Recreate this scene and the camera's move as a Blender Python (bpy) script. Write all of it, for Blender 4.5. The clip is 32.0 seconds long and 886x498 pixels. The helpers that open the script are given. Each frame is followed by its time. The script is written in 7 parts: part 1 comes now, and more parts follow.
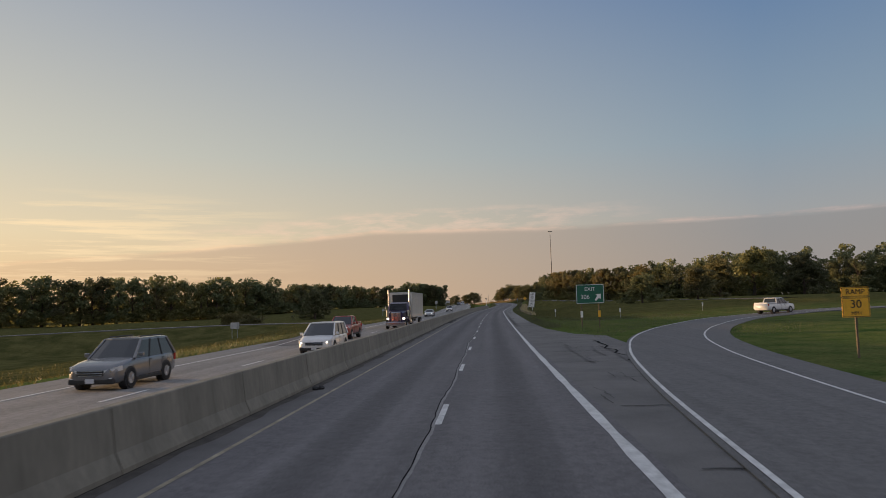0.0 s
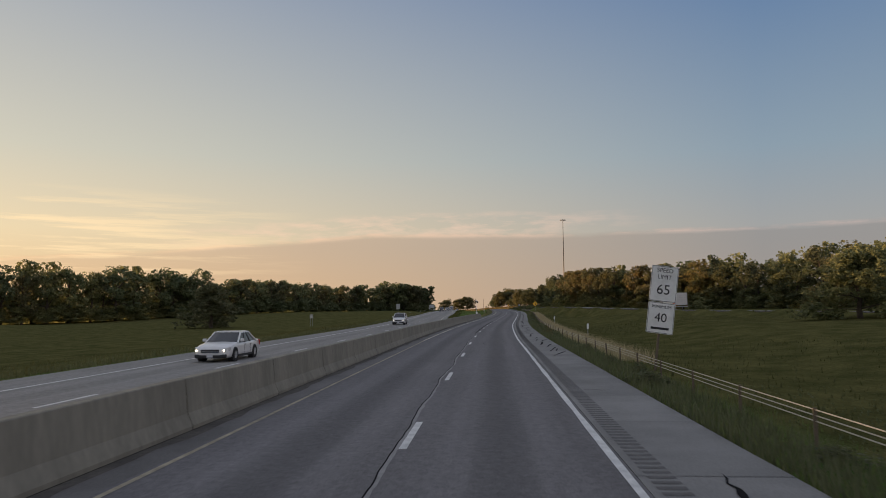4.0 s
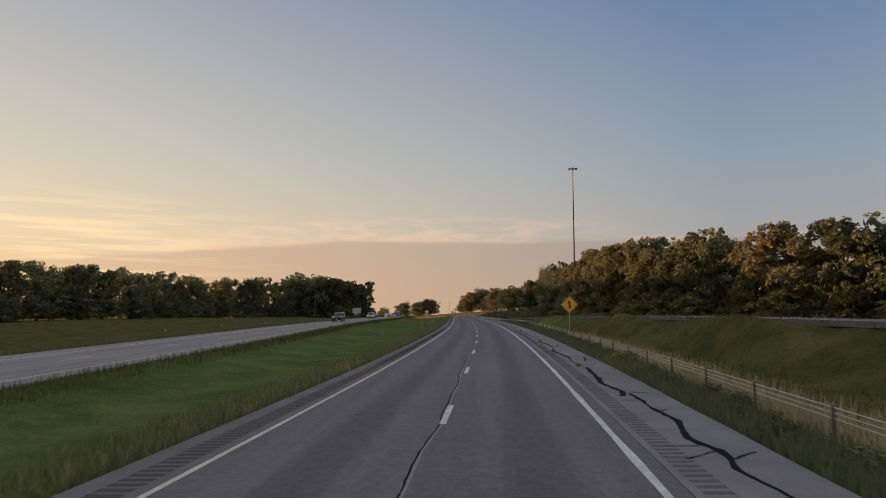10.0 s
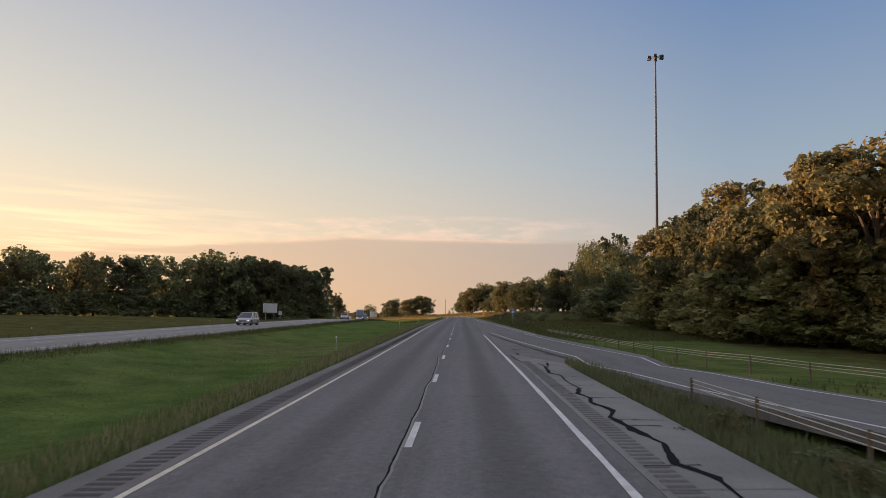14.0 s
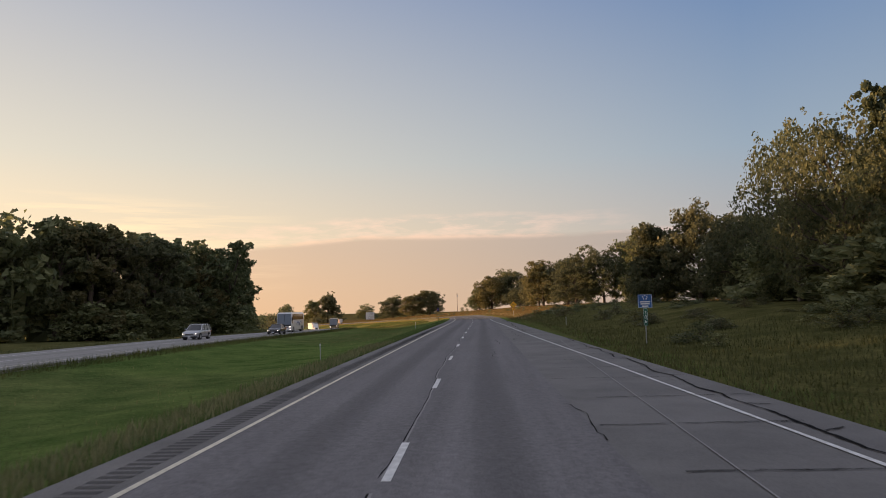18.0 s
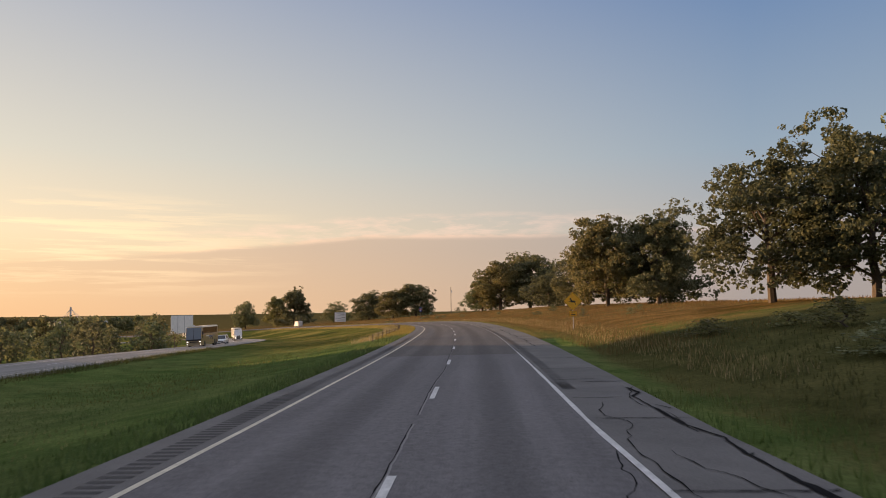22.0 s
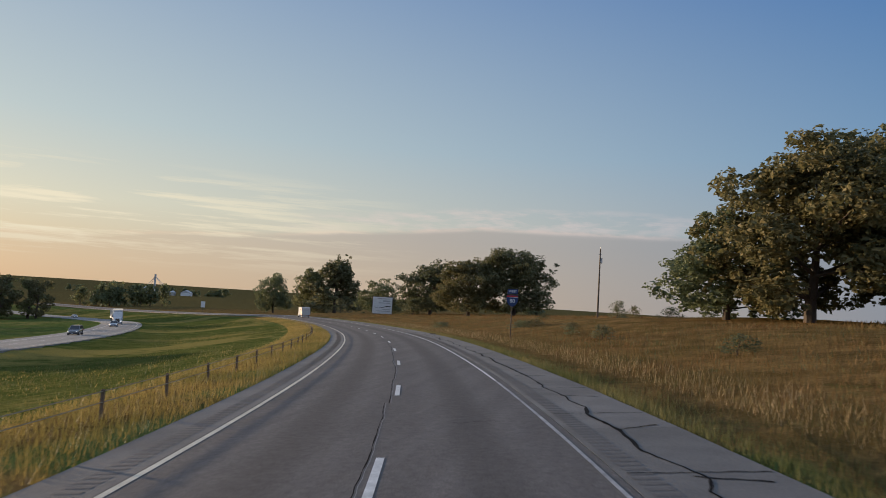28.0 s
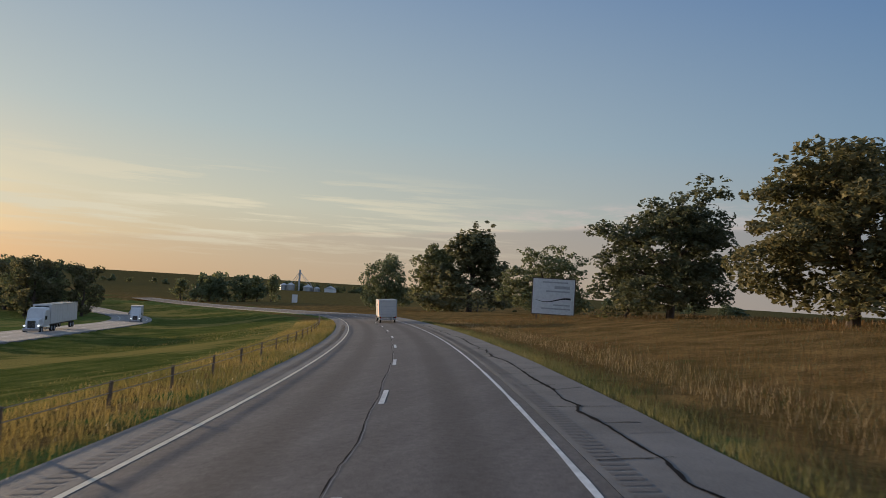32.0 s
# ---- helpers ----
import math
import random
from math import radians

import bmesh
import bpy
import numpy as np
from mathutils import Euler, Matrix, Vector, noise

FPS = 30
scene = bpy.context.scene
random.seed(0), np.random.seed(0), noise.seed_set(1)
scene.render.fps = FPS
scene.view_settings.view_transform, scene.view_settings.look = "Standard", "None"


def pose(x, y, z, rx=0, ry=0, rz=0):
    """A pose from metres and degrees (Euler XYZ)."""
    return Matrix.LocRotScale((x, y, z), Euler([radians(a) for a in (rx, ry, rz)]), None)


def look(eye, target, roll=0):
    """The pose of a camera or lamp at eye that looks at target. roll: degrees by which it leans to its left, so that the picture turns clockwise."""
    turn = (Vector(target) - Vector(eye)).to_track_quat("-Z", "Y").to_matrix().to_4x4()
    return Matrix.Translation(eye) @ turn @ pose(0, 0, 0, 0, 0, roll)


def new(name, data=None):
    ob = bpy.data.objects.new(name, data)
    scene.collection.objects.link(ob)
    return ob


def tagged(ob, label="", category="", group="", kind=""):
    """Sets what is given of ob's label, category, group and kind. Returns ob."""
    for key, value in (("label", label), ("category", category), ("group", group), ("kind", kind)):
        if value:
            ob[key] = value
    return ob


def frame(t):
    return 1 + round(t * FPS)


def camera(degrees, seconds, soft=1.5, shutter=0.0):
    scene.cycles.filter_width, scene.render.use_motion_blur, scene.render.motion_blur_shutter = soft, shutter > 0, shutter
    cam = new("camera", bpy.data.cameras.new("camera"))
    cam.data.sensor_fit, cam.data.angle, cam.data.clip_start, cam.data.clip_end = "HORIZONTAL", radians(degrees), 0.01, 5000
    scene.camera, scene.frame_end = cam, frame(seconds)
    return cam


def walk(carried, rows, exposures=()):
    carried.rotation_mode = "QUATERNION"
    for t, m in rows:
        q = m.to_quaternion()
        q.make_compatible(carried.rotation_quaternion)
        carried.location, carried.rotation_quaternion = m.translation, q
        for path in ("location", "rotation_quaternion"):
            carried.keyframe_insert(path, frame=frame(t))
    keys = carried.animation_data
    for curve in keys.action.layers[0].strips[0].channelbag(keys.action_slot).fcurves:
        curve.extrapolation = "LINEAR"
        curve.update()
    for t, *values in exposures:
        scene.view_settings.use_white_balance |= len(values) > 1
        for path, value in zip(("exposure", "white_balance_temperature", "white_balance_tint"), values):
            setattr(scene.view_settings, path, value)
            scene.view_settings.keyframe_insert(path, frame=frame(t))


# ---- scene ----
cam = camera(64.6, 32.0, 0.75, 0.10)
ROWS = [
    (0.0, 0.00, 0.00, 2.516, 4.54, 4.52, 1.72),
    (0.5, -0.13, 14.04, 2.497, 4.49, 4.64, 1.74),
    (1.0, -0.27, 28.07, 2.477, 4.43, 4.79, 1.79),
    (1.5, -0.40, 42.10, 2.462, 4.41, 4.92, 1.83),
    (2.0, -0.53, 56.11, 2.466, 4.40, 5.03, 1.71),
    (2.5, -0.66, 70.12, 2.485, 4.42, 5.12, 1.58),
    (3.0, -0.76, 84.12, 2.513, 4.38, 5.11, 1.05),
    (3.5, -0.82, 98.11, 2.548, 4.26, 4.95, 0.21),
    (5.5, -0.72, 154.05, 2.657, 3.76, 4.91, 1.56),
    (6.0, -0.70, 168.03, 2.685, 3.78, 4.89, 1.65),
    (6.5, -0.66, 182.00, 2.718, 3.79, 4.91, 1.69),
    (7.0, -0.53, 195.98, 2.753, 3.72, 5.07, 1.61),
    (7.5, -0.30, 209.96, 2.791, 3.52, 5.16, 1.45),
    (8.0, 0.07, 223.93, 2.834, 3.16, 5.12, 1.35),
    (8.5, 0.55, 237.91, 2.892, 2.79, 4.97, 1.22),
    (9.0, 1.11, 251.88, 2.976, 2.42, 4.99, 1.08),
    (9.5, 1.66, 265.86, 3.090, 2.15, 5.10, 0.58),
    (10.0, 2.21, 279.84, 3.218, 1.90, 5.29, -0.03),
    (10.5, 2.78, 293.82, 3.352, 1.55, 5.33, -0.57),
    (11.0, 3.32, 307.81, 3.481, 1.35, 5.20, -1.00),
    (11.5, 3.75, 321.81, 3.596, 1.33, 5.08, -1.16),
    (12.0, 4.08, 335.81, 3.703, 1.36, 5.08, -1.18),
    (12.5, 4.30, 349.83, 3.803, 1.55, 5.08, -1.21),
    (13.0, 4.46, 363.85, 3.893, 1.74, 5.25, -1.24),
    (13.5, 4.57, 377.87, 3.974, 1.97, 5.31, -1.17),
    (14.0, 4.63, 391.91, 4.045, 2.17, 5.22, -1.11),
    (14.5, 4.60, 405.95, 4.105, 2.39, 4.95, -0.98),
    (15.0, 4.51, 420.00, 4.160, 2.64, 4.81, -0.64),
    (15.5, 4.38, 434.05, 4.213, 2.90, 4.86, -0.28),
    (17.5, 3.76, 490.35, 4.459, 3.43, 4.91, 1.07),
    (18.0, 3.59, 504.45, 4.513, 3.56, 4.99, 1.23),
    (18.5, 3.43, 518.55, 4.553, 3.62, 4.91, 1.16),
    (19.0, 3.27, 532.66, 4.590, 3.70, 4.89, 1.17),
    (19.5, 3.13, 546.78, 4.631, 3.79, 4.98, 1.16),
    (20.0, 3.00, 560.90, 4.676, 3.78, 4.97, 1.13),
    (20.5, 2.89, 575.04, 4.730, 3.80, 4.91, 0.99),
    (21.0, 2.81, 589.18, 4.781, 3.83, 5.01, 0.82),
    (21.5, 2.73, 603.33, 4.818, 3.79, 4.94, 0.82),
    (22.0, 2.60, 617.49, 4.848, 3.80, 4.96, 0.76),
    (22.5, 2.40, 631.65, 4.869, 3.79, 5.03, 0.67),
    (23.0, 2.09, 645.81, 4.891, 3.81, 4.97, 0.62),
    (23.5, 1.64, 659.98, 4.914, 3.97, 5.07, 0.42),
    (24.0, 1.00, 674.15, 4.935, 4.14, 5.09, 0.15),
    (24.5, 0.21, 688.32, 4.947, 4.49, 5.12, -0.37),
    (26.5, -4.91, 744.88, 4.758, 8.08, 4.59, -3.12),
    (27.0, -6.98, 758.94, 4.626, 9.72, 4.36, -3.29),
    (27.5, -9.42, 772.94, 4.458, 11.21, 4.21, -3.42),
    (28.0, -12.27, 786.87, 4.258, 12.79, 4.22, -3.57),
    (28.5, -15.57, 800.70, 4.028, 14.44, 4.00, -3.61),
    (29.0, -19.32, 814.41, 3.771, 16.01, 3.95, -3.64),
    (29.5, -23.49, 828.01, 3.489, 17.44, 3.88, -3.71),
    (30.0, -27.99, 841.50, 3.181, 18.87, 3.78, -3.66),
    (30.5, -32.83, 854.87, 2.846, 20.35, 3.68, -3.62),
    (31.0, -38.00, 868.11, 2.483, 21.87, 3.49, -3.68),
    (31.5, -43.50, 881.22, 2.104, 23.44, 3.36, -3.60),
    (32.0, -49.31, 894.19, 1.725, 25.14, 3.29, -3.61),
]
EXPOSURES = [(0.0, -0.06, 6600, 14), (1.2, -0.12, 6600, 14), (2.0, 0.02, 6700, 14), (3.5, 0.0, 6750, 14), (8.0, 0.0, 6900, 16), (12.0, 0.14, 6950, 19), (14.0, 0.30, 6900, 19), (19.0, 0.27, 6900, 19), (22.3, 0.24, 6800, 18), (23.0, 0.24, 6500, 17), (24.2, 0.02, 6250, 15), (26.5, -0.10, 5450, 9), (29.0, -0.22, 5250, 8), (32.0, -0.42, 5200, 7)]
walk(cam, [(t, pose(x, y, z, 90 + pitch, roll, yaw)) for t, x, y, z, yaw, pitch, roll in ROWS], EXPOSURES)

# ---- world, sun, exposure ----
SUN_EL, SUN_LEFT = 2.3, 72.0
scene.view_settings.exposure = 0.0
sun_dir = Vector((-math.sin(radians(SUN_LEFT)) * math.cos(radians(SUN_EL)), math.cos(radians(SUN_LEFT)) * math.cos(radians(SUN_EL)), math.sin(radians(SUN_EL))))
sun = new("sun", bpy.data.lights.new("sun", "SUN"))
sun.data.energy, sun.data.angle, sun.data.color = 8.0, radians(0.6), (1.0, 0.65, 0.34)
sun.matrix_world = look((0, 0, 60), Vector((0, 0, 60)) - sun_dir)


class Nodes:
    """A small helper for node trees."""

    def __init__(self, tree):
        self.tree = tree

    def add(self, kind, **sets):
        n = self.tree.nodes.new(kind)
        for key, value in sets.items():
            if key in n.inputs:
                n.inputs[key].default_value = value
            else:
                setattr(n, key, value)
        return n

    def link(self, a, b):
        self.tree.links.new(a, b)

    def math(self, op, a, b=None, c=None, clamp=False):
        n = self.tree.nodes.new("ShaderNodeMath")
        n.operation, n.use_clamp = op, clamp
        for i, v in enumerate((a, b, c)):
            if v is None:
                continue
            if isinstance(v, (int, float)):
                n.inputs[i].default_value = v
            else:
                self.link(v, n.inputs[i])
        return n.outputs[0]

    def mix(self, fac, a, b, mode="MIX"):
        n = self.tree.nodes.new("ShaderNodeMix")
        n.data_type, n.blend_type = "RGBA", mode
        for i, v in ((0, fac), (6, a), (7, b)):
            if isinstance(v, (int, float)):
                n.inputs[i].default_value = v
            elif isinstance(v, tuple):
                n.inputs[i].default_value = (*v[:3], 1)
            else:
                self.link(v, n.inputs[i])
        return n.outputs[2]

    def ramp(self, fac, stops):
        n = self.tree.nodes.new("ShaderNodeValToRGB")
        e = n.color_ramp.elements
        while len(e) < len(stops):
            e.new(0.5)
        for el, (p, c) in zip(e, stops):
            el.position = p
            el.color = (*c, 1) if isinstance(c, tuple) else (c, c, c, 1)
        self.link(fac, n.inputs[0])
        return n.outputs[0]


world = bpy.data.worlds.new("evening_sky")
scene.world = world
world.use_nodes = True
W = Nodes(world.node_tree)
bg = world.node_tree.nodes["Background"]
sky = W.add("ShaderNodeTexSky", sky_type="NISHITA")
sky.sun_disc, sky.sun_elevation, sky.sun_rotation = False, radians(SUN_EL), radians(-SUN_LEFT)
sky.altitude, sky.air_density, sky.dust_density, sky.ozone_density = 200, 1.0, 1.2, 1.2
tc = W.add("ShaderNodeTexCoord")
sep = W.add("ShaderNodeSeparateXYZ")
W.link(tc.outputs["Generated"], sep.inputs[0])
# haze colours: height above the horizon and the way towards the sun
elev = W.math("ARCSINE", sep.outputs[2])
toward = W.math("ADD", W.math("MULTIPLY", sep.outputs[0], -math.sin(radians(SUN_LEFT))), W.math("MULTIPLY", sep.outputs[1], math.cos(radians(SUN_LEFT))))
up = W.math("MULTIPLY", elev, 1.0 / radians(60), clamp=True)
cool = W.ramp(up, [(0.0, (0.34, 0.31, 0.29)), (0.10, (0.34, 0.36, 0.375)), (0.20, (0.245, 0.340, 0.425)), (0.42, (0.102, 0.202, 0.385)), (0.58, (0.36, 0.42, 0.55)), (1.0, (0.40, 0.46, 0.58))])
warm = W.ramp(up, [(0.0, (0.86, 0.54, 0.26)), (0.10, (0.92, 0.75, 0.46)), (0.20, (0.70, 0.67, 0.52)), (0.42, (0.42, 0.46, 0.49)), (0.58, (0.50, 0.52, 0.56)), (1.0, (0.44, 0.49, 0.58))])
side = W.math("MULTIPLY_ADD", toward, 0.95, 0.04, clamp=True)
haze = W.mix(side, cool, warm)
away = W.math("MULTIPLY", W.math("MULTIPLY_ADD", toward, -1.5, -0.30, clamp=True), W.ramp(up, [(0.0, 1.0), (0.35, 0.8), (0.8, 0.0)]))
haze = W.mix(away, haze, (0.72, 0.66, 0.68))
base = W.mix(0.08, haze, W.mix(1.0, sky.outputs[0], (0.35, 0.35, 0.35), "MULTIPLY"))
# a low bank of cloud with a thin lit rim, torn puffs over it, streaks towards the sun
deg = W.math("MULTIPLY", elev, 57.2958)
azim = W.math("MULTIPLY", W.math("ARCTAN2", W.math("MULTIPLY", sep.outputs[0], -1.0), sep.outputs[1]), 57.2958)
place = W.add("ShaderNodeCombineXYZ")
W.link(azim, place.inputs[0])
W.link(deg, place.inputs[1])


def cloud_noise(scale_x, scale_y, detail, rough, shift=0.0):
    mp = W.add("ShaderNodeMapping")
    mp.inputs["Scale"].default_value = (scale_x, scale_y, 1.0)
    mp.inputs["Location"].default_value = (shift, shift * 0.7, 0.0)
    W.link(place.outputs[0], mp.inputs[0])
    nz = W.add("ShaderNodeTexNoise", Scale=1.0, Detail=detail, Roughness=rough)
    W.link(mp.outputs[0], nz.inputs["Vector"])
    return nz.outputs["Fac"]


broad = cloud_noise(0.06, 0.2, 6.0, 0.55)
torn = cloud_noise(0.19, 0.9, 9.0, 0.62, 3.1)
streak = cloud_noise(0.07, 1.1, 8.0, 0.62, 7.7)
fall = W.math("MULTIPLY", W.math("MAXIMUM", W.math("SUBTRACT", azim, 10.0), 0.0), -0.085)
edge = W.math("ADD", W.math("ADD", W.math("MULTIPLY_ADD", W.math("SUBTRACT", broad, 0.5), 0.8, 6.0), fall), W.math("MULTIPLY", W.math("SUBTRACT", torn, 0.5), 0.7))
depth = W.math("SUBTRACT", edge, deg)
bank = W.math("MULTIPLY_ADD", depth, 2.2, 0.4, clamp=True)
bank_col = W.mix(side, (0.275, 0.272, 0.268), (0.74, 0.50, 0.31))
low = W.math("SUBTRACT", 1.0, W.math("MULTIPLY", deg, 0.2), clamp=True)
bank_col = W.mix(W.math("MULTIPLY", low, 0.8), bank_col, W.mix(side, (0.34, 0.31, 0.28), (0.97, 0.62, 0.29)))
withbank = W.mix(W.math("MULTIPLY", bank, W.ramp(side, [(0.0, 0.62), (0.55, 0.66), (0.9, 0.3)])), base, bank_col)
rim_col = W.mix(side, (0.52, 0.44, 0.41), (1.0, 0.68, 0.36))
rim = W.math("SUBTRACT", 1.0, W.math("MULTIPLY", W.math("ABSOLUTE", W.math("SUBTRACT", depth, 0.05)), 4.5), clamp=True)
rim = W.math("MULTIPLY", rim, W.ramp(torn, [(0.40, 0.0), (0.60, 1.0)]))
near_puff = W.math("SUBTRACT", 1.0, W.math("POWER", W.math("MULTIPLY", W.math("ABSOLUTE", W.math("SUBTRACT", azim, 8.0)), 0.047), 2.0), clamp=True)
tall = W.math("SUBTRACT", 1.0, W.math("POWER", W.math("MULTIPLY", W.math("ABSOLUTE", W.math("ADD", depth, 0.75)), 0.85), 2.0), clamp=True)
puff = W.math("MULTIPLY", W.math("MULTIPLY", near_puff, tall), W.ramp(torn, [(0.45, 0.0), (0.60, 1.0)]))
streak_up = W.math("SUBTRACT", 1.0, W.math("POWER", W.math("MULTIPLY", W.math("ABSOLUTE", W.math("SUBTRACT", deg, 5.2)), 0.25), 2.0), clamp=True)
thin = W.math("MULTIPLY", W.math("MULTIPLY", streak_up, W.ramp(side, [(0.55, 0.0), (0.85, 1.0)])), W.ramp(streak, [(0.49, 0.0), (0.60, 0.95)]))
final = W.mix(W.math("MULTIPLY", rim, 0.9), withbank, rim_col)
final = W.mix(W.math("MULTIPLY", puff, 0.72), final, W.mix(side, (0.66, 0.52, 0.46), (1.05, 0.76, 0.50)))
final = W.mix(thin, final, (1.08, 0.84, 0.50))
W.link(final, bg.inputs[0])
bg.inputs[1].default_value = 1.0

# ---- plan of the carriageway ----
# plan[i]: the dashed line between the two lanes, every 2 m along the road
DASH_RIGHT = [(-300, 1.2), (0, 1.2), (168, 1.9), (250, 1.33), (364, 0.97), (533, 1.52), (589, 1.5), (645, 1.38), (745, 0.85), (788, 0.85), (850, 0.7), (872, 0.85), (901, 1.22), (2000, 1.25)]
eye_y = np.array([r[2] for r in ROWS])
eye_xyz = np.array([r[1:4] for r in ROWS])
step = np.hypot(np.diff(eye_xyz[:, 0]), np.diff(eye_xyz[:, 1]))
eye_s = np.concatenate(([0], np.cumsum(step)))
heading = np.degrees(np.arctan2(-np.diff(eye_xyz[:, 0]), np.diff(eye_xyz[:, 1])))
mid_s = (eye_s[1:] + eye_s[:-1]) / 2
S_ALL = np.arange(-300, 2001, 2.0)
LAST = eye_s[-1]
CURVE_END = LAST + 420
head_at = np.interp(S_ALL, mid_s, heading)
bend = S_ALL > mid_s[-1]
head_at[bend] = heading[-1] + (np.minimum(S_ALL[bend], CURVE_END) - mid_s[-1]) * 0.1025
head_at = np.convolve(np.pad(head_at, 12, mode="edge"), np.ones(25) / 25, "valid")
ang = np.radians(head_at)
cx, cy = np.zeros(len(S_ALL)), np.zeros(len(S_ALL))
cx[1:] = np.cumsum(-np.sin((ang[1:] + ang[:-1]) / 2) * 2.0)
cy[1:] = np.cumsum(np.cos((ang[1:] + ang[:-1]) / 2) * 2.0)
i0 = int(np.argmin(np.abs(S_ALL)))
cx, cy = cx - cx[i0], cy - cy[i0]
# lay the integrated line onto the driven path
off = np.interp(S_ALL, *zip(*DASH_RIGHT))
fix_x = np.interp(S_ALL, eye_s, eye_xyz[:, 0] - np.interp(eye_s, S_ALL, cx))
fix_y = np.interp(S_ALL, eye_s, eye_xyz[:, 1] - np.interp(eye_s, S_ALL, cy))
lx, ly = cx + fix_x - np.cos(ang) * off, cy + fix_y - np.sin(ang) * off
EYE_UP = 2.57
road_z = np.interp(S_ALL, eye_s, eye_xyz[:, 2] - EYE_UP)
after = S_ALL > LAST
# the grade runs on downhill round the curve and levels out in the low fields
beyond = S_ALL[after] - LAST
road_z[after] += np.interp(beyond, (0, 60, 130, 230, 330, 400, 480), (0.0, -1.5, -3.2, -7.4, -11.2, -12.9, -13.4))
road_z = np.convolve(np.pad(road_z, 15, mode="edge"), np.ones(31) / 31, "valid")
# cross fall in degrees, left side low
BANK = [(-300, 0.0), (250, 0.2), (310, 2.0), (380, 2.2), (430, 1.6), (490, 0.2), (640, 0.4), (690, 1.4), (750, 3.8), (800, 4.2), (1320, 4.2), (1400, 0.5), (2000, 0.5)]
tilt = np.tan(np.radians(np.interp(S_ALL, *zip(*BANK))))
road_z = road_z - tilt * off
# the other carriageway: its dashed line's place left of ours, and its height over ours
OPP_U = [(-300, -10.5), (190, -10.5), (230, -12.5), (270, -17.0), (396, -25.2), (568, -28.0), (640, -32.0), (700, -38.5), (780, -42.5), (860, -45.5), (980, -46.5), (2000, -46.5)]
OPP_Z = [(-300, 0.0), (250, 0.0), (396, 0.1), (568, -0.1), (640, -1.2), (700, -2.2), (780, -3.5), (860, -4.3), (980, -4.4), (1100, -4.4), (1250, -4.0), (1500, -2.0), (2000, 0.0)]


def smooth_to(table, s):
    """Smoothed value of a plan table along the road."""
    span = np.linspace(-24, 24, 9)
    return np.mean([np.interp(np.asarray(s, float) + k, *zip(*table)) for k in span], axis=0)


def ease(e0, e1, v):
    t = np.clip((np.asarray(v, float) - e0) / (e1 - e0), 0, 1)
    return t * t * (3 - 2 * t)


def line_at(s):
    return np.interp(s, S_ALL, lx), np.interp(s, S_ALL, ly), np.interp(s, S_ALL, ang), np.interp(s, S_ALL, road_z), np.interp(s, S_ALL, tilt)


def road_level(s, u):
    """Height of our carriageway's surface; u metres right of its dashed line."""
    _, _, _, z, k = line_at(s)
    return z + k * np.clip(u, -9, 9)


def opp_level(s, u):
    _, _, _, z, k = line_at(s)
    return z + smooth_to(OPP_Z, s) + 0.6 * k * np.clip(u - smooth_to(OPP_U, s), -7, 7)


def spot(s, u, up=0.0, z=None):
    """World place at s along and u right of the dashed line; up metres over the ground or the given height."""
    x, y, a, _, _ = line_at(s)
    h = float(ground_level(s, u)) if z is None else z
    return Vector((float(x + math.cos(a) * u), float(y + math.sin(a) * u), h + up))


def facing(s):
    """Degrees by which the road's way is turned from the y axis at s."""
    return math.degrees(float(np.interp(s, S_ALL, ang)))


RIGHT_EDGE = [(-300, 6.2), (-40, 6.4), (10, 7.2), (40, 9.2), (52, 9.6), (54, 8.0), (60, 7.3), (68, 6.5), (90, 6.25), (180, 6.05), (380, 5.85), (425, 5.85), (428, 6.2), (432, 11.6), (440, 11.2), (451, 10.4), (465, 9.7), (519, 9.25), (560, 8.4), (601, 7.25), (632, 6.25), (650, 6.4), (684, 6.85), (715, 6.8), (826, 6.25), (2000, 6.3)]
LEFT_EDGE = [(-300, -5.6), (262, -5.6), (285, -5.2), (2000, -5.3)]
# the right edge line, which swings out where the entry lane runs beside the others
RIGHT_LINE = [(-300, 3.50), (38, 3.52), (66, 3.64), (94, 3.74), (178, 3.62), (262, 3.50), (390, 3.43), (466, 3.43), (467, 9.0), (485, 8.6), (516, 7.65), (534, 7.2), (560, 6.2), (579, 5.55), (600, 4.85), (633, 3.8), (660, 3.72), (690, 3.95), (740, 3.85), (830, 3.5), (2000, 3.6)]
# its half width, worn narrow along the curve
RIGHT_WIDE = [(-300, 0.12), (20, 0.12), (45, 0.11), (70, 0.075), (440, 0.07), (520, 0.06), (640, 0.065), (665, 0.03), (780, 0.03), (830, 0.055), (2000, 0.055)]
# ramps: centre line and half width
EXIT_RAMP = [(-60, 5.6), (0, 6.4), (10, 7.3), (20, 8.2), (33, 9.85), (44, 12.0), (52, 14.2), (62, 17.8), (74, 23.4), (84, 29.5), (92, 39.0), (97, 51.0), (100, 70.0), (101, 110.0)]
ENTRY_RAMP = [(150, 62.0), (200, 46.0), (247, 33.5), (300, 22.5), (350, 15.6), (385, 12.7), (400, 11.5), (420, 9.7), (436, 8.35), (453, 7.2), (472, 6.3)]
OPP_RAMP = [(50, -12.5), (70, -14.6), (84, -16.6), (96, -18.8), (108, -21.5), (117, -25.0), (122, -31.0), (123, -40.0), (120, -56.0), (112, -80.0), (100, -130.0)]
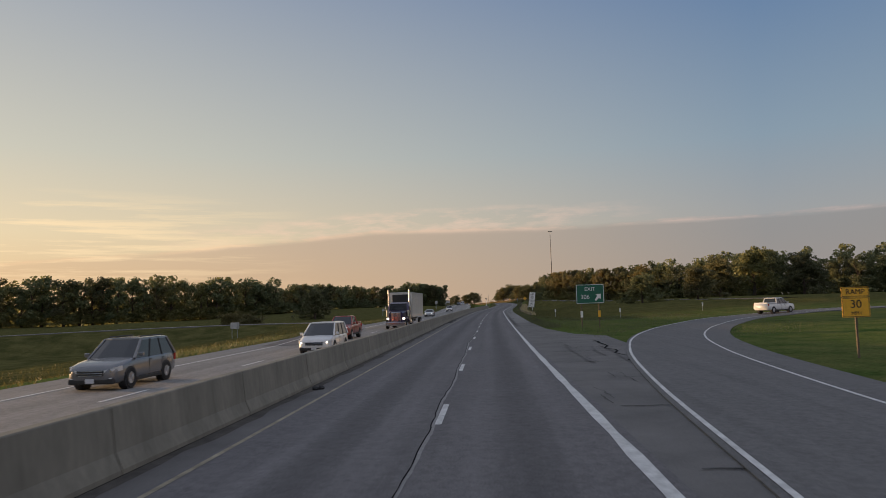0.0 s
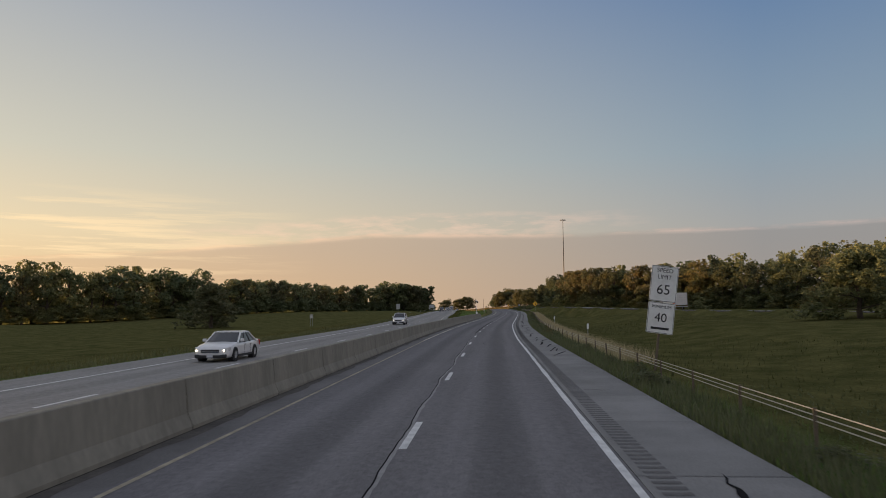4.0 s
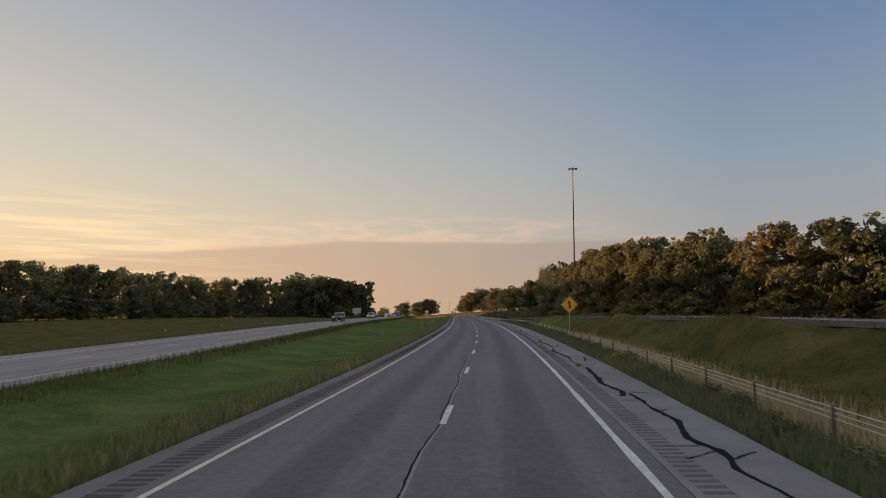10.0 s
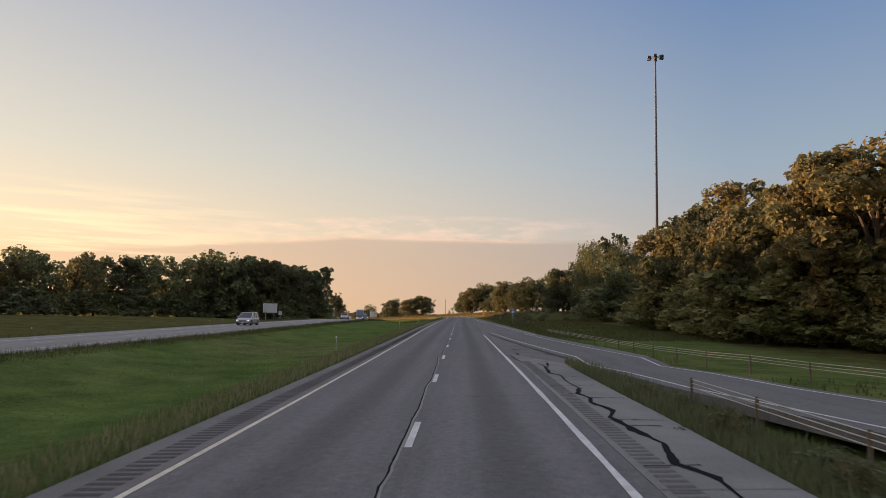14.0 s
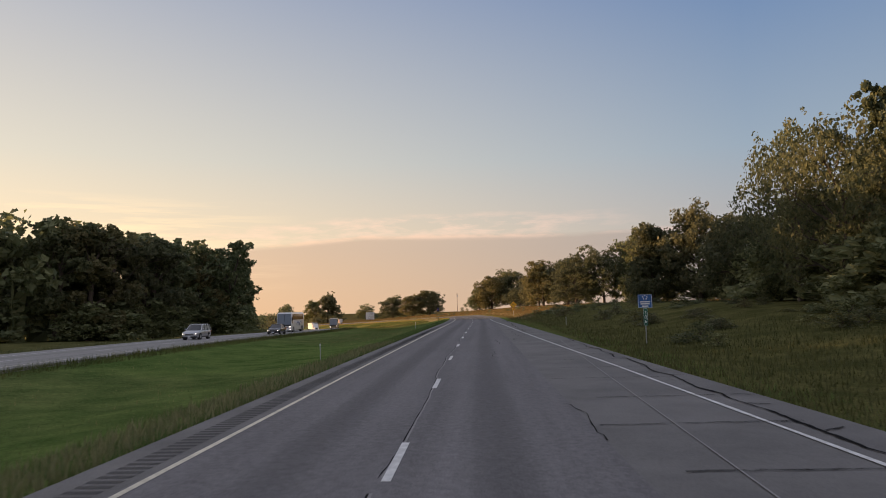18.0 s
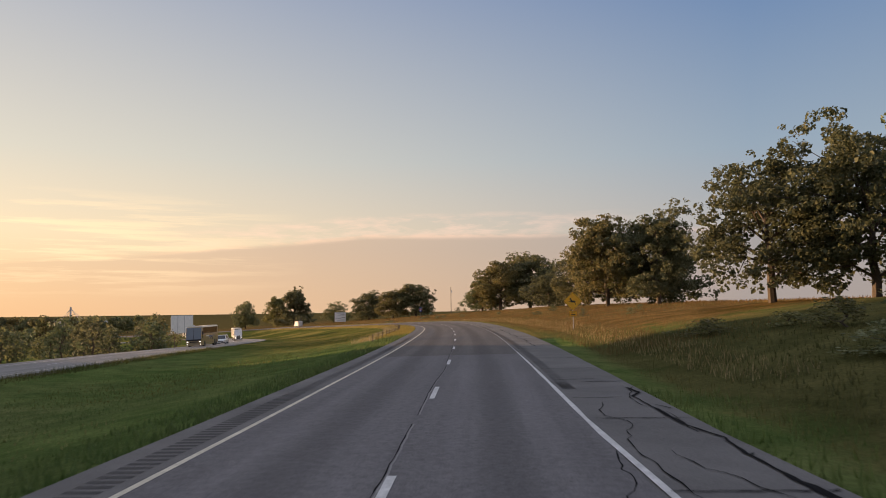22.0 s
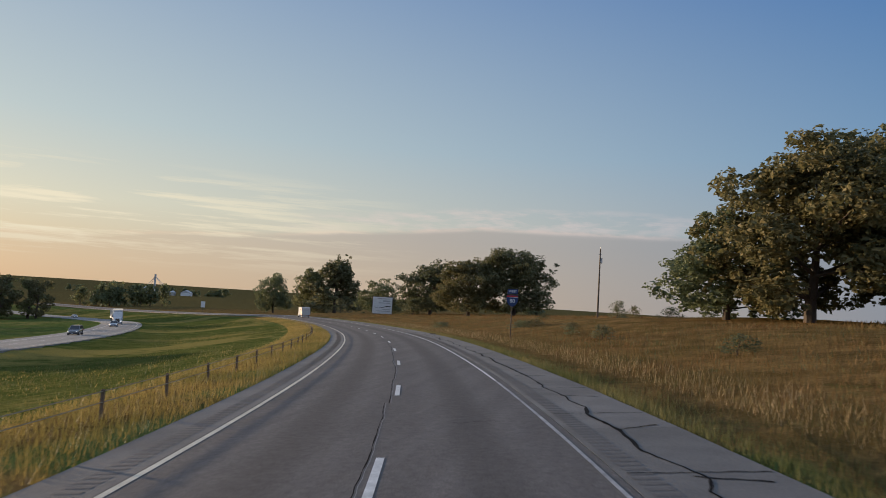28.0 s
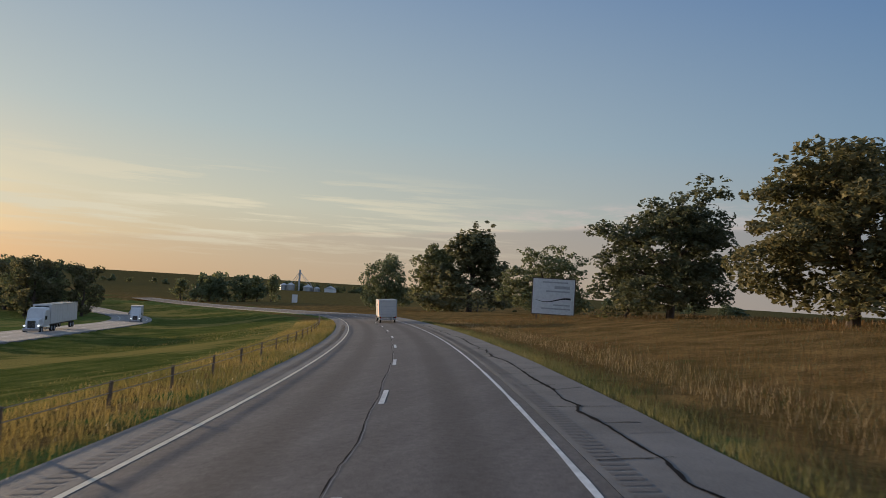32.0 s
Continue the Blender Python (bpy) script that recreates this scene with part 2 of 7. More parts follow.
# bank on the right of the road: height over the road at 8, 16, 26 and 45 m
RB_S = [-300, 60, 130, 180, 250, 330, 400, 450, 520, 580, 620, 660, 720, 800, 900, 960, 1050, 2000]
RB_8 = [0.0, 0.0, -0.3, -0.35, -0.4, -0.4, -0.3, -0.1, -0.3, -0.2, -0.2, -0.2, -0.3, -0.35, -0.3, -0.25, -0.3, -0.2]
RB_16 = [0.0, 0.0, -0.5, -0.9, -0.9, -0.6, 0.0, -0.5, -0.6, 0.2, 1.1, 1.3, 1.3, 1.1, 0.9, 0.6, 0.4, 0.4]
RB_26 = [0.0, 0.1, 0.0, 0.4, 1.0, 0.6, -0.4, -0.6, 0.2, 1.7, 2.5, 2.5, 2.5, 2.8, 2.7, 2.1, 1.4, 1.0]
RB_45 = [0.2, 0.2, 0.8, 1.4, 1.8, 0.6, -0.4, -0.6, 0.6, 2.4, 3.0, 3.0, 3.0, 3.6, 3.9, 3.4, 2.4, 1.5]


def ramp_dist(table, s, u):
    """Distance from a ramp's centre line and the place along it (0..1)."""
    p = np.array(table, float)
    best, along = np.full(np.shape(s), 1e9), np.zeros(np.shape(s))
    for i in range(len(p) - 1):
        d = p[i + 1] - p[i]
        t = np.clip(((s - p[i, 0]) * d[0] + (u - p[i, 1]) * d[1]) / (d @ d), 0, 1)
        dd = np.hypot(s - p[i, 0] - t * d[0], u - p[i, 1] - t * d[1])
        along = np.where(dd < best, (i + t) / (len(p) - 1), along)
        best = np.minimum(dd, best)
    return best, along


def ground_level(s, u):
    """Height of the grass and earth at s, u."""
    s, u = np.asarray(s, float), np.asarray(u, float)
    _, _, _, z, k = line_at(s)
    # right side
    re = np.interp(s, *zip(*RIGHT_EDGE))
    edge_z = z + k * np.minimum(re, 9)
    h8, h16, h26, h45 = (np.interp(s, RB_S, t) for t in (RB_8, RB_16, RB_26, RB_45))
    ur = np.maximum(u, 0)
    a = ease(7, 17, ur)
    b = ease(14, 28, ur)
    c = ease(24, 50, ur)
    right = h8 * ease(6.2, 9, ur) * (1 - a) + h16 * a * (1 - b) + h26 * b * (1 - c) + h45 * c
    right_z = edge_z + right
    # the embankment that carries the entry ramp
    ru = np.interp(s, *zip(*ENTRY_RAMP))
    lift = np.interp(s, (150, 330, 355, 372, 386, 400, 416, 430), (1.75, 1.75, 1.6, 1.3, 0.9, 0.45, 0.05, 0.0))
    w = np.where(u < ru, 1 - ease(3.0, 5.4, ru - u), 1 - ease(3.6, 16.0, u - ru)) * ease(8.5, 9.8, u) * ease(110, 150, s) * (1 - ease(422, 434, s))
    right_z = right_z * (1 - w) + (edge_z + lift) * w
    crest = ease(2.5, 3.1, ru - u) * (1 - ease(3.4, 5.6, ru - u)) * ease(8.7, 9.6, u)
    right_z = right_z + 0.35 * crest * ease(150, 200, s) * (1 - ease(376, 396, s))
    far = ease(60, 260, ur)
    right_z = right_z * (1 - far) + far * (z * 0.5 + 1.2)
    # left side: median, the other carriageway, its outer verge
    le = np.interp(s, *zip(*LEFT_EDGE))
    ou, oz = smooth_to(OPP_U, s), z + smooth_to(OPP_Z, s)
    lz = z + k * np.maximum(le, -9)
    near = ou + 4.9
    width = np.maximum(le - near, 0.2)
    f = np.clip((le - u) / width, 0, 1)
    dip = np.minimum(width * 0.045, 0.9) * np.sin(np.pi * f) * ease(250, 300, s)
    ok = 0.6 * k
    median = lz * (1 - ease(0, 1, f)) + (oz + ok * 4.9) * ease(0, 1, f) - dip
    out = (ou - 6.1) - u
    early = 1 - ease(380, 520, s)
    verge = oz - ok * 6.1 - 0.9 * ease(0, 9, out) + 0.5 * ease(9, 40, out) * ease(380, 520, s) * (1 - ease(560, 640, s)) - 2.6 * ease(6, 48, out) * early - 2.0 * ease(5, 30, out) * ease(640, 720, s) * (1 - ease(1100, 1250, s))
    near_ramp = 1 - ease(3.5, 16.0, ramp_dist(OPP_RAMP, s, u)[0])
    verge = verge * (1 - near_ramp) + (oz - 0.05 - 1.4 * ease(25, 120, out)) * near_ramp
    farl = ease(60, 320, out) * (1 - near_ramp)
    verge = verge * (1 - farl) + farl * (-3.0 - 3.5 * ease(600, 900, s) + 2 * ease(1250, 1700, s))
    left_z = np.where(u > near, median, np.where(u > ou - 6.1, oz + ok * (u - ou), verge))
    out_z = np.where(u > re, right_z, np.where(u < le, left_z, z + k * np.clip(u, -9, 9)))
    # the land falls away to low fields beyond the curve
    x, y, a, _, _ = line_at(s)
    dx, dy = x + np.cos(a) * u + 30, y + np.sin(a) * u - 860
    away = np.hypot(dx, dy)
    low = 0.0125 * np.maximum(away - 430, 0) + 0.012 * np.maximum(away - 1350, 0)
    turned = np.degrees(np.arctan2(-dx, dy))
    return out_z - low * (ease(14, 36, turned) + 0.45 * ease(37, 45, turned)) * ease(1000, 1100, s)


def to_road(x, y):
    """s and u of places in the world (arrays)."""
    x, y = np.asarray(x, float).ravel(), np.asarray(y, float).ravel()
    s, u = np.zeros(len(x)), np.zeros(len(x))
    coarse = slice(0, None, 5)
    for a in range(0, len(x), 4000):
        b = slice(a, a + 4000)
        d2 = (x[b, None] - lx[None, coarse]) ** 2 + (y[b, None] - ly[None, coarse]) ** 2
        i = np.argmin(d2, axis=1) * 5
        dx, dy = x[b] - lx[i], y[b] - ly[i]
        ds = -np.sin(ang[i]) * dx + np.cos(ang[i]) * dy
        s[b] = S_ALL[i] + np.clip(ds, -6, 6) * np.where((i == 0) | (i >= len(S_ALL) - 5), 0, 1)
        u[b] = np.cos(ang[i]) * dx + np.sin(ang[i]) * dy
        far = np.abs(ds) > 12
        u[b] = np.where(far, np.sign(u[b]) * np.sqrt(d2.min(axis=1)), u[b])
    return s, u


# ---- materials ----
def material(name, colour, rough=0.8, metal=0.0, grain=0.0, grain_scale=30.0, stain=0.0, stain_scale=1.5, bump=0.0, emit=None, coat=0.0, spec=0.5, vary=0.0, stretch=None):
    """A procedural surface: base colour with fine grain, larger stains, bump and a change from piece to piece."""
    m = bpy.data.materials.new(name)
    m.use_nodes = True
    n = Nodes(m.node_tree)
    p = m.node_tree.nodes["Principled BSDF"]
    p.inputs["Roughness"].default_value, p.inputs["Metallic"].default_value = rough, metal
    p.inputs["Specular IOR Level"].default_value, p.inputs["Coat Weight"].default_value = spec, coat
    tcn = n.add("ShaderNodeTexCoord")
    where = n.add("ShaderNodeNewGeometry").outputs["Position"]
    if stretch:
        mp = n.add("ShaderNodeMapping")
        mp.inputs["Scale"].default_value = stretch
        n.link(where, mp.inputs[0])
        where = mp.outputs[0]
    col = (*colour, 1.0)
    rgb = n.add("ShaderNodeRGB")
    rgb.outputs[0].default_value = col
    out = rgb.outputs[0]
    fine = None
    if grain or bump:
        g = n.add("ShaderNodeTexNoise", Scale=grain_scale, Detail=5.0, Roughness=0.65)
        n.link(where, g.inputs["Vector"])
        fine = g.outputs["Fac"]
        if grain:
            out = n.mix(1.0, out, n.ramp(fine, [(0.28, 1 - grain), (0.72, 1 + grain * 0.6)]), "MULTIPLY")
    if stain:
        g2 = n.add("ShaderNodeTexNoise", Scale=stain_scale, Detail=4.0, Roughness=0.6)
        n.link(where, g2.inputs["Vector"])
        out = n.mix(1.0, out, n.ramp(g2.outputs["Fac"], [(0.32, 1 - stain), (0.66, 1.0 + stain * 0.4)]), "MULTIPLY")
    if vary:
        oi = n.add("ShaderNodeObjectInfo")
        out = n.mix(1.0, out, n.ramp(oi.outputs["Random"], [(0.0, 1 - vary), (1.0, 1 + vary)]), "MULTIPLY")
    n.link(out, p.inputs["Base Color"])
    if bump:
        b = n.add("ShaderNodeBump", Strength=bump, Distance=0.02)
        n.link(fine, b.inputs["Height"])
        n.link(b.outputs[0], p.inputs["Normal"])
    if emit:
        p.inputs["Emission Color"].default_value = (*emit[:3], 1)
        p.inputs["Emission Strength"].default_value = emit[3]
    return m


def leaf_material(name, dark, light, turn=0.5, other=None):
    """Leaves: colour changes from leaf to leaf and tree to tree, some light comes through."""
    m = bpy.data.materials.new(name)
    m.use_nodes = True
    n = Nodes(m.node_tree)
    p = m.node_tree.nodes["Principled BSDF"]
    p.inputs["Roughness"].default_value, p.inputs["Specular IOR Level"].default_value = 0.6, 0.25
    gi = n.add("ShaderNodeNewGeometry")
    oi = n.add("ShaderNodeObjectInfo")
    c = n.mix(gi.outputs["Random Per Island"], dark, light)
    if other:
        big = n.add("ShaderNodeTexNoise", Scale=0.16, Detail=4.0, Roughness=0.6)
        n.link(gi.outputs["Position"], big.inputs["Vector"])
        c = n.mix(n.ramp(big.outputs["Fac"], [(0.42, 0.0), (0.60, 0.85)]), c, other)
    c = n.mix(1.0, c, n.ramp(oi.outputs["Random"], [(0.0, (0.75, 0.8, 0.8)), (0.5, (1.0, 1.0, 1.0)), (1.0, (1.22, 1.06, 0.86))]), "MULTIPLY")
    n.link(c, p.inputs["Base Color"])
    tr = n.add("ShaderNodeBsdfTranslucent")
    n.link(c, tr.inputs["Color"])
    mx = n.add("ShaderNodeMixShader")
    mx.inputs[0].default_value = turn
    n.link(p.outputs[0], mx.inputs[1])
    n.link(tr.outputs[0], mx.inputs[2])
    n.link(mx.outputs[0], m.node_tree.nodes["Material Output"].inputs["Surface"])
    return m


def ground_material():
    """Mown and rank grass, greener near the road, golden prairie grass on the sunny bank, by patches."""
    m = bpy.data.materials.new("grass_ground")
    m.use_nodes = True
    n = Nodes(m.node_tree)
    p = m.node_tree.nodes["Principled BSDF"]
    p.inputs["Roughness"].default_value, p.inputs["Specular IOR Level"].default_value = 0.95, 0.0
    pos = n.add("ShaderNodeNewGeometry").outputs["Position"]
    dry = n.add("ShaderNodeAttribute", attribute_name="dry").outputs["Fac"]
    big = n.add("ShaderNodeTexNoise", Scale=0.035, Detail=5.0, Roughness=0.6)
    mid = n.add("ShaderNodeTexNoise", Scale=0.35, Detail=6.0, Roughness=0.65)
    fine = n.add("ShaderNodeTexNoise", Scale=6.0, Detail=6.0, Roughness=0.7)
    for t in (big, mid, fine):
        n.link(pos, t.inputs["Vector"])
    green = n.mix(n.ramp(mid.outputs["Fac"], [(0.35, 0.0), (0.65, 1.0)]), (0.066, 0.112, 0.030), (0.142, 0.194, 0.058))
    olive = n.mix(n.ramp(mid.outputs["Fac"], [(0.38, 0.0), (0.62, 1.0)]), (0.100, 0.110, 0.045), (0.180, 0.168, 0.078))
    green = n.mix(n.ramp(big.outputs["Fac"], [(0.42, 0.0), (0.64, 0.5)]), green, olive)
    gold = n.mix(n.ramp(mid.outputs["Fac"], [(0.38, 0.0), (0.66, 1.0)]), (0.108, 0.076, 0.028), (0.240, 0.156, 0.058))
    wob = n.math("ADD", dry, n.math("MULTIPLY", n.math("SUBTRACT", mid.outputs["Fac"], 0.5), 0.9))
    c = n.mix(n.ramp(wob, [(0.35, 0.0), (0.65, 1.0)]), green, gold)
    lush = n.add("ShaderNodeAttribute", attribute_name="lush").outputs["Fac"]
    deep = n.mix(n.ramp(mid.outputs["Fac"], [(0.36, 0.0), (0.64, 1.0)]), (0.062, 0.080, 0.018), (0.126, 0.136, 0.036))
    # yellow bands: sunlit stripes of the slope painted into the ground colour
    straw = n.ramp(n.math("ADD", big.outputs["Fac"], n.math("MULTIPLY", n.math("SUBTRACT", mid.outputs["Fac"], 0.5), 0.35)), [(0.50, 0.0), (0.60, 0.85)])
    c = n.mix(lush, c, n.mix(straw, deep, (0.255, 0.210, 0.062)))
    rank = n.add("ShaderNodeAttribute", attribute_name="rank").outputs["Fac"]
    weeds = n.mix(n.ramp(mid.outputs["Fac"], [(0.36, 0.0), (0.64, 1.0)]), (0.066, 0.069, 0.025), (0.128, 0.120, 0.046))
    c = n.mix(n.ramp(n.math("ADD", rank, n.math("MULTIPLY", n.math("SUBTRACT", mid.outputs["Fac"], 0.5), 0.7)), [(0.3, 0.0), (0.7, 1.0)]), c, weeds)
    c = n.mix(1.0, c, n.ramp(fine.outputs["Fac"], [(0.3, 0.62), (0.7, 1.25)]), "MULTIPLY")
    n.link(c, p.inputs["Base Color"])
    b = n.add("ShaderNodeBump", Strength=0.8, Distance=0.15)
    n.link(fine.outputs["Fac"], b.inputs["Height"])
    n.link(b.outputs[0], p.inputs["Normal"])
    return m


def road_material(name, tone, streak=0.36, warm=0.0):
    """Worn paving: speckled aggregate, patches, and wheel paths along the lanes from the surface's own across value."""
    m = bpy.data.materials.new(name)
    m.use_nodes = True
    n = Nodes(m.node_tree)
    p = m.node_tree.nodes["Principled BSDF"]
    p.inputs["Roughness"].default_value, p.inputs["Specular IOR Level"].default_value = 0.88, 0.18
    pos = n.add("ShaderNodeNewGeometry").outputs["Position"]
    across = n.add("ShaderNodeAttribute", attribute_name="across").outputs["Fac"]
    grit = n.add("ShaderNodeTexNoise", Scale=26.0, Detail=6.0, Roughness=0.75)
    patch = n.add("ShaderNodeTexNoise", Scale=0.22, Detail=5.0, Roughness=0.6)
    mp = n.add("ShaderNodeMapping")
    mp.inputs["Scale"].default_value = (1.6, 0.05, 1.0)
    n.link(pos, mp.inputs[0])
    longs = n.add("ShaderNodeTexNoise", Scale=1.0, Detail=5.0, Roughness=0.6)
    n.link(pos, grit.inputs["Vector"])
    n.link(pos, patch.inputs["Vector"])
    n.link(mp.outputs[0], longs.inputs["Vector"])
    base = n.mix(patch.outputs["Fac"], tuple(c * 0.84 for c in tone), tuple(c * 1.14 for c in tone))
    # wheel paths at about 0.9 m either side of a lane's middle; oil between them
    lane = n.math("ABSOLUTE", n.math("SUBTRACT", n.math("ABSOLUTE", across), 1.83))
    path = n.math("SUBTRACT", 1.0, n.math("MULTIPLY", n.math("ABSOLUTE", n.math("SUBTRACT", lane, 0.9)), 2.2), clamp=True)
    mid = n.math("SUBTRACT", 1.0, n.math("POWER", n.math("MULTIPLY", lane, 1.7), 2.0), clamp=True)
    c = n.mix(n.math("MULTIPLY", path, streak), base, tuple(v * 1.25 for v in tone))
    c = n.mix(n.math("MULTIPLY", n.math("MULTIPLY", mid, n.ramp(longs.outputs["Fac"], [(0.25, 0.4), (0.7, 1.0)])), streak * 1.9), c, tuple(v * 0.55 for v in tone))
    c = n.mix(1.0, c, n.ramp(longs.outputs["Fac"], [(0.3, 0.86), (0.7, 1.10)]), "MULTIPLY")
    coarse = n.add("ShaderNodeTexNoise", Scale=6.0, Detail=4.0, Roughness=0.7)
    n.link(pos, coarse.inputs["Vector"])
    c = n.mix(1.0, c, n.ramp(coarse.outputs["Fac"], [(0.3, 0.80), (0.7, 1.18)]), "MULTIPLY")
    c = n.mix(1.0, c, n.ramp(grit.outputs["Fac"], [(0.3, 0.66), (0.7, 1.3)]), "MULTIPLY")
    n.link(c, p.inputs["Base Color"])
    b = n.add("ShaderNodeBump", Strength=0.6, Distance=0.012)
    n.link(grit.outputs["Fac"], b.inputs["Height"])
    n.link(b.outputs[0], p.inputs["Normal"])
    return m


M = {
    "ground": ground_material(),
    "asphalt": road_material("worn_asphalt", (0.152, 0.146, 0.148)),
    # darker copies for the curve: the ground's dimmer exposure put into their colour
    "asphalt_dim": road_material("dimmed_asphalt", (0.122, 0.112, 0.106)),
    "shoulder_dim": material("darker_shoulder_slab", (0.138, 0.134, 0.128), 0.88, grain=0.3, grain_scale=22, stain=0.25, stain_scale=0.5, bump=0.3, vary=0.12),
    "asphalt_opp": road_material("pale_asphalt", (0.245, 0.238, 0.225), 0.18),
    "ramp": road_material("ramp_paving", (0.150, 0.147, 0.145), 0.0),
    "shoulder": material("concrete_shoulder", (0.192, 0.188, 0.180), 0.85, grain=0.25, grain_scale=22, stain=0.22, stain_scale=0.5, bump=0.25, vary=0.10),
    "shoulder_l": material("asphalt_shoulder", (0.142, 0.136, 0.130), 0.85, grain=0.3, grain_scale=24, stain=0.28, stain_scale=0.4, bump=0.3),
    "white": material("white_road_paint", (0.62, 0.62, 0.60), 0.7, grain=0.22, grain_scale=14, stain=0.25, stain_scale=2.5),
    "white_worn": material("worn_white_road_paint", (0.36, 0.36, 0.36), 0.8, grain=0.4, grain_scale=9, stain=0.45, stain_scale=2.2),
    "yellow_worn": material("worn_yellow_road_paint", (0.34, 0.30, 0.215), 0.8, grain=0.35, grain_scale=11, stain=0.4, stain_scale=1.8),
    "yellow": material("yellow_road_paint", (0.62, 0.57, 0.45), 0.7, grain=0.25, grain_scale=14, stain=0.25, stain_scale=2.0),
    "tar": material("crack_sealant", (0.008, 0.008, 0.009), 0.9, grain=0.3, grain_scale=9, spec=0.08),
    "pale_seal": material("pale_old_sealant", (0.24, 0.235, 0.23), 0.8, grain=0.35, grain_scale=8),
    "groove_dark": material("dark_rumble_groove", (0.052, 0.050, 0.049), 0.9, grain=0.3, grain_scale=10),
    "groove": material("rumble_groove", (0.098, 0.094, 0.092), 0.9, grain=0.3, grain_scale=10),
    "concrete": material("barrier_concrete", (0.205, 0.196, 0.160), 0.9, grain=0.2, grain_scale=9, stain=0.24, stain_scale=1.1, bump=0.3, vary=0.06, stretch=(1.0, 1.0, 0.22)),
    "dirt": material("gutter_grit", (0.085, 0.076, 0.066), 0.95, grain=0.4, grain_scale=7, stain=0.4, stain_scale=1.2, bump=0.4),
    "rope": material("weathered_pale_cable", (0.42, 0.38, 0.29), 0.6, 0.3, grain=0.2, grain_scale=9),
    "steel": material("galvanised_steel", (0.42, 0.43, 0.44), 0.45, 0.85, grain=0.15, grain_scale=18),
    "mast": material("weathered_steel_mast", (0.10, 0.09, 0.085), 0.6, 0.5, grain=0.25, grain_scale=6),
    "wood": material("weathered_post_wood", (0.15, 0.115, 0.08), 0.9, grain=0.3, grain_scale=20, stain=0.2),
    "green": material("green_sign_sheeting", (0.012, 0.125, 0.075), 0.45, stain=0.12, stain_scale=2.5),
    "sign_white": material("white_sign_sheeting", (0.80, 0.80, 0.78), 0.5, stain=0.12, stain_scale=3),
    "sign_yellow": material("yellow_sign_sheeting", (0.85, 0.44, 0.03), 0.5, stain=0.12, stain_scale=3),
    "sign_blue": material("blue_sign_sheeting", (0.03, 0.12, 0.33), 0.45, stain=0.1, stain_scale=3),
    "shield_blue": material("navy_sign_sheeting", (0.018, 0.045, 0.150), 0.45, stain=0.1, stain_scale=3),
    "faded": material("faded_print", (0.50, 0.50, 0.50), 0.6, stain=0.2, stain_scale=2),
    "black": material("black_paint", (0.015, 0.015, 0.016), 0.5),
    "red": material("red_sheeting", (0.45, 0.03, 0.025), 0.5),
    "sign_back": material("bare_sign_back", (0.52, 0.52, 0.52), 0.5, 0.2, grain=0.12, grain_scale=5),
    "bark": material("tree_bark", (0.085, 0.066, 0.050), 0.95, grain=0.35, grain_scale=7, bump=0.5),
    "leaf_a": leaf_material("oak_leaves", (0.088, 0.098, 0.052), (0.185, 0.178, 0.094)),
    "leaf_b": leaf_material("dark_leaves", (0.100, 0.125, 0.062), (0.215, 0.235, 0.115), 0.35),
    "leaf_e": leaf_material("shaded_oak_leaves", (0.092, 0.106, 0.052), (0.200, 0.192, 0.100), 0.4),
    "leaf_c": leaf_material("yellowing_leaves", (0.110, 0.106, 0.048), (0.230, 0.200, 0.085)),
    # leaf_f: warm low sun on the right wood put into the leaf colour
    "leaf_f": leaf_material("sun_toned_leaves", (0.122, 0.112, 0.056), (0.275, 0.232, 0.118), 0.4, (0.150, 0.160, 0.080)),
    "leaf_u": leaf_material("understory_leaves", (0.115, 0.140, 0.070), (0.260, 0.275, 0.140), 0.4),
    "leaf_d": leaf_material("cottonwood_leaves", (0.082, 0.098, 0.050), (0.170, 0.175, 0.086)),
}


# ---- building helpers ----
def mesh_ob(name, verts, faces, mat, parent=None, smooth=False):
    me = bpy.data.meshes.new(name)
    me.from_pydata([tuple(v) for v in verts], [], faces)
    me.update()
    if mat:
        me.materials.append(mat)
    if smooth:
        me.polygons.foreach_set("use_smooth", [True] * len(me.polygons))
    ob = new(name, me)
    if parent:
        ob.parent = parent
    return ob


def part(name, bm, mat, parent, label="", smooth=False):
    """One bmesh as one mesh object under a thing or a part."""
    me = bpy.data.meshes.new(name)
    bm.to_mesh(me)
    bm.free()
    if mat:
        me.materials.append(mat)
    if smooth:
        me.polygons.foreach_set("use_smooth", [True] * len(me.polygons))
    ob = new(name, me)
    if parent:
        ob.parent = parent
    if label:
        tagged(ob, label)
    return ob


def thing(name, m, label, category, group="", kind=""):
    ob = new(name)
    ob.empty_display_size = 0.3
    ob.matrix_world = m
    return tagged(ob, label, category, group, kind)


def box(bm, size, at=(0, 0, 0), bevel=0.0, turn=None):
    """A box, its middle at at, edges bevelled."""
    m = Matrix.Translation(at) @ (turn or Matrix()) @ Matrix.Diagonal((*size, 1))
    r = bmesh.ops.create_cube(bm, size=1, matrix=m)
    if bevel:
        es = list({e for v in r["verts"] for e in v.link_edges})
        bmesh.ops.bevel(bm, geom=es, offset=bevel, segments=2, affect="EDGES", profile=0.6)
    return bm


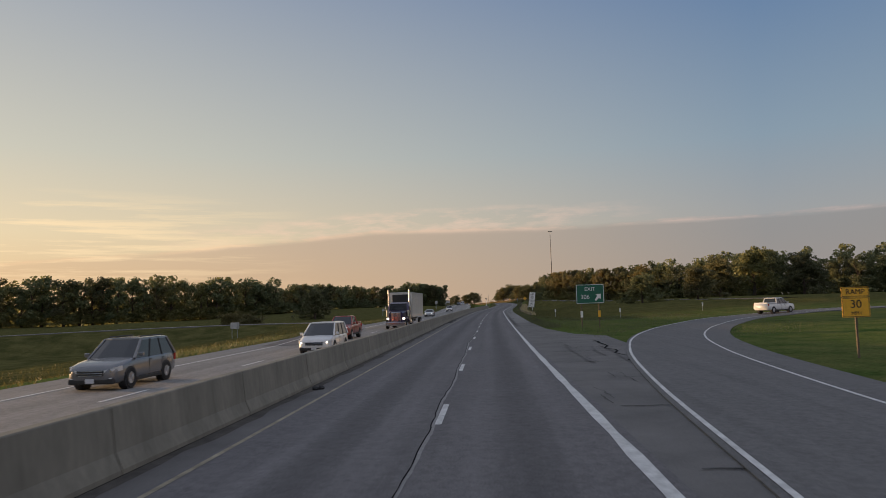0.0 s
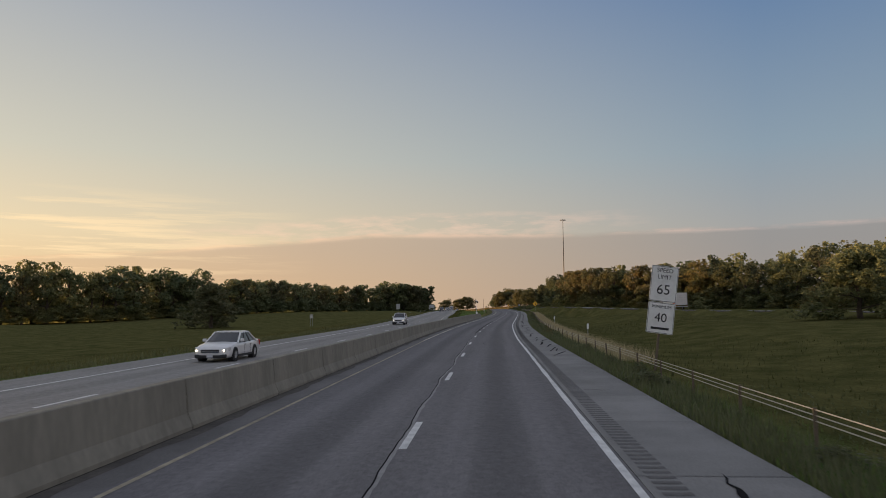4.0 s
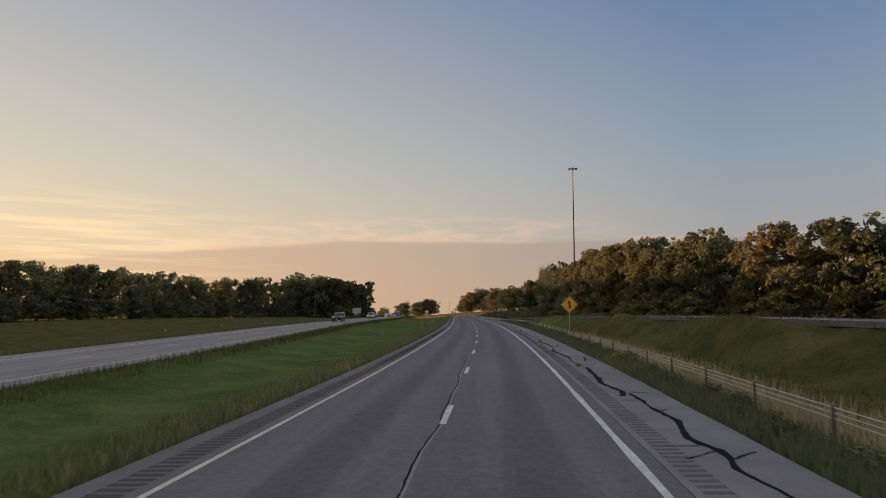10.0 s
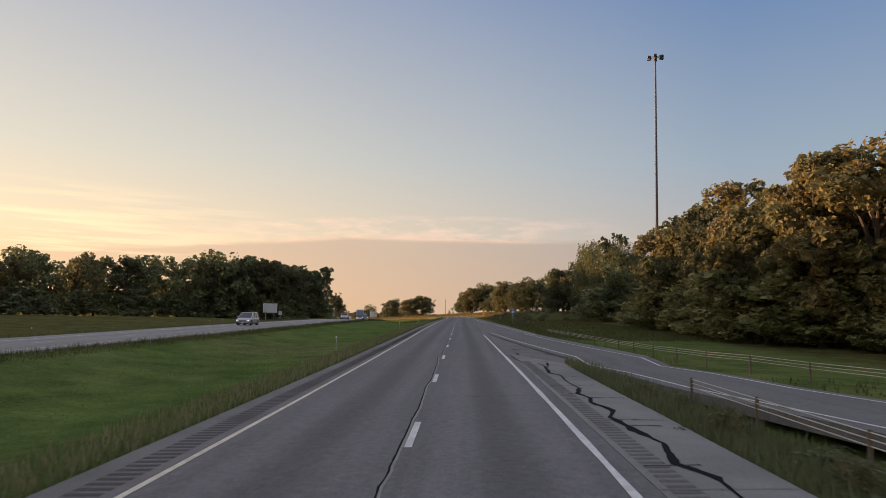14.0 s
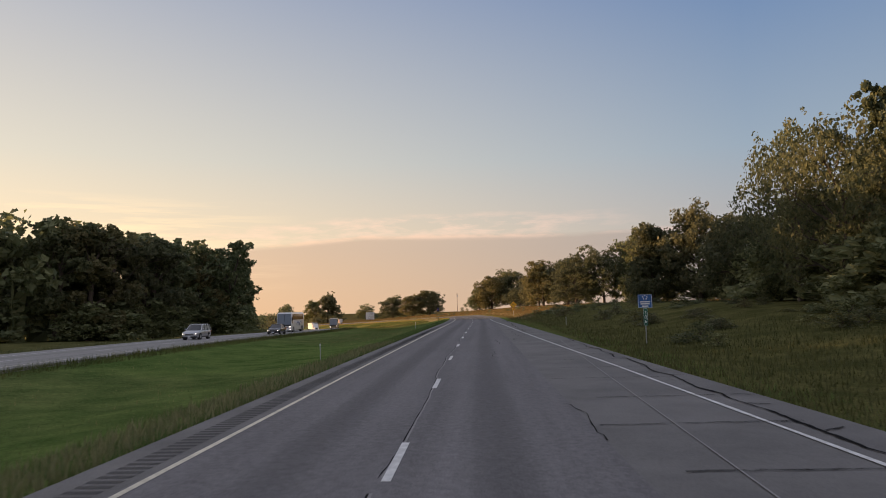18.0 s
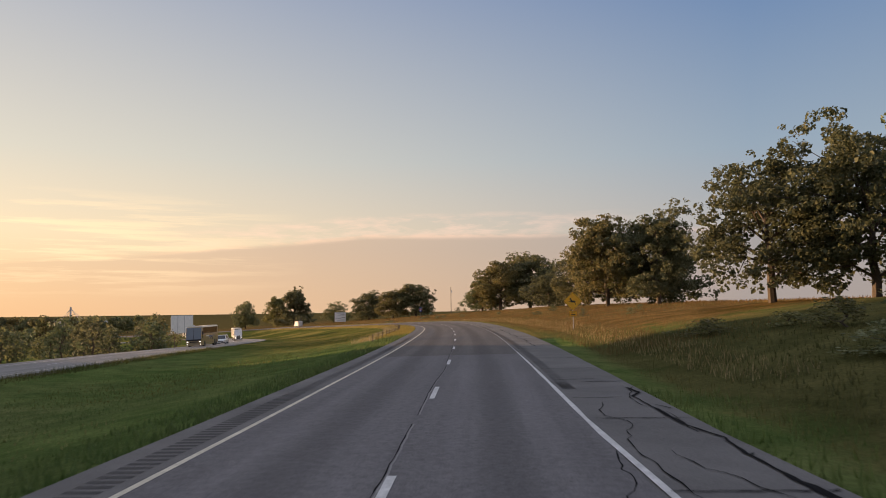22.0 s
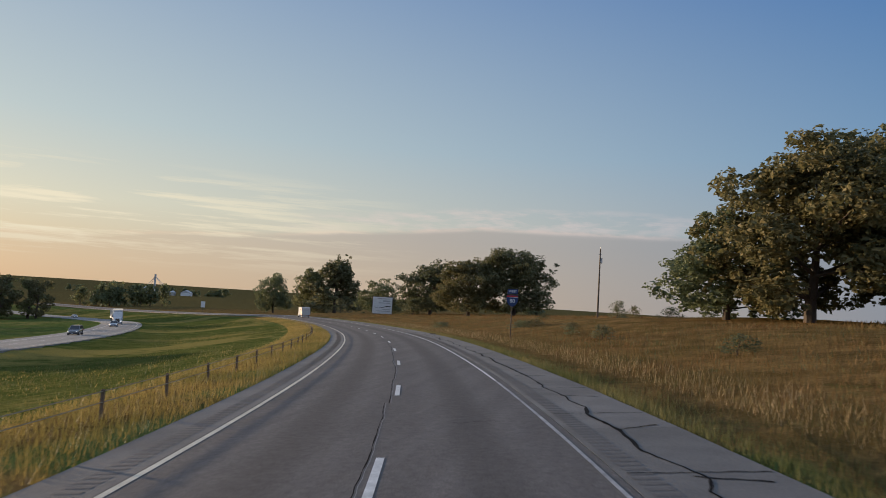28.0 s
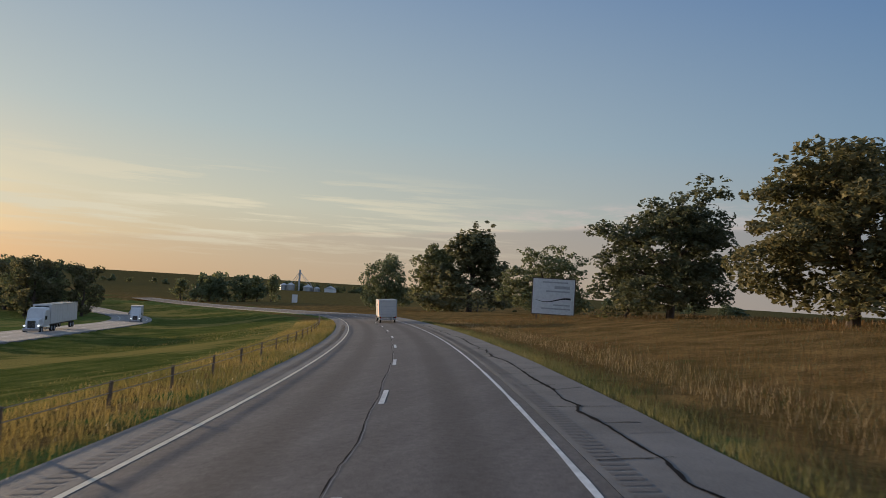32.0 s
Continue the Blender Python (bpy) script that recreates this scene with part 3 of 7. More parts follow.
def tube(bm, a, b, r0, r1=None, seg=8):
    """A tapered round bar from a to b."""
    a, b = Vector(a), Vector(b)
    r1 = r0 if r1 is None else r1
    turn = (b - a).to_track_quat("Z", "Y").to_matrix().to_4x4()
    bmesh.ops.create_cone(bm, cap_ends=True, segments=seg, radius1=r0, radius2=r1, depth=(b - a).length, matrix=Matrix.Translation((a + b) / 2) @ turn)
    return bm


def plate(bm, w, h, t, r=0.05, at=(0, 0, 0), seg=4):
    """An upright plate with rounded corners, its face towards -y."""
    ring = []
    for qx, qz, a0 in ((1, 1, 0), (-1, 1, 90), (-1, -1, 180), (1, -1, 270)):
        for i in range(seg + 1):
            a = radians(a0 + 90 * i / seg)
            ring.append((qx * (w / 2 - r) + r * math.cos(a), qz * (h / 2 - r) + r * math.sin(a)))
    front = [bm.verts.new((at[0] + x, at[1] - t / 2, at[2] + z)) for x, z in ring]
    back = [bm.verts.new((at[0] + x, at[1] + t / 2, at[2] + z)) for x, z in ring]
    bm.faces.new(front)
    bm.faces.new(back[::-1])
    n = len(ring)
    for i in range(n):
        bm.faces.new((front[(i + 1) % n], front[i], back[i], back[(i + 1) % n]))
    bmesh.ops.recalc_face_normals(bm, faces=bm.faces)
    return bm


def diamond(bm, side, t, at=(0, 0, 0)):
    b2 = bmesh.new()
    plate(b2, side, side, t, side * 0.06)
    b2.transform(Matrix.Translation(at) @ Matrix.Rotation(radians(45), 4, "Y"))
    me = bpy.data.meshes.new("tmp")
    b2.to_mesh(me)
    b2.free()
    bm.from_mesh(me)
    bpy.data.meshes.remove(me)
    return bm


def letters(text, size, mat, parent, at, name="lettering", squeeze=1.0):
    """Words as a mesh, 3 mm proud, in the plane that faces -y."""
    cu = bpy.data.curves.new(name, "FONT")
    cu.body, cu.size, cu.align_x, cu.align_y, cu.extrude = text, size, "CENTER", "CENTER", 0.002
    tmp = bpy.data.objects.new(name, cu)
    scene.collection.objects.link(tmp)
    dg = bpy.context.evaluated_depsgraph_get()
    me = bpy.data.meshes.new_from_object(tmp.evaluated_get(dg))
    bpy.data.objects.remove(tmp)
    bpy.data.curves.remove(cu)
    me.transform(Matrix.Translation(at) @ Matrix.Rotation(radians(90), 4, "X") @ Matrix.Diagonal((squeeze, 1, 1, 1)))
    me.materials.clear()
    me.materials.append(mat)
    ob = new(name, me)
    ob.parent = parent
    return ob


def ribbon(name, s_list, left, right, level, mat, parent=None, lift=0.0, thick=0.0, across=None):
    """A strip laid along the road between two offsets (functions of s), at level(s, u)."""
    s = np.asarray(s_list, float)
    ul, ur = np.broadcast_to(left(s), s.shape), np.broadcast_to(right(s), s.shape)
    x, y, a, _, _ = line_at(s)
    cols = [ul, ur]
    n = len(s)
    verts = []
    for u in cols:
        z = level(s, u) + lift
        verts.append(np.stack([x + np.cos(a) * u, y + np.sin(a) * u, z], 1))
    if thick:
        for u in cols:
            z = level(s, u) + lift - thick
            verts.append(np.stack([x + np.cos(a) * u, y + np.sin(a) * u, z], 1))
    v = np.concatenate(verts)
    i = np.arange(n - 1)
    faces = np.stack([i, i + n, i + n + 1, i + 1], 1).tolist()
    if thick:
        faces += np.stack([i + 2 * n, i, i + 1, i + 2 * n + 1], 1).tolist()
        faces += np.stack([i + n, i + 3 * n, i + 3 * n + 1, i + n + 1], 1).tolist()
    ob = mesh_ob(name, v.tolist(), faces, mat, parent)
    if across is not None:
        at = ob.data.attributes.new("across", "FLOAT", "POINT")
        c = np.concatenate([ul, ur] * (2 if thick else 1)) - np.tile(across(s), 4 if thick else 2)
        at.data.foreach_set("value", c.astype(np.float32))
    return ob


# ---- the ground ----
def spaced(a, b, stepsize, reach, grow=1.22):
    mid = list(np.arange(a, b + 0.1, stepsize))
    lo, hi, d = [a], [b], stepsize
    while hi[-1] < b + reach:
        d *= grow
        hi.append(hi[-1] + d)
        lo.append(lo[-1] - d)
    return np.array(lo[:0:-1] + mid + hi[1:])


gx, gy = spaced(-190, 62, 2.4, 3400), spaced(-20, 1130, 3.4, 3400)
GX, GY = np.meshgrid(gx, gy)
gs, gu = to_road(GX, GY)
gz = ground_level(gs, gu)


# rolling relief away from the paving, a sunk bed under it
relief = np.array([noise.noise(Vector((x * 0.02, y * 0.02, 0))) * 0.9 + noise.noise(Vector((x * 0.11, y * 0.11, 3))) * 0.16 for x, y in zip(GX.ravel(), GY.ravel())])
re_, le_, ou_ = np.interp(gs, *zip(*RIGHT_EDGE)), np.interp(gs, *zip(*LEFT_EDGE)), smooth_to(OPP_U, gs)
edge_d = np.minimum.reduce([np.maximum(gu - re_, le_ - gu), np.maximum(gu - (ou_ + 4.9), ou_ - 6.1 - gu)])
d_exit, _ = ramp_dist(EXIT_RAMP, gs, gu)
d_entry, _ = ramp_dist(ENTRY_RAMP, gs, gu)
d_opp, _ = ramp_dist(OPP_RAMP, gs, gu)
edge_d = np.minimum(edge_d, np.minimum.reduce([d_exit - 3.9, d_entry - 2.35, d_opp - 2.7]))
gz = gz + relief * ease(2, 25, edge_d) - 0.05 - 0.45 * ease(-0.3, -2.8, edge_d)
verts = np.stack([GX.ravel(), GY.ravel(), gz], 1)
nx, ny = len(gx), len(gy)
ii = (np.arange(ny - 1)[:, None] * nx + np.arange(nx - 1)[None, :]).ravel()
ground = mesh_ob("ground", verts.tolist(), np.stack([ii, ii + 1, ii + nx + 1, ii + nx], 1).tolist(), M["ground"], smooth=True)
tagged(ground, "rolling green and golden grass verge beside the highway", "ground", kind="structure")
dry = ease(10, 16, gu) * ease(640, 690, gs) * (1 - 0.1 * ease(1210, 1270, gs)) * (1 - 0.3 * ease(40, 80, gu) * (1 - ease(1210, 1270, gs))) + 0.4 * ease(7, 8, gu) * (1 - ease(11, 14, gu)) * ease(560, 600, gs) * (1 - ease(680, 720, gs)) + 0.8 * ease(680, 715, gs) * ease(re_ - 0.5, re_ + 0.3, gu) * (1 - ease(re_ + 5.0, re_ + 7.0, gu)) + 0.8 * ease(690, 720, gs) * ease(-5.7, -6.3, gu) * ease(-11.2, -10.0, gu)
at = ground.data.attributes.new("dry", "FLOAT", "POINT")
at.data.foreach_set("value", np.clip(dry, 0, 1).astype(np.float32))

lush = ease(690, 740, gs) * ease(-9.8, -11.2, gu - 4.0 * (1 - ease(690, 720, gs))) * (gu > ou_ + 4) + 0.6 * ease(700, 760, gs) * (gu < ou_ - 6) * ease(-160, -90, gu)
at = ground.data.attributes.new("lush", "FLOAT", "POINT")
at.data.foreach_set("value", np.clip(lush, 0, 1).astype(np.float32))
# rough growth; its dark tone also paints shade over right bank and ditch
rank = 0.42 * ease(re_ + 2.4, re_ + 3.8, gu) * (1 - ease(11.5, 15.0, gu)) * ease(690, 740, gs) * (1 - 0.7 * ease(880, 910, gs)) + ease(75, 120, -gu) * ease(900, 1000, gs) + 0.5 * ease(1210, 1270, gs) * ease(12, 22, np.abs(gu)) + ease(1.5, 5.0, ou_ - 6.1 - gu) * (1 - ease(600, 680, gs)) * 0.9 + ease(6.8, 9.5, gu) * (0.5 + 0.5 * ease(105, 135, gs)) * (1 - ease(655, 672, gs)) * (0.85 + 0.15 * ease(560, 600, gs)) * (1 - 0.65 * ease(350, 380, gs) * (1 - ease(500, 540, gs)) * (1 - ease(26, 32, gu)))
at = ground.data.attributes.new("rank", "FLOAT", "POINT")
at.data.foreach_set("value", np.clip(rank, 0, 1).astype(np.float32))

# ---- carriageways ----
S_ROAD = np.arange(-120, 1361, 4.0)
const = lambda v: (lambda s: np.full(np.shape(s), float(v)))
zero = const(0)
road = tagged(ribbon("road", np.append(S_ROAD[S_ROAD < 656], 657.0), const(-3.95), const(3.82), road_level, M["asphalt"], thick=0.25, across=zero), "worn blue-grey asphalt carriageway with two lanes", "road", kind="structure")
# same paving in the dimmed colour from here on
tagged(ribbon("road_curve", np.append(657.0, S_ROAD[S_ROAD > 658]), const(-3.95), const(3.82), road_level, M["asphalt_dim"], thick=0.25, across=zero), "asphalt carriageway round the curve, toned darker", "road", kind="structure")
ou_f = lambda k: (lambda s: smooth_to(OPP_U, s) + k)
opp_road = tagged(ribbon("road_opposite", S_ROAD, ou_f(-6.1), ou_f(4.9), opp_level, M["asphalt_opp"], thick=0.25, across=lambda s: smooth_to(OPP_U, s)), "pale grey carriageway for oncoming traffic", "road", kind="structure")
sh_left = tagged(ribbon("shoulder_left", S_ROAD, lambda s: np.interp(s, *zip(*LEFT_EDGE)), const(-3.95), road_level, M["shoulder_l"], thick=0.25), "narrow grey paved median shoulder", "shoulder", kind="structure")
sh_right = tagged(ribbon("shoulder_right", S_ROAD, const(3.82), lambda s: np.interp(s, *zip(*RIGHT_EDGE)), road_level, M["shoulder_l"], lift=-0.012, thick=0.25), "wide paved right shoulder under pale slabs", "shoulder", kind="structure")
ribbon("edge_line", np.arange(-120, 169, 4.0), const(-3.87), const(-3.76), road_level, M["yellow_worn"], road, 0.006)
ribbon("edge_line", np.arange(168, 1360, 4.0), const(-3.89), const(-3.76), road_level, M["yellow"], road, 0.006)
rw = lambda sign: (lambda s: np.interp(s, *zip(*RIGHT_LINE)) + sign * np.interp(s, *zip(*RIGHT_WIDE)) * (1 + 0.25 * np.sin(s * 1.9) * np.sin(s * 0.37)))
ribbon("edge_line", np.append(np.arange(-120, 465, 2.0), 466.0), rw(-1), rw(1), road_level, M["white"], road, 0.006)
ribbon("edge_line", np.append(467.2, np.arange(468, 660, 2.0)), rw(-1), rw(1), road_level, M["white"], road, 0.006)
ribbon("edge_line", np.arange(658.0, 815, 2.0), rw(-1), rw(1), road_level, M["white_worn"], road, 0.006)
ribbon("edge_line", np.arange(814.0, 1360, 2.0), rw(-1), rw(1), road_level, M["white"], road, 0.006)
for s0 in (474.0, 486.2, 498.4):
    ribbon("lane_dash", np.linspace(s0, s0 + 0.9, 3), const(3.55), const(3.68), road_level, M["white_worn"], road, 0.006)
# the faint seam between the right lane and the merging lane
ribbon("lane_seam", np.arange(500, 560, 2.0), lambda s: 5.28 + (s - 514) * 0.05, lambda s: 5.315 + (s - 514) * 0.05, road_level, M["pale_seal"], road, 0.006)
ribbon("edge_line", S_ROAD, ou_f(3.60), ou_f(3.74), opp_level, M["yellow"], opp_road, 0.006)
ribbon("edge_line", S_ROAD, ou_f(-3.76), ou_f(-3.60), opp_level, M["white"], opp_road, 0.006)
rng = random.Random(5)
DASH0, PERIOD = 15.4, 12.192
for k in range(-3, 100):
    s0 = DASH0 + PERIOD * k
    s0 += float(np.interp(s0, (590, 640, 690, 800, 840), (0.0, 0.9, 1.9, 1.9, 2.8)))
    ribbon("lane_dash", np.linspace(s0, s0 + 3.05, 3), const(-0.075), const(0.075), road_level, M["white"], road, 0.007)
    if k < 95:
        ribbon("lane_dash", np.linspace(s0 + 5, s0 + 8.05, 3), ou_f(-0.075), ou_f(0.075), opp_level, M["white"], opp_road, 0.007)


def strip_of(table):
    """Smooth points along a ramp's table of s, u as world places with headings."""
    p = np.array(table, float)
    t = np.linspace(0, len(p) - 1, 60)
    s, u = np.interp(t, np.arange(len(p)), p[:, 0]), np.interp(t, np.arange(len(p)), p[:, 1])
    for _ in range(3):
        s[1:-1], u[1:-1] = (s[:-2] + s[1:-1] * 2 + s[2:]) / 4, (u[:-2] + u[1:-1] * 2 + u[2:]) / 4
    return s, u


def ramp(name, table, half, label, line_in=1.0, left=None):
    s, u = strip_of(table)
    ds, du = np.gradient(s), np.gradient(u)
    ln = np.hypot(ds, du)
    ns, nu = -du / ln, ds / ln

    def strip(nm, a, b, lift, mat, parent=None, thick=0.0):
        pts = []
        for k in (a, b):
            ss, uu = s + ns * k, u + nu * k
            x, y, an, _, _ = line_at(ss)
            z = np.maximum(ground_level(s, u), -99) + lift
            pts.append(np.stack([x + np.cos(an) * uu, y + np.sin(an) * uu, z], 1))
        n = len(s)
        if thick:
            pts += [q - np.array([0, 0, thick]) for q in pts[:2]]
        i = np.arange(n - 1)
        f = np.stack([i, i + n, i + n + 1, i + 1], 1).tolist()
        if thick:
            f += np.stack([i + 2 * n, i, i + 1, i + 2 * n + 1], 1).tolist() + np.stack([i + n, i + 3 * n, i + 3 * n + 1, i + n + 1], 1).tolist()
        return mesh_ob(nm, np.concatenate(pts).tolist(), f, mat, parent)

    r = tagged(strip(name, -(left or half), half, 0.02, M["ramp"], thick=0.3), label, "ramp", kind="structure")
    for k in (-half + line_in, half - line_in - 0.12):
        strip("edge_line", k, k + 0.12, 0.03, M["white"], r)
    return r


ramp("exit_ramp", EXIT_RAMP, 3.9, "curving grey exit ramp with white edge lines", 1.6, 2.45)
ramp("ramp_opposite", OPP_RAMP, 2.7, "pale ramp that joins the oncoming carriageway")
ramp("entry_ramp", ENTRY_RAMP, 2.35, "grey entry ramp that joins the highway", 0.5)


# ---- trees ----
def leaf_cloud(rng, blobs, count, size, flat=0.8):
    """Many small four-sided leaf clumps on the skins of the given balls (x, y, z, r); returns verts, faces."""
    b = np.array(blobs)
    w = b[:, 3] ** 2
    pick = rng.choice(len(b), count, p=w / w.sum())
    d = rng.normal(size=(count, 3))
    d /= np.linalg.norm(d, axis=1)[:, None]
    r = b[pick, 3] * (0.55 + 0.5 * rng.random(count) ** 0.6)
    c = b[pick, :3] + d * r[:, None] * np.array([1, 1, flat])
    nrm = d * 0.7 + rng.normal(size=(count, 3)) * 0.55 + np.array([0, 0, 0.25])
    nrm /= np.linalg.norm(nrm, axis=1)[:, None]
    t = np.cross(nrm, rng.normal(size=(count, 3)))
    t /= np.linalg.norm(t, axis=1)[:, None] + 1e-9
    q = np.cross(nrm, t)
    sz = size * (0.5 + rng.random(count) ** 1.5)
    a, e = sz[:, None], (sz * (0.45 + 0.4 * rng.random(count)))[:, None]
    bend = nrm * (sz * 0.25)[:, None]
    v = np.stack([c - t * a, c + q * e + bend, c + t * a * 0.9, c - q * e + bend], 1).reshape(-1, 3)
    f = np.arange(count * 4).reshape(-1, 4)
    return v, f


def limb(bm, pts, radii, seg=6):
    for a, b, r0, r1 in zip(pts[:-1], pts[1:], radii[:-1], radii[1:]):
        tube(bm, a, b, r0, r1, seg)


def make_tree(seed, height, wide, base, leaves, size, mat, shape="round", limbs=7, clumps=0):
    """Meshes of one kind of tree: trunk with limbs, and crown. wide: the crown's half width, base: where it begins, clumps: leaf clumps on each bough."""
    rng = np.random.default_rng(seed)
    bm = bmesh.new()
    r = height * 0.022
    lean = rng.normal(size=2) * 0.02 * height
    top = Vector((lean[0], lean[1], height * 0.72))
    n = 5
    pts = [Vector((0, 0, -0.8))] + [top * (i / n) + Vector((rng.normal() * 0.12, rng.normal() * 0.12, 0)) for i in range(1, n + 1)]
    limb(bm, pts, [r * (1.35 - 1.1 * i / n) for i in range(n + 1)], 8)
    blobs = []
    for k in range(limbs):
        f = 0.10 + 0.84 * (k + 0.5) / limbs
        az = k * 2.4 + rng.normal() * 0.3
        zc = base + (height - base) * f
        prof = {"round": math.sqrt(max(0.05, 1 - (1.75 * f - 0.72) ** 2)), "tall": 0.55 + 0.45 * math.sin(math.pi * f ** 0.8), "low": max(0.25, 1.08 - 0.85 * f)}[shape]
        reach = wide * prof * (0.62 + 0.3 * rng.random())
        p0 = pts[min(n, 1 + int(f * 4.0))]
        p2 = Vector((math.cos(az) * reach, math.sin(az) * reach, zc))
        p1 = p0.lerp(p2, 0.5) + Vector((0, 0, 0.06 * height * rng.random()))
        limb(bm, [p0, p1, p2], [r * 0.5, r * 0.3, r * 0.08], 5)
        blobs.append((*p2, wide * (0.30 + 0.14 * rng.random())))
        for _ in range(2):
            q = p2 + Vector(rng.normal(size=3) * wide * np.array([0.28, 0.28, 0.2]))
            limb(bm, [p1, q], [r * 0.2, r * 0.05], 4)
            blobs.append((*q, wide * (0.20 + 0.14 * rng.random())))
    for _ in range(int(limbs * 2.2)):
        f = rng.random() ** 0.8
        prof = {"round": math.sqrt(max(0.05, 1 - (1.75 * f - 0.72) ** 2)), "tall": 0.55 + 0.45 * math.sin(math.pi * f ** 0.8), "low": max(0.25, 1.08 - 0.85 * f)}[shape]
        az, rr = rng.random() * 6.28, wide * prof * math.sqrt(rng.random()) * 0.8
        blobs.append((math.cos(az) * rr, math.sin(az) * rr, base + (height - base) * (0.08 + 0.86 * f), wide * (0.18 + 0.16 * rng.random())))
    top_z = max(b[2] + 0.8 * b[3] for b in blobs)
    if clumps:
        mean = np.mean([b[3] for b in blobs])
        tufts = []
        for bx, by, bz, br in blobs:
            for _ in range(max(3, int(clumps * (br / mean) ** 2))):
                d = rng.normal(size=3)
                d /= np.linalg.norm(d)
                k = br * (0.55 + 0.5 * rng.random())
                tufts.append((bx + d[0] * k, by + d[1] * k, bz + d[2] * k * 0.8, br * (0.20 + 0.16 * rng.random())))
        blobs = tufts
    v, f = leaf_cloud(rng, blobs, leaves, size)
    v[:, 2] *= np.where(v[:, 2] > 0, height / top_z, 1)
    for q in bm.verts:
        if q.co.z > 0:
            q.co.z *= 0.97 * height / top_z
    trunk = bpy.data.meshes.new("trunk")
    bm.to_mesh(trunk)
    bm.free()
    trunk.materials.append(M["bark"])
    crown = bpy.data.meshes.new("crown")
    crown.from_pydata(v.tolist(), [], f.tolist())
    crown.update()
    crown.materials.append(mat)
    return trunk, crown, height


def bare_tree(seed, height):
    """A dead tree: forking bare limbs and twigs."""
    rng = np.random.default_rng(seed)
    bm, tw = bmesh.new(), bmesh.new()
    todo = [(Vector((0, 0, -0.5)), Vector((0, 0, 1)), height * 0.34, height * 0.016, 0)]
    while todo:
        p, d, ln, r, level = todo.pop()
        q = p + d * ln
        tube(tw if level > 2 else bm, p, q, r, r * 0.6, 5 if level < 3 else 4)
        if level < 5:
            for _ in range(3 if level < 4 else 2):
                e = (d + Vector(rng.normal(size=3) * 0.42) + Vector((0, 0, 0.22))).normalized()
                todo.append((q, e, ln * (0.62 + 0.2 * rng.random()), max(r * 0.58, 0.012), level + 1))
    a, b = bpy.data.meshes.new("trunk"), bpy.data.meshes.new("twig_crown")
    bm.to_mesh(a), bm.free(), tw.to_mesh(b), tw.free()
    a.materials.append(M["bark"]), b.materials.append(M["bark"])
    return a, b, height


KINDS = {
    "wood": [make_tree(11 + i, 17, 4.6, 0.2, 2200, 0.40, M[m], "tall", 8) for i, m in enumerate(("leaf_a", "leaf_b", "leaf_a", "leaf_d", "leaf_b", "leaf_c"))],
    "near": [make_tree(11 + i, 17, 4.6, 0.2, 8500, 0.27, M[m], "tall", 10, 9) for i, m in enumerate(("leaf_a", "leaf_b", "leaf_a", "leaf_d", "leaf_b", "leaf_c"))],
    "sun_toned": [make_tree(14 + 3 * i, 17, 4.6, 0.2, 8500, 0.27, M["leaf_f"], "tall", 10, 10) for i in range(3)],
    "oak": [make_tree(31 + i, 16, 7.6, 1.0, 12000, 0.32, M[m], "round", 13, 13) for i, m in enumerate(("leaf_a", "leaf_b", "leaf_a", "leaf_b"))],
    "stem": [make_tree(36, 16, 7.0, 1.7, 20000, 0.22, M["leaf_a"], "round", 14, 11), make_tree(37, 16, 7.4, 1.5, 20000, 0.22, M["leaf_e"], "round", 14, 11)],
    "grand": [make_tree(131 + i, 17, 7.6, 0.8, 26000, 0.26, M["leaf_e"], "round", 15, 14) for i in range(2)],
    "full": [make_tree(51 + i, 17, 7.0, 0.2, 12500, 0.33, M[m], "low", 13, 13) for i, m in enumerate(("leaf_e", "leaf_a", "leaf_b"))],
    "airy": [make_tree(61 + i, 15, 8.5, 2.2, 10000, 0.21, M["leaf_d"], "round", 12, 9) for i in range(2)],
    "far": [make_tree(41 + i, 14, 7.0, 0.2, 700, 0.85, M["leaf_b"], "low", 7) for i in range(3)],
    "bush": [make_tree(71 + i, 4.0, 2.4, 0.05, 700, 0.17, M[m], "low", 5) for i, m in enumerate(("leaf_a", "leaf_d", "leaf_b"))],
    "bare": [bare_tree(81, 16), bare_tree(82, 15)],
}
BACK = [make_tree(91 + i, 17, 4.8, 0.2, 760, 0.60, M["leaf_a"], "tall", 6) for i in range(3)]
UNDER = [make_tree(97 + i, 17, 5.2, 0.1, 520, 0.62, M["leaf_a"], "low", 5) for i in range(2)]
WIDTH = {"wood": 9.2, "near": 9.2, "sun_toned": 9.2, "far": 14.0, "oak": 15.2, "stem": 14.4, "grand": 15.2, "full": 14.0, "airy": 17.0, "bush": 4.8, "bare": 9.0}


def plant(kind, i, x, y, height, width=None, label="", group="", turn=0.0, ground_z=None, name="tree"):
    """A tree of a kind at x, y; height and crown width in metres."""
    trunk, crown, h0 = KINDS[kind][i % len(KINDS[kind])]
    s, u = to_road([x], [y])
    z = float(ground_level(s, u)[0]) - 0.15 if ground_z is None else ground_z
    k = height / h0
    kw = width / WIDTH[kind] if width else k
    t = thing(name, Matrix.LocRotScale((x, y, z), Euler((0, 0, turn)), (kw, kw, k)), label or "broad green leafy tree standing in the grass", "bush" if name == "bush" else "tree", group)
    for nm, me in (("trunk", trunk), ("crown" if kind != "bare" else "twig_crown", crown)):
        o = new(nm, me)
        o.parent = t
    return t


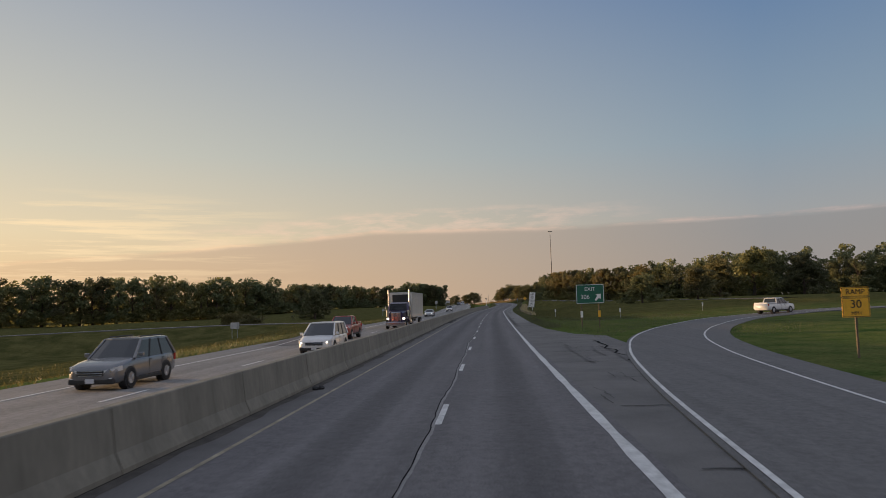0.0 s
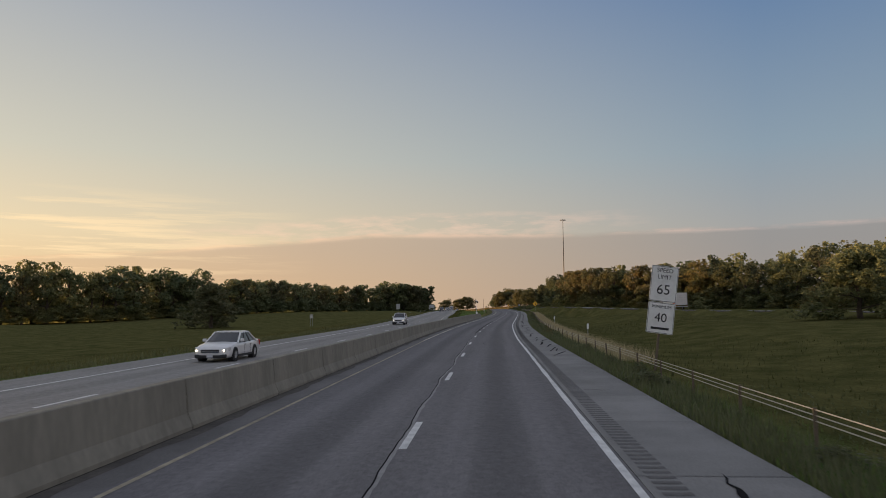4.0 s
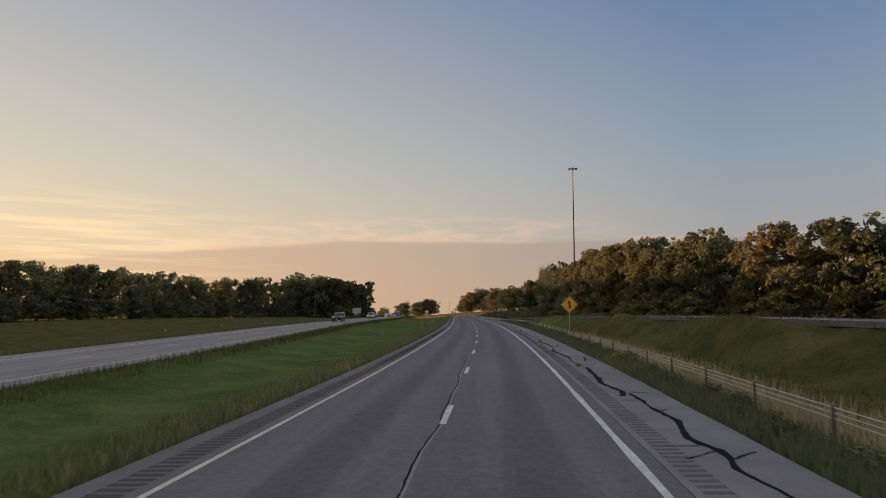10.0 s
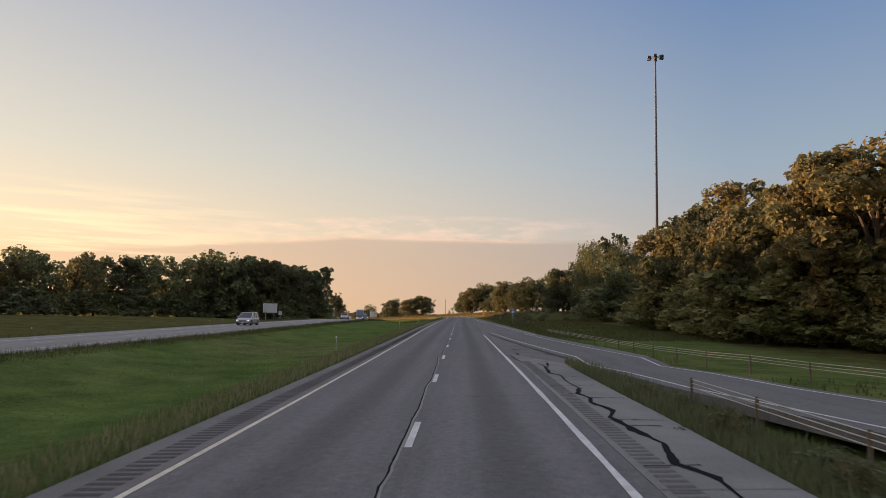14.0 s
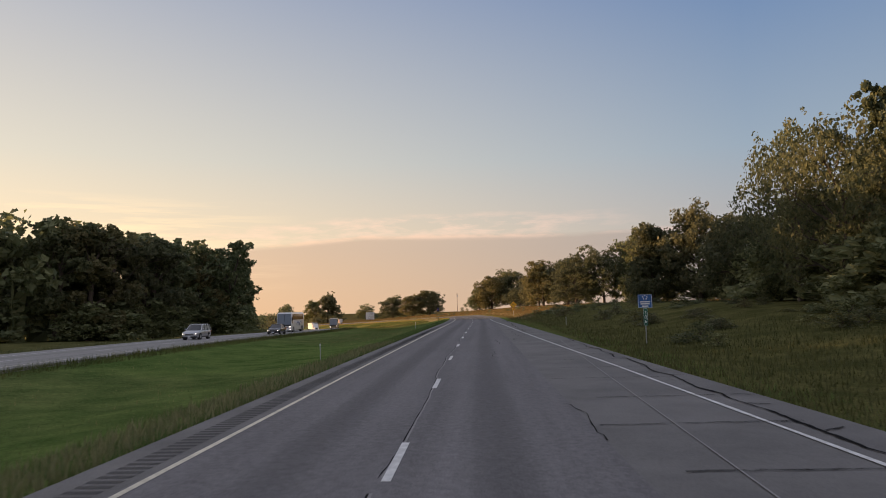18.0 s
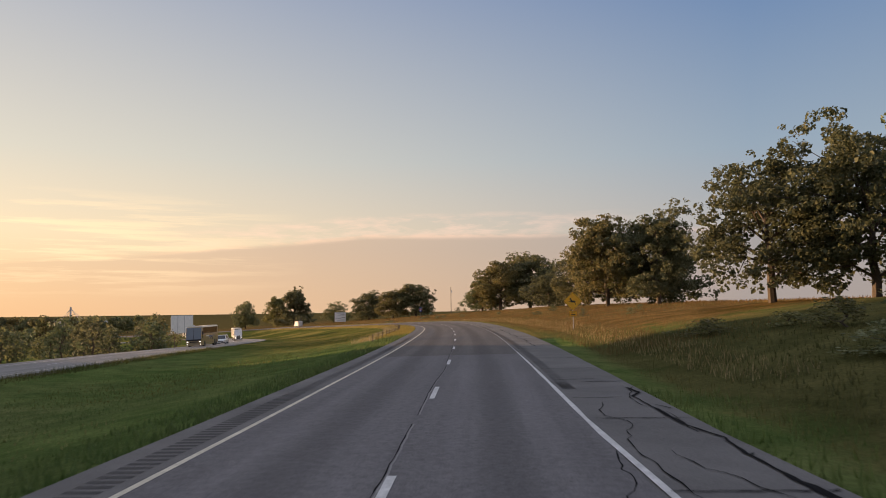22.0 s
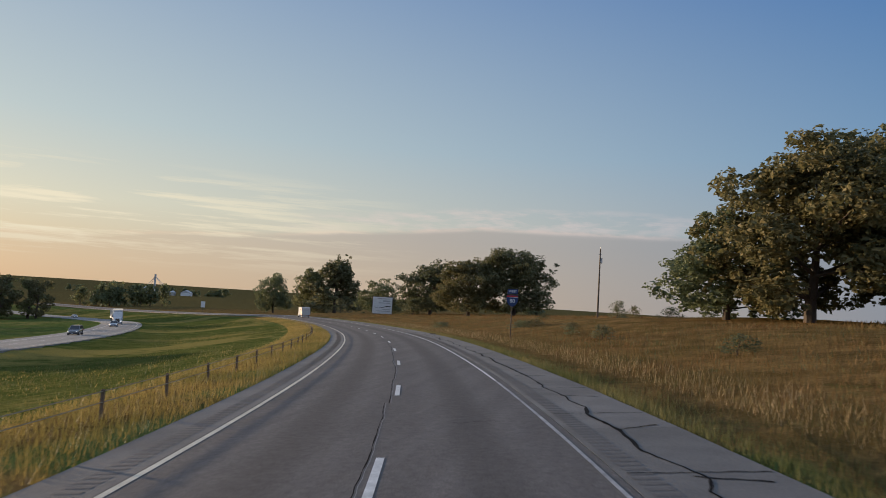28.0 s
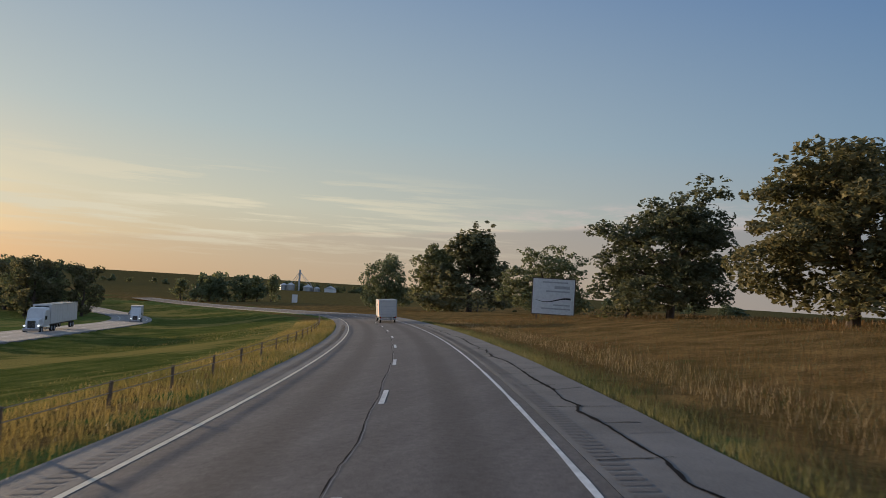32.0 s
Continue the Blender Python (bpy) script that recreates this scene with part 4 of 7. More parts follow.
def coords(me):
    c = np.empty(len(me.vertices) * 3, np.float32)
    me.vertices.foreach_get("co", c)
    return c.reshape(-1, 3)


def wood(points, spacing, rows, h, rng, kinds, label, group, inward=1, jitter=1.8, under=True):
    """A wood along a line of (x, y): the front row as trees, those behind joined into one mass of crowns."""
    p = np.array(points, float)
    seg = np.hypot(*np.diff(p, axis=0).T)
    along = np.concatenate(([0], np.cumsum(seg)))
    masses = []
    cs = [coords(b[1]) for b in BACK] + [coords(b[1]) for b in UNDER]
    for row in range(rows):
        d = spacing * rng.uniform(0.3, 0.8)
        while d < along[-1]:
            x, y = np.interp(d, along, p[:, 0]), np.interp(d, along, p[:, 1])
            i = max(0, min(len(seg) - 1, int(np.searchsorted(along, d)) - 1))
            nx_, ny_ = -(p[i + 1] - p[i])[1] / seg[i] * inward, (p[i + 1] - p[i])[0] / seg[i] * inward
            x += nx_ * row * spacing * 1.1 + rng.gauss(0, jitter)
            y += ny_ * row * spacing * 1.1 + rng.gauss(0, jitter)
            hh = rng.uniform(*h) * (1 + 0.03 * row)
            if row == 0:
                kind, idx = rng.choice(kinds)
                plant(kind, idx, x, y, hh, hh * rng.uniform(0.5, 0.68), label, group, rng.random() * 6.28)
                for _ in range(5 if under else 0):
                    masses.append((x - nx_ * rng.uniform(1, 4) + rng.gauss(0, 2), y - ny_ * rng.uniform(1, 4) + rng.gauss(0, 2), rng.uniform(3.0, 8.5), 1.9))
            else:
                masses.append((x, y, hh, 1.0))
            d += spacing * rng.uniform(0.75, 1.3)
    mx, my = [m[0] for m in masses], [m[1] for m in masses]
    z = ground_level(*to_road(mx, my))
    out = []
    for (x, y, hh, fat), zz in zip(masses, z):
        c = cs[rng.randrange(3) if fat < 1.5 else 3 + rng.randrange(2)]
        a, k = rng.random() * 6.28, hh / 17
        ca, sa, kw = math.cos(a) * k * fat, math.sin(a) * k * fat, 1
        out.append(np.stack([x + c[:, 0] * ca - c[:, 1] * sa, y + c[:, 0] * sa + c[:, 1] * ca, zz - 0.2 + c[:, 2] * k], 1))
    # the closed interior of the wood: an uneven wall of foliage behind the second row
    d, wall = 0.0, []
    while d < along[-1]:
        i = max(0, min(len(seg) - 1, int(np.searchsorted(along, d)) - 1))
        nx_, ny_ = -(p[i + 1] - p[i])[1] / seg[i] * inward, (p[i + 1] - p[i])[0] / seg[i] * inward
        wall.append((np.interp(d, along, p[:, 0]) + nx_ * (1.0 * spacing + rng.gauss(0, 0.8)), np.interp(d, along, p[:, 1]) + ny_ * (1.0 * spacing + rng.gauss(0, 0.8)), rng.uniform(0.42, 0.62) * h[0]))
        d += 1.8
    wz = ground_level(*to_road([q[0] for q in wall], [q[1] for q in wall]))
    quads = []
    for (x0, y0, h0), (x1, y1, h1), z0, z1 in zip(wall[:-1], wall[1:], wz[:-1], wz[1:]):
        cut = [0.0, 0.3, 0.62, 1.0]
        for a_, b_ in zip(cut[:-1], cut[1:]):
            j0, j1 = rng.gauss(0, 0.5), rng.gauss(0, 0.5)
            quads += [(x0 + j0, y0 + j1, z0 - 0.6 + h0 * a_), (x1 - j1, y1 + j0, z1 - 0.6 + h1 * a_), (x1 + j1, y1 - j0, z1 - 0.6 + h1 * b_), (x0 - j0, y0 + j1, z0 - 0.6 + h0 * b_)]
    out.append(np.array(quads))
    v = np.concatenate(out)
    ob = mesh_ob("woodland", v.tolist(), np.arange(len(v)).reshape(-1, 4).tolist(), M["leaf_b"] if kinds is LW or kinds is LN else M["leaf_u"])
    tagged(ob, "dense mass of foliage behind the first trees of the wood", "woodland", kind="stuff")


rng = random.Random(21)
LW = [("wood", 0), ("wood", 1), ("wood", 4), ("wood", 2), ("wood", 1)]
LN = [("near", k) for k in (0, 1, 4, 2, 3)]
RN = [("sun_toned", 0), ("sun_toned", 1), ("near", 3), ("sun_toned", 2), ("near", 5), ("sun_toned", 1)]
RW = [("wood", 0), ("wood", 2), ("wood", 3), ("wood", 5), ("wood", 1), ("wood", 3)]
left_label, right_label = "dark green tree at the edge of a dense wood", "sunlit green and yellowing tree in a roadside wood"
wood([(-460, 280), (-300, 322), (-215, 368), (-172, 426), (-150, 462)], 6.6, 2, (21, 27), rng, LW, left_label, "trees of the far wood")
# unseen run of the wood, added to keep the low sun off the verge
wood([(-900, 60), (-760, 130), (-610, 205), (-455, 278)], 12.0, 2, (21, 27), rng, LW, left_label, "trees of the far wood")
wood([(-160, 446), (-138, 490), (-125, 535), (-108, 582), (-80, 612), (-64, 632)], 6.2, 3, (14, 19.5), rng, LW, left_label, "trees of the far wood")
wood([(-64, 606), (-57, 630), (-56, 650), (-58, 668), (-63, 684)], 6.0, 4, (18, 21.5), rng, LN, left_label, "trees of the far wood")
wood([(230, 300), (155, 318), (112, 345), (90, 376), (74, 402)], 6.6, 3, (15, 22), rng, RW, right_label, "trees of the roadside wood", -1)
wood([(70, 407), (60, 418), (50, 436), (43, 455), (40, 480), (40, 505), (38, 524)], 6.0, 2, (14, 20.5), rng, RN, right_label, "trees of the roadside wood", -1)
BW = [("near", 1), ("near", 2), ("near", 0), ("near", 4)]
wood([(40, 530), (40, 552), (42, 575), (46, 600), (50, 625), (52, 650)], 6.6, 2, (10.5, 15), rng, BW, "green tree on the wooded bank", "trees of the roadside wood", -1)

# single trees: kind, variant, x, y, height, crown width
bank_label = "broad leafy oak with gaps in its crown on the bank"
for kind, i, x, y, h, w, label in (
    ("near", 3, 40.5, 567, 21, 8, "slender ragged tree that overtops its neighbours"),
    ("oak", 0, 44, 640, 20, 14, bank_label), ("oak", 1, 39, 653, 16, 12, bank_label), ("full", 2, 37.5, 672, 15.5, 9.5, "dense dark tree behind the oaks of the bank"), ("full", 1, 43, 668, 17, 10, "dense dark tree behind the oaks of the bank"), ("stem", 1, 31.1, 671.3, 14.4, 11.2, "broad oak with a clear trunk on the bank"), ("full", 1, 36, 643, 16, 13, "dense dome of leaves at the top of the bank"),
    ("airy", 0, 38, 584, 20.5, 13, "tall airy tree with dark limbs and yellowing tips"), ("airy", 1, 37.5, 573, 21, 13, "tall airy tree with dark limbs and yellowing tips"), ("airy", 0, 41, 564, 19, 13, "tall airy tree with dark limbs and yellowing tips"), ("oak", 2, 42, 612, 14, 12, bank_label), ("stem", 0, 47, 575, 19, 13, "dark oak at the top of the bank"),
    ("stem", 0, 25.2, 675.2, 14.1, 11.8, "broad oak with a clear trunk on the bank"), ("oak", 0, 52, 700, 6, 9, "low shrubby tree behind the bank"), ("oak", 2, 62, 690, 6, 9, "low shrubby tree behind the bank"),
    ("grand", 0, 22.2, 736, 15.4, 12.4, bank_label), ("grand", 1, 29.5, 731.5, 16, 13.5, "wide feathery tree with drooping limbs"), ("full", 0, 33, 739, 14.5, 12, "dense dark round-headed tree on the golden bank"),
    ("oak", 2, 23, 765, 11, 13, bank_label), ("oak", 0, 17, 790, 9, 12, bank_label), ("airy", 0, 31, 846, 18, 23, "airy spreading tree with fine leaves and visible limbs"),
    ("grand", 1, 16.4, 857, 21, 20, "dense dark broad-headed tree on the golden bank"), ("grand", 0, 6.2, 857, 17.2, 18, bank_label), ("oak", 1, 0, 863, 12.5, 13, bank_label),
):
    plant(kind, i, x, y, h, w, label, "trees on the bank", x * 0.7)
for kind, i, x, y, h, w, label in (
    ("grand", 0, -32.6, 952, 16.2, 17, "wide oak with open lower limbs beside the road"), ("grand", 1, -43.9, 954, 15.4, 16, "tall leafy oak with a pale lit side"),
    ("grand", 1, -60.5, 983, 16, 17, "dense dark round tree on the golden bank"), ("oak", 1, -84, 1008, 12.5, 12.5, "small oak behind the billboard"),
    ("full", 0, -128, 1080, 26.5, 27, "large dark full-crowned tree"), ("full", 2, -141, 1086, 20, 18, "dark leafy tree beside the road"), ("oak", 3, -170, 1106, 19.5, 16, "small round tree in the distance"),
    ("bush", 0, -118, 1062, 6, 9, "dark shrub under a tree"), ("bush", 2, -84, 1003, 4.5, 7, "dark shrub under a tree"), ("bush", 1, -66, 985, 4, 8, "dark shrub under a tree"),
    ("full", 0, -82, 309, 15, 16, "lone dark round tree in the low field"), ("full", 2, 38, 190, 8, 9, "low dark tree in the ramp's field"), ("full", 1, 56, 203, 9.5, 11, "low dark tree in the ramp's field"),
    ("full", 0, 92, 300, 18, 19, "large dark tree in front of the wood"), ("full", 2, 108, 306, 21, 20, "large dark tree in front of the wood"), ("full", 1, 124, 296, 18, 18, "large dark tree in front of the wood"),
    ("near", 1, 57, 428, 18.5, 11, right_label), ("near", 0, 51, 438, 18.5, 11, right_label), ("sun_toned", 2, 46, 452, 21, 12, right_label), ("sun_toned", 0, 43, 466, 20.5, 12, right_label), ("sun_toned", 1, 42, 486, 21, 12, right_label), ("sun_toned", 2, 41, 499, 20, 10, right_label), ("near", 5, 39, 508, 18, 9, right_label), ("sun_toned", 0, 40, 476, 18, 11, right_label),
    ("near", 2, 73.5, 405, 18, 10, right_label), ("near", 0, 79, 411, 19, 10, right_label), ("near", 3, 74, 414, 18.5, 10, right_label),
    ("oak", 0, -56, 155, 5.5, 6.0, "low bushy tree in the ramp's field"), ("oak", 2, -66, 170, 6, 6, "low bushy tree in the ramp's field"),
):
    plant(kind, i, x, y, h, w, label, "", x * 0.9)
for x, y, h in ((47, 462, 17), (44, 470, 16), (49, 448, 17.5), (58, 436, 17)):
    plant("bare", 0 if h > 16.5 else 1, x, y, h, 9, "bare dead tree with pale grey twigs", "dead trees", x)
# shrubs beyond the oncoming carriageway and on the banks
shrub_label = "rough green shrub on the verge"
for k in range(26):
    s_, u_ = 690 + rng.random() * 130, -58 - rng.random() * 24
    q = spot(s_, u_)
    plant("bush", k, q.x, q.y, rng.uniform(5.0, 8.6), rng.uniform(6.5, 10), shrub_label, "shrubs on the verge", k, name="bush")
for k in range(64):
    s_, u_ = rng.uniform(545, 660), rng.uniform(13.5, 34)
    q = spot(s_, u_)
    plant("bush", k, q.x, q.y, rng.uniform(0.6, 1.7), rng.uniform(1.8, 4.2), shrub_label, "shrubs on the verge", k, name="bush")
for k in range(16):
    s_, u_ = rng.uniform(690, 930), rng.uniform(14, 30)
    q = spot(s_, u_)
    plant("bush", k, q.x, q.y, rng.uniform(0.6, 1.3), rng.uniform(1.2, 2.8), "low dark weed clump in golden grass", "weed clumps", k, name="bush")
for s_, u_, h, w in ((872, 17.2, 0.9, 2.6), (870.5, 17.6, 1.1, 2.8), (869, 17.8, 1.2, 2.6), (873.5, 18.2, 1.0, 2.4), (871, 19.2, 1.2, 3.0), (894, 12.0, 1.1, 2.0), (895, 13.0, 1.0, 2.2), (896, 11.6, 0.8, 1.8)):
    q = spot(s_, u_)
    plant("bush", int(h * 10), q.x, q.y, h, w, "dark green thicket in the golden grass", "thickets on the bank", s_, name="bush")
for k in range(150):
    s_, u_ = rng.uniform(84, 424), rng.uniform(6.5, 7.7)
    if ramp_dist(ENTRY_RAMP, np.array([s_]), np.array([u_]))[0][0] < 3.4:
        continue
    q = spot(s_, u_)
    plant("bush", k, q.x, q.y, rng.uniform(0.35, 0.75), rng.uniform(0.8, 1.9), "tall weeds at the foot of the cable fence", "weed clumps", k, name="bush")
# a dark wood on the low ground inside the curve
for k, (x, y) in enumerate([(-274 - 9 * j + rng.gauss(0, 3), 1050 + 4.5 * j + 12 * i + rng.gauss(0, 3)) for i in range(2) for j in range(12)]):
    gz_ = float(ground_level(*to_road([x], [y]))[0])
    plant("wood", k, x, y, max(9.0, 4.5 - gz_ + rng.uniform(-2.5, 1.0)), rng.uniform(9, 13), "dark tree of a low wood inside the curve", "trees beyond the curve", k)
for x, y, h, w in ((-10, 895.5, 3.0, 3.4), (-2.8, 892.5, 2.0, 4.0), (-7.5, 899, 2.2, 2.6), (3, 899, 1.6, 3.4)):
    plant("bush", int(h * 3), x, y, h, w, "leafy shrub on top of the golden bank", "shrubs on the verge", x, name="bush")
# far trees round the other carriageway and the farm
for k in range(30):
    s_, u_ = 1040 + rng.random() * 85, -116 - rng.random() * 75
    q = spot(s_, u_)
    plant("far", k, q.x, q.y, rng.uniform(9, 12.5), rng.uniform(9, 13), "hazy tree beyond the oncoming carriageway", "trees beyond the curve", k)
for k in range(13):
    f = k / 12
    plant("far", k, -346 + 40 * f + rng.gauss(0, 4), 1188 + 16 * f + rng.gauss(0, 6), rng.uniform(13, 17), rng.uniform(11, 16), "distant dark tree on the rise", "distant trees", k)
for k in range(16):
    plant("far", k, -738 + rng.uniform(-75, 110), 1835 + rng.uniform(0, 40), rng.uniform(10, 17), rng.uniform(14, 24), "distant dark tree round the farm", "distant trees", k)
for k in range(26):
    plant("far", k, -1250 + k * 22 + rng.gauss(0, 9), 1560 + k * 15 + rng.gauss(0, 12), rng.uniform(8, 13), rng.uniform(12, 18), "distant tree along the skyline", "distant trees", k)
for k in range(12):
    plant("far", k, -70 - k * 9 + rng.gauss(0, 4), 1500 + rng.gauss(0, 30), rng.uniform(7, 11), rng.uniform(12, 20), "distant tree along the skyline", "distant trees", k)


# ---- median barrier ----
def loft(bm, rings, close=True, caps=True):
    """Faces between rings of points of equal length."""
    vs = [[bm.verts.new(p) for p in r] for r in rings]
    n = len(vs[0])
    for a, b in zip(vs[:-1], vs[1:]):
        for i in range(n if close else n - 1):
            bm.faces.new((a[i], a[(i + 1) % n], b[(i + 1) % n], b[i]))
    if caps:
        bm.faces.new(vs[0][::-1])
        bm.faces.new(vs[-1])
    bmesh.ops.recalc_face_normals(bm, faces=bm.faces)
    return bm


BAR_U = -5.12
barrier = tagged(new("concrete_barrier"), "long stained concrete median barrier of precast sections", "barrier")
PROFILE = [(-0.31, 0.0), (-0.31, 0.09), (-0.19, 0.36), (-0.115, 1.08), (-0.095, 1.10), (0.095, 1.10), (0.115, 1.08), (0.19, 0.36), (0.31, 0.09), (0.31, 0.0)]
for k in range(56):
    s0 = -62 + 6.1 * k
    s1 = s0 + 6.06
    rings = []
    for s in (s0, s0 + 0.04, s1 - 0.04, s1):
        x, y, a, z, tk = (float(q) for q in line_at(s))
        pinch = 0.992 if s in (s0, s1) else 1.0
        low = 1.0 if k < 55 else 1 - 0.32 * (s - s0) / 6.06
        rings.append([(x + math.cos(a) * (BAR_U + du * pinch), y + math.sin(a) * (BAR_U + du * pinch), z + tk * BAR_U + dz * pinch * (low if dz > 0.3 else 1)) for du, dz in PROFILE])
    part("barrier_section", loft(bmesh.new(), rings), M["concrete"], barrier)
# a dark line of grit and dirt along the barrier's foot
grit = ribbon("gutter_dirt", np.arange(-62, 280, 1.0), lambda s: np.full(s.shape, -4.84), lambda s: -4.50 + 0.07 * np.sin(s * 0.9) + 0.06 * np.sin(s * 2.3), road_level, M["dirt"], barrier, 0.005)
ribbon("foot_seam", np.arange(-62, 274, 4.0), const(-4.86), const(-4.79), road_level, M["tar"], barrier, 0.008)


# ---- signs ----
def upright(s, u, face=0.0, lean=0.0):
    """Pose of something that stands on the ground at s, u and faces the coming driver; lean in degrees."""
    p = spot(s, u)
    return pose(p.x, p.y, p.z - 0.05, 0, lean, facing(s) + face)


def post(parent, h, at=(0, 0), r=0.035, mat="steel", below=0.5):
    bm = bmesh.new()
    box(bm, (2 * r, 2 * r * 0.7, h + below), (at[0], at[1], (h - below) / 2), 0.008)
    return part("post", bm, M[mat], parent)


def panel(parent, w, h, at_z, mat, border=None, r=0.06, name="panel", x=0.0, y=-0.06, inset=0.03, frame_w=0.025):
    """A sign face with its border line as a part of its own."""
    p = part(name, plate(bmesh.new(), w, h, 0.012, r, (x, y, at_z)), M[mat], parent)
    if border:
        bm = bmesh.new()
        for dx, dz, sx, sz in ((0, h / 2 - inset, w - 2 * inset, frame_w), (0, -h / 2 + inset, w - 2 * inset, frame_w), (w / 2 - inset, 0, frame_w, h - 2 * inset), (-w / 2 + inset, 0, frame_w, h - 2 * inset)):
            box(bm, (sx, 0.004, sz), (x + dx, y - 0.009, at_z + dz))
        part("border", bm, M[border], p)
    back = part("backing", plate(bmesh.new(), w * 0.98, h * 0.98, 0.006, r, (x, y + 0.011, at_z)), M["sign_back"], p)
    return p


def shape(pts, depth, y):
    """A flat figure from its outline in x, z."""
    bm = bmesh.new()
    f = bm.faces.new([bm.verts.new((px, y, pz)) for px, pz in pts])
    r = bmesh.ops.extrude_face_region(bm, geom=[f])
    bmesh.ops.translate(bm, vec=(0, -depth, 0), verts=[v for v in r["geom"] if isinstance(v, bmesh.types.BMVert)])
    bmesh.ops.recalc_face_normals(bm, faces=bm.faces)
    return bm


# the exit sign at the gore
t = thing("exit_sign", upright(67.7, 10.8), "green exit sign with white border on two posts", "sign")
for px in (-0.85, 0.80):
    post(t, 4.1, (px, 0.03), 0.05, "wood")
face = panel(t, 2.65, 1.85, 3.25, "green", "sign_white", 0.12, inset=0.06, frame_w=0.045)
letters("EXIT", 0.50, M["sign_white"], face, (0.0, -0.075, 3.70))
letters("306", 0.58, M["sign_white"], face, (-0.48, -0.075, 2.96))
part("arrow", shape([(0.42, 2.66), (0.54, 2.56), (0.84, 2.86), (0.98, 2.72), (1.02, 3.24), (0.50, 3.22), (0.66, 3.06)], 0.004, -0.07), M["sign_white"], face, "white arrow that points up and right")
part("marker_plate", plate(bmesh.new(), 0.24, 0.62, 0.01, 0.02, (-0.85, -0.07, 1.35)), M["sign_white"], t, "white reflective marker plate")
part("marker_plate", plate(bmesh.new(), 0.24, 0.62, 0.01, 0.02, (0.80, -0.07, 1.35)), M["sign_yellow"], t, "yellow reflective marker plate")

# the ramp's advisory speed
t = thing("ramp_speed_sign", upright(29.4, 15.9), "yellow ramp speed sign with black lettering on one post", "sign")
post(t, 2.85, (0, 0), 0.04, "wood")
face = panel(t, 1.08, 0.80, 2.02, "sign_yellow", "black", 0.05, frame_w=0.018)
letters("30", 0.46, M["black"], face, (0, -0.075, 2.14))
letters("MPH", 0.20, M["black"], face, (0, -0.075, 1.78))
face = panel(t, 1.08, 0.40, 2.64, "sign_yellow", "black", 0.05, frame_w=0.018)
letters("RAMP", 0.29, M["black"], face, (0, -0.075, 2.64))

# leaning speed limit sign
t = thing("speed_limit_sign", upright(144.6, 8.9, 0, 7.5), "white leaning speed limit sign, 65 over minimum 40", "sign")
post(t, 4.7, (0, 0), 0.05, "wood")
face = panel(t, 1.2, 1.62, 4.0, "sign_white", "black", 0.06, frame_w=0.018)
letters("SPEED", 0.27, M["black"], face, (0, -0.075, 4.60))
letters("LIMIT", 0.27, M["black"], face, (0, -0.075, 4.30))
letters("65", 0.62, M["black"], face, (0, -0.075, 3.72))
face = panel(t, 1.2, 1.40, 2.45, "sign_white", "black", 0.06, frame_w=0.018)
letters("MINIMUM", 0.20, M["black"], face, (0, -0.075, 2.95))
letters("40", 0.56, M["black"], face, (0, -0.075, 2.45))
bm = bmesh.new()
box(bm, (0.8, 0.004, 0.10), (0, -0.073, 1.98))
part("writing_bar", bm, M["black"], face)


def warning(s, u, side, top, label):
    """A yellow diamond on a post; top: height of its middle."""
    t = thing("warning_sign", upright(s, u), label, "sign", "warning signs")
    post(t, top + 0.5, (0, 0), 0.035)
    d = part("panel", diamond(bmesh.new(), side, 0.012, (0, -0.06, top)), M["sign_yellow"], t)
    bm, k = bmesh.new(), side * 0.455
    for q in range(4):
        a = radians(45 + 90 * q)
        box(bm, (side * 0.88, 0.004, 0.018), (math.cos(a) * k * 1.0, -0.069, top + math.sin(a) * k), 0, Matrix.Rotation(-a + radians(90), 4, "Y"))
    part("border", bm, M["black"], d)
    return t, d


t, d = warning(355.0, 9.75, 1.28, 3.18, "yellow diamond merge sign with black arrows")
part("arrow", shape([(-0.07, 2.76), (0.07, 2.76), (0.07, 3.35), (0.19, 3.35), (0.0, 3.65), (-0.19, 3.35), (-0.07, 3.35)], 0.004, -0.067), M["black"], d)
part("side_arrow", shape([(0.07, 3.05), (0.20, 2.85), (0.28, 2.91), (0.07, 3.23)], 0.004, -0.067), M["black"], d)
t, d = warning(683.8, 11.1, 1.24, 2.75, "yellow diamond deer warning sign over a small plate")
part("deer_figure", shape([(0.24, 2.40), (0.28, 2.44), (0.22, 2.62), (0.26, 2.72), (0.20, 2.78), (-0.06, 2.80), (-0.16, 2.98), (-0.10, 3.08), (-0.18, 3.04), (-0.26, 3.02), (-0.34, 2.94), (-0.24, 2.90), (-0.20, 2.74), (-0.40, 2.74), (-0.40, 2.70), (-0.20, 2.66), (-0.10, 2.62), (0.10, 2.64), (0.18, 2.58)], 0.004, -0.067), M["black"], d)
face = panel(t, 0.72, 0.46, 1.58, "sign_yellow", "black", 0.04, "plate", frame_w=0.012)
letters("NEXT", 0.15, M["black"], face, (0, -0.075, 1.66))
bm = bmesh.new()
box(bm, (0.42, 0.004, 0.10), (0, -0.073, 1.48))
part("writing_bar", bm, M["black"], face)

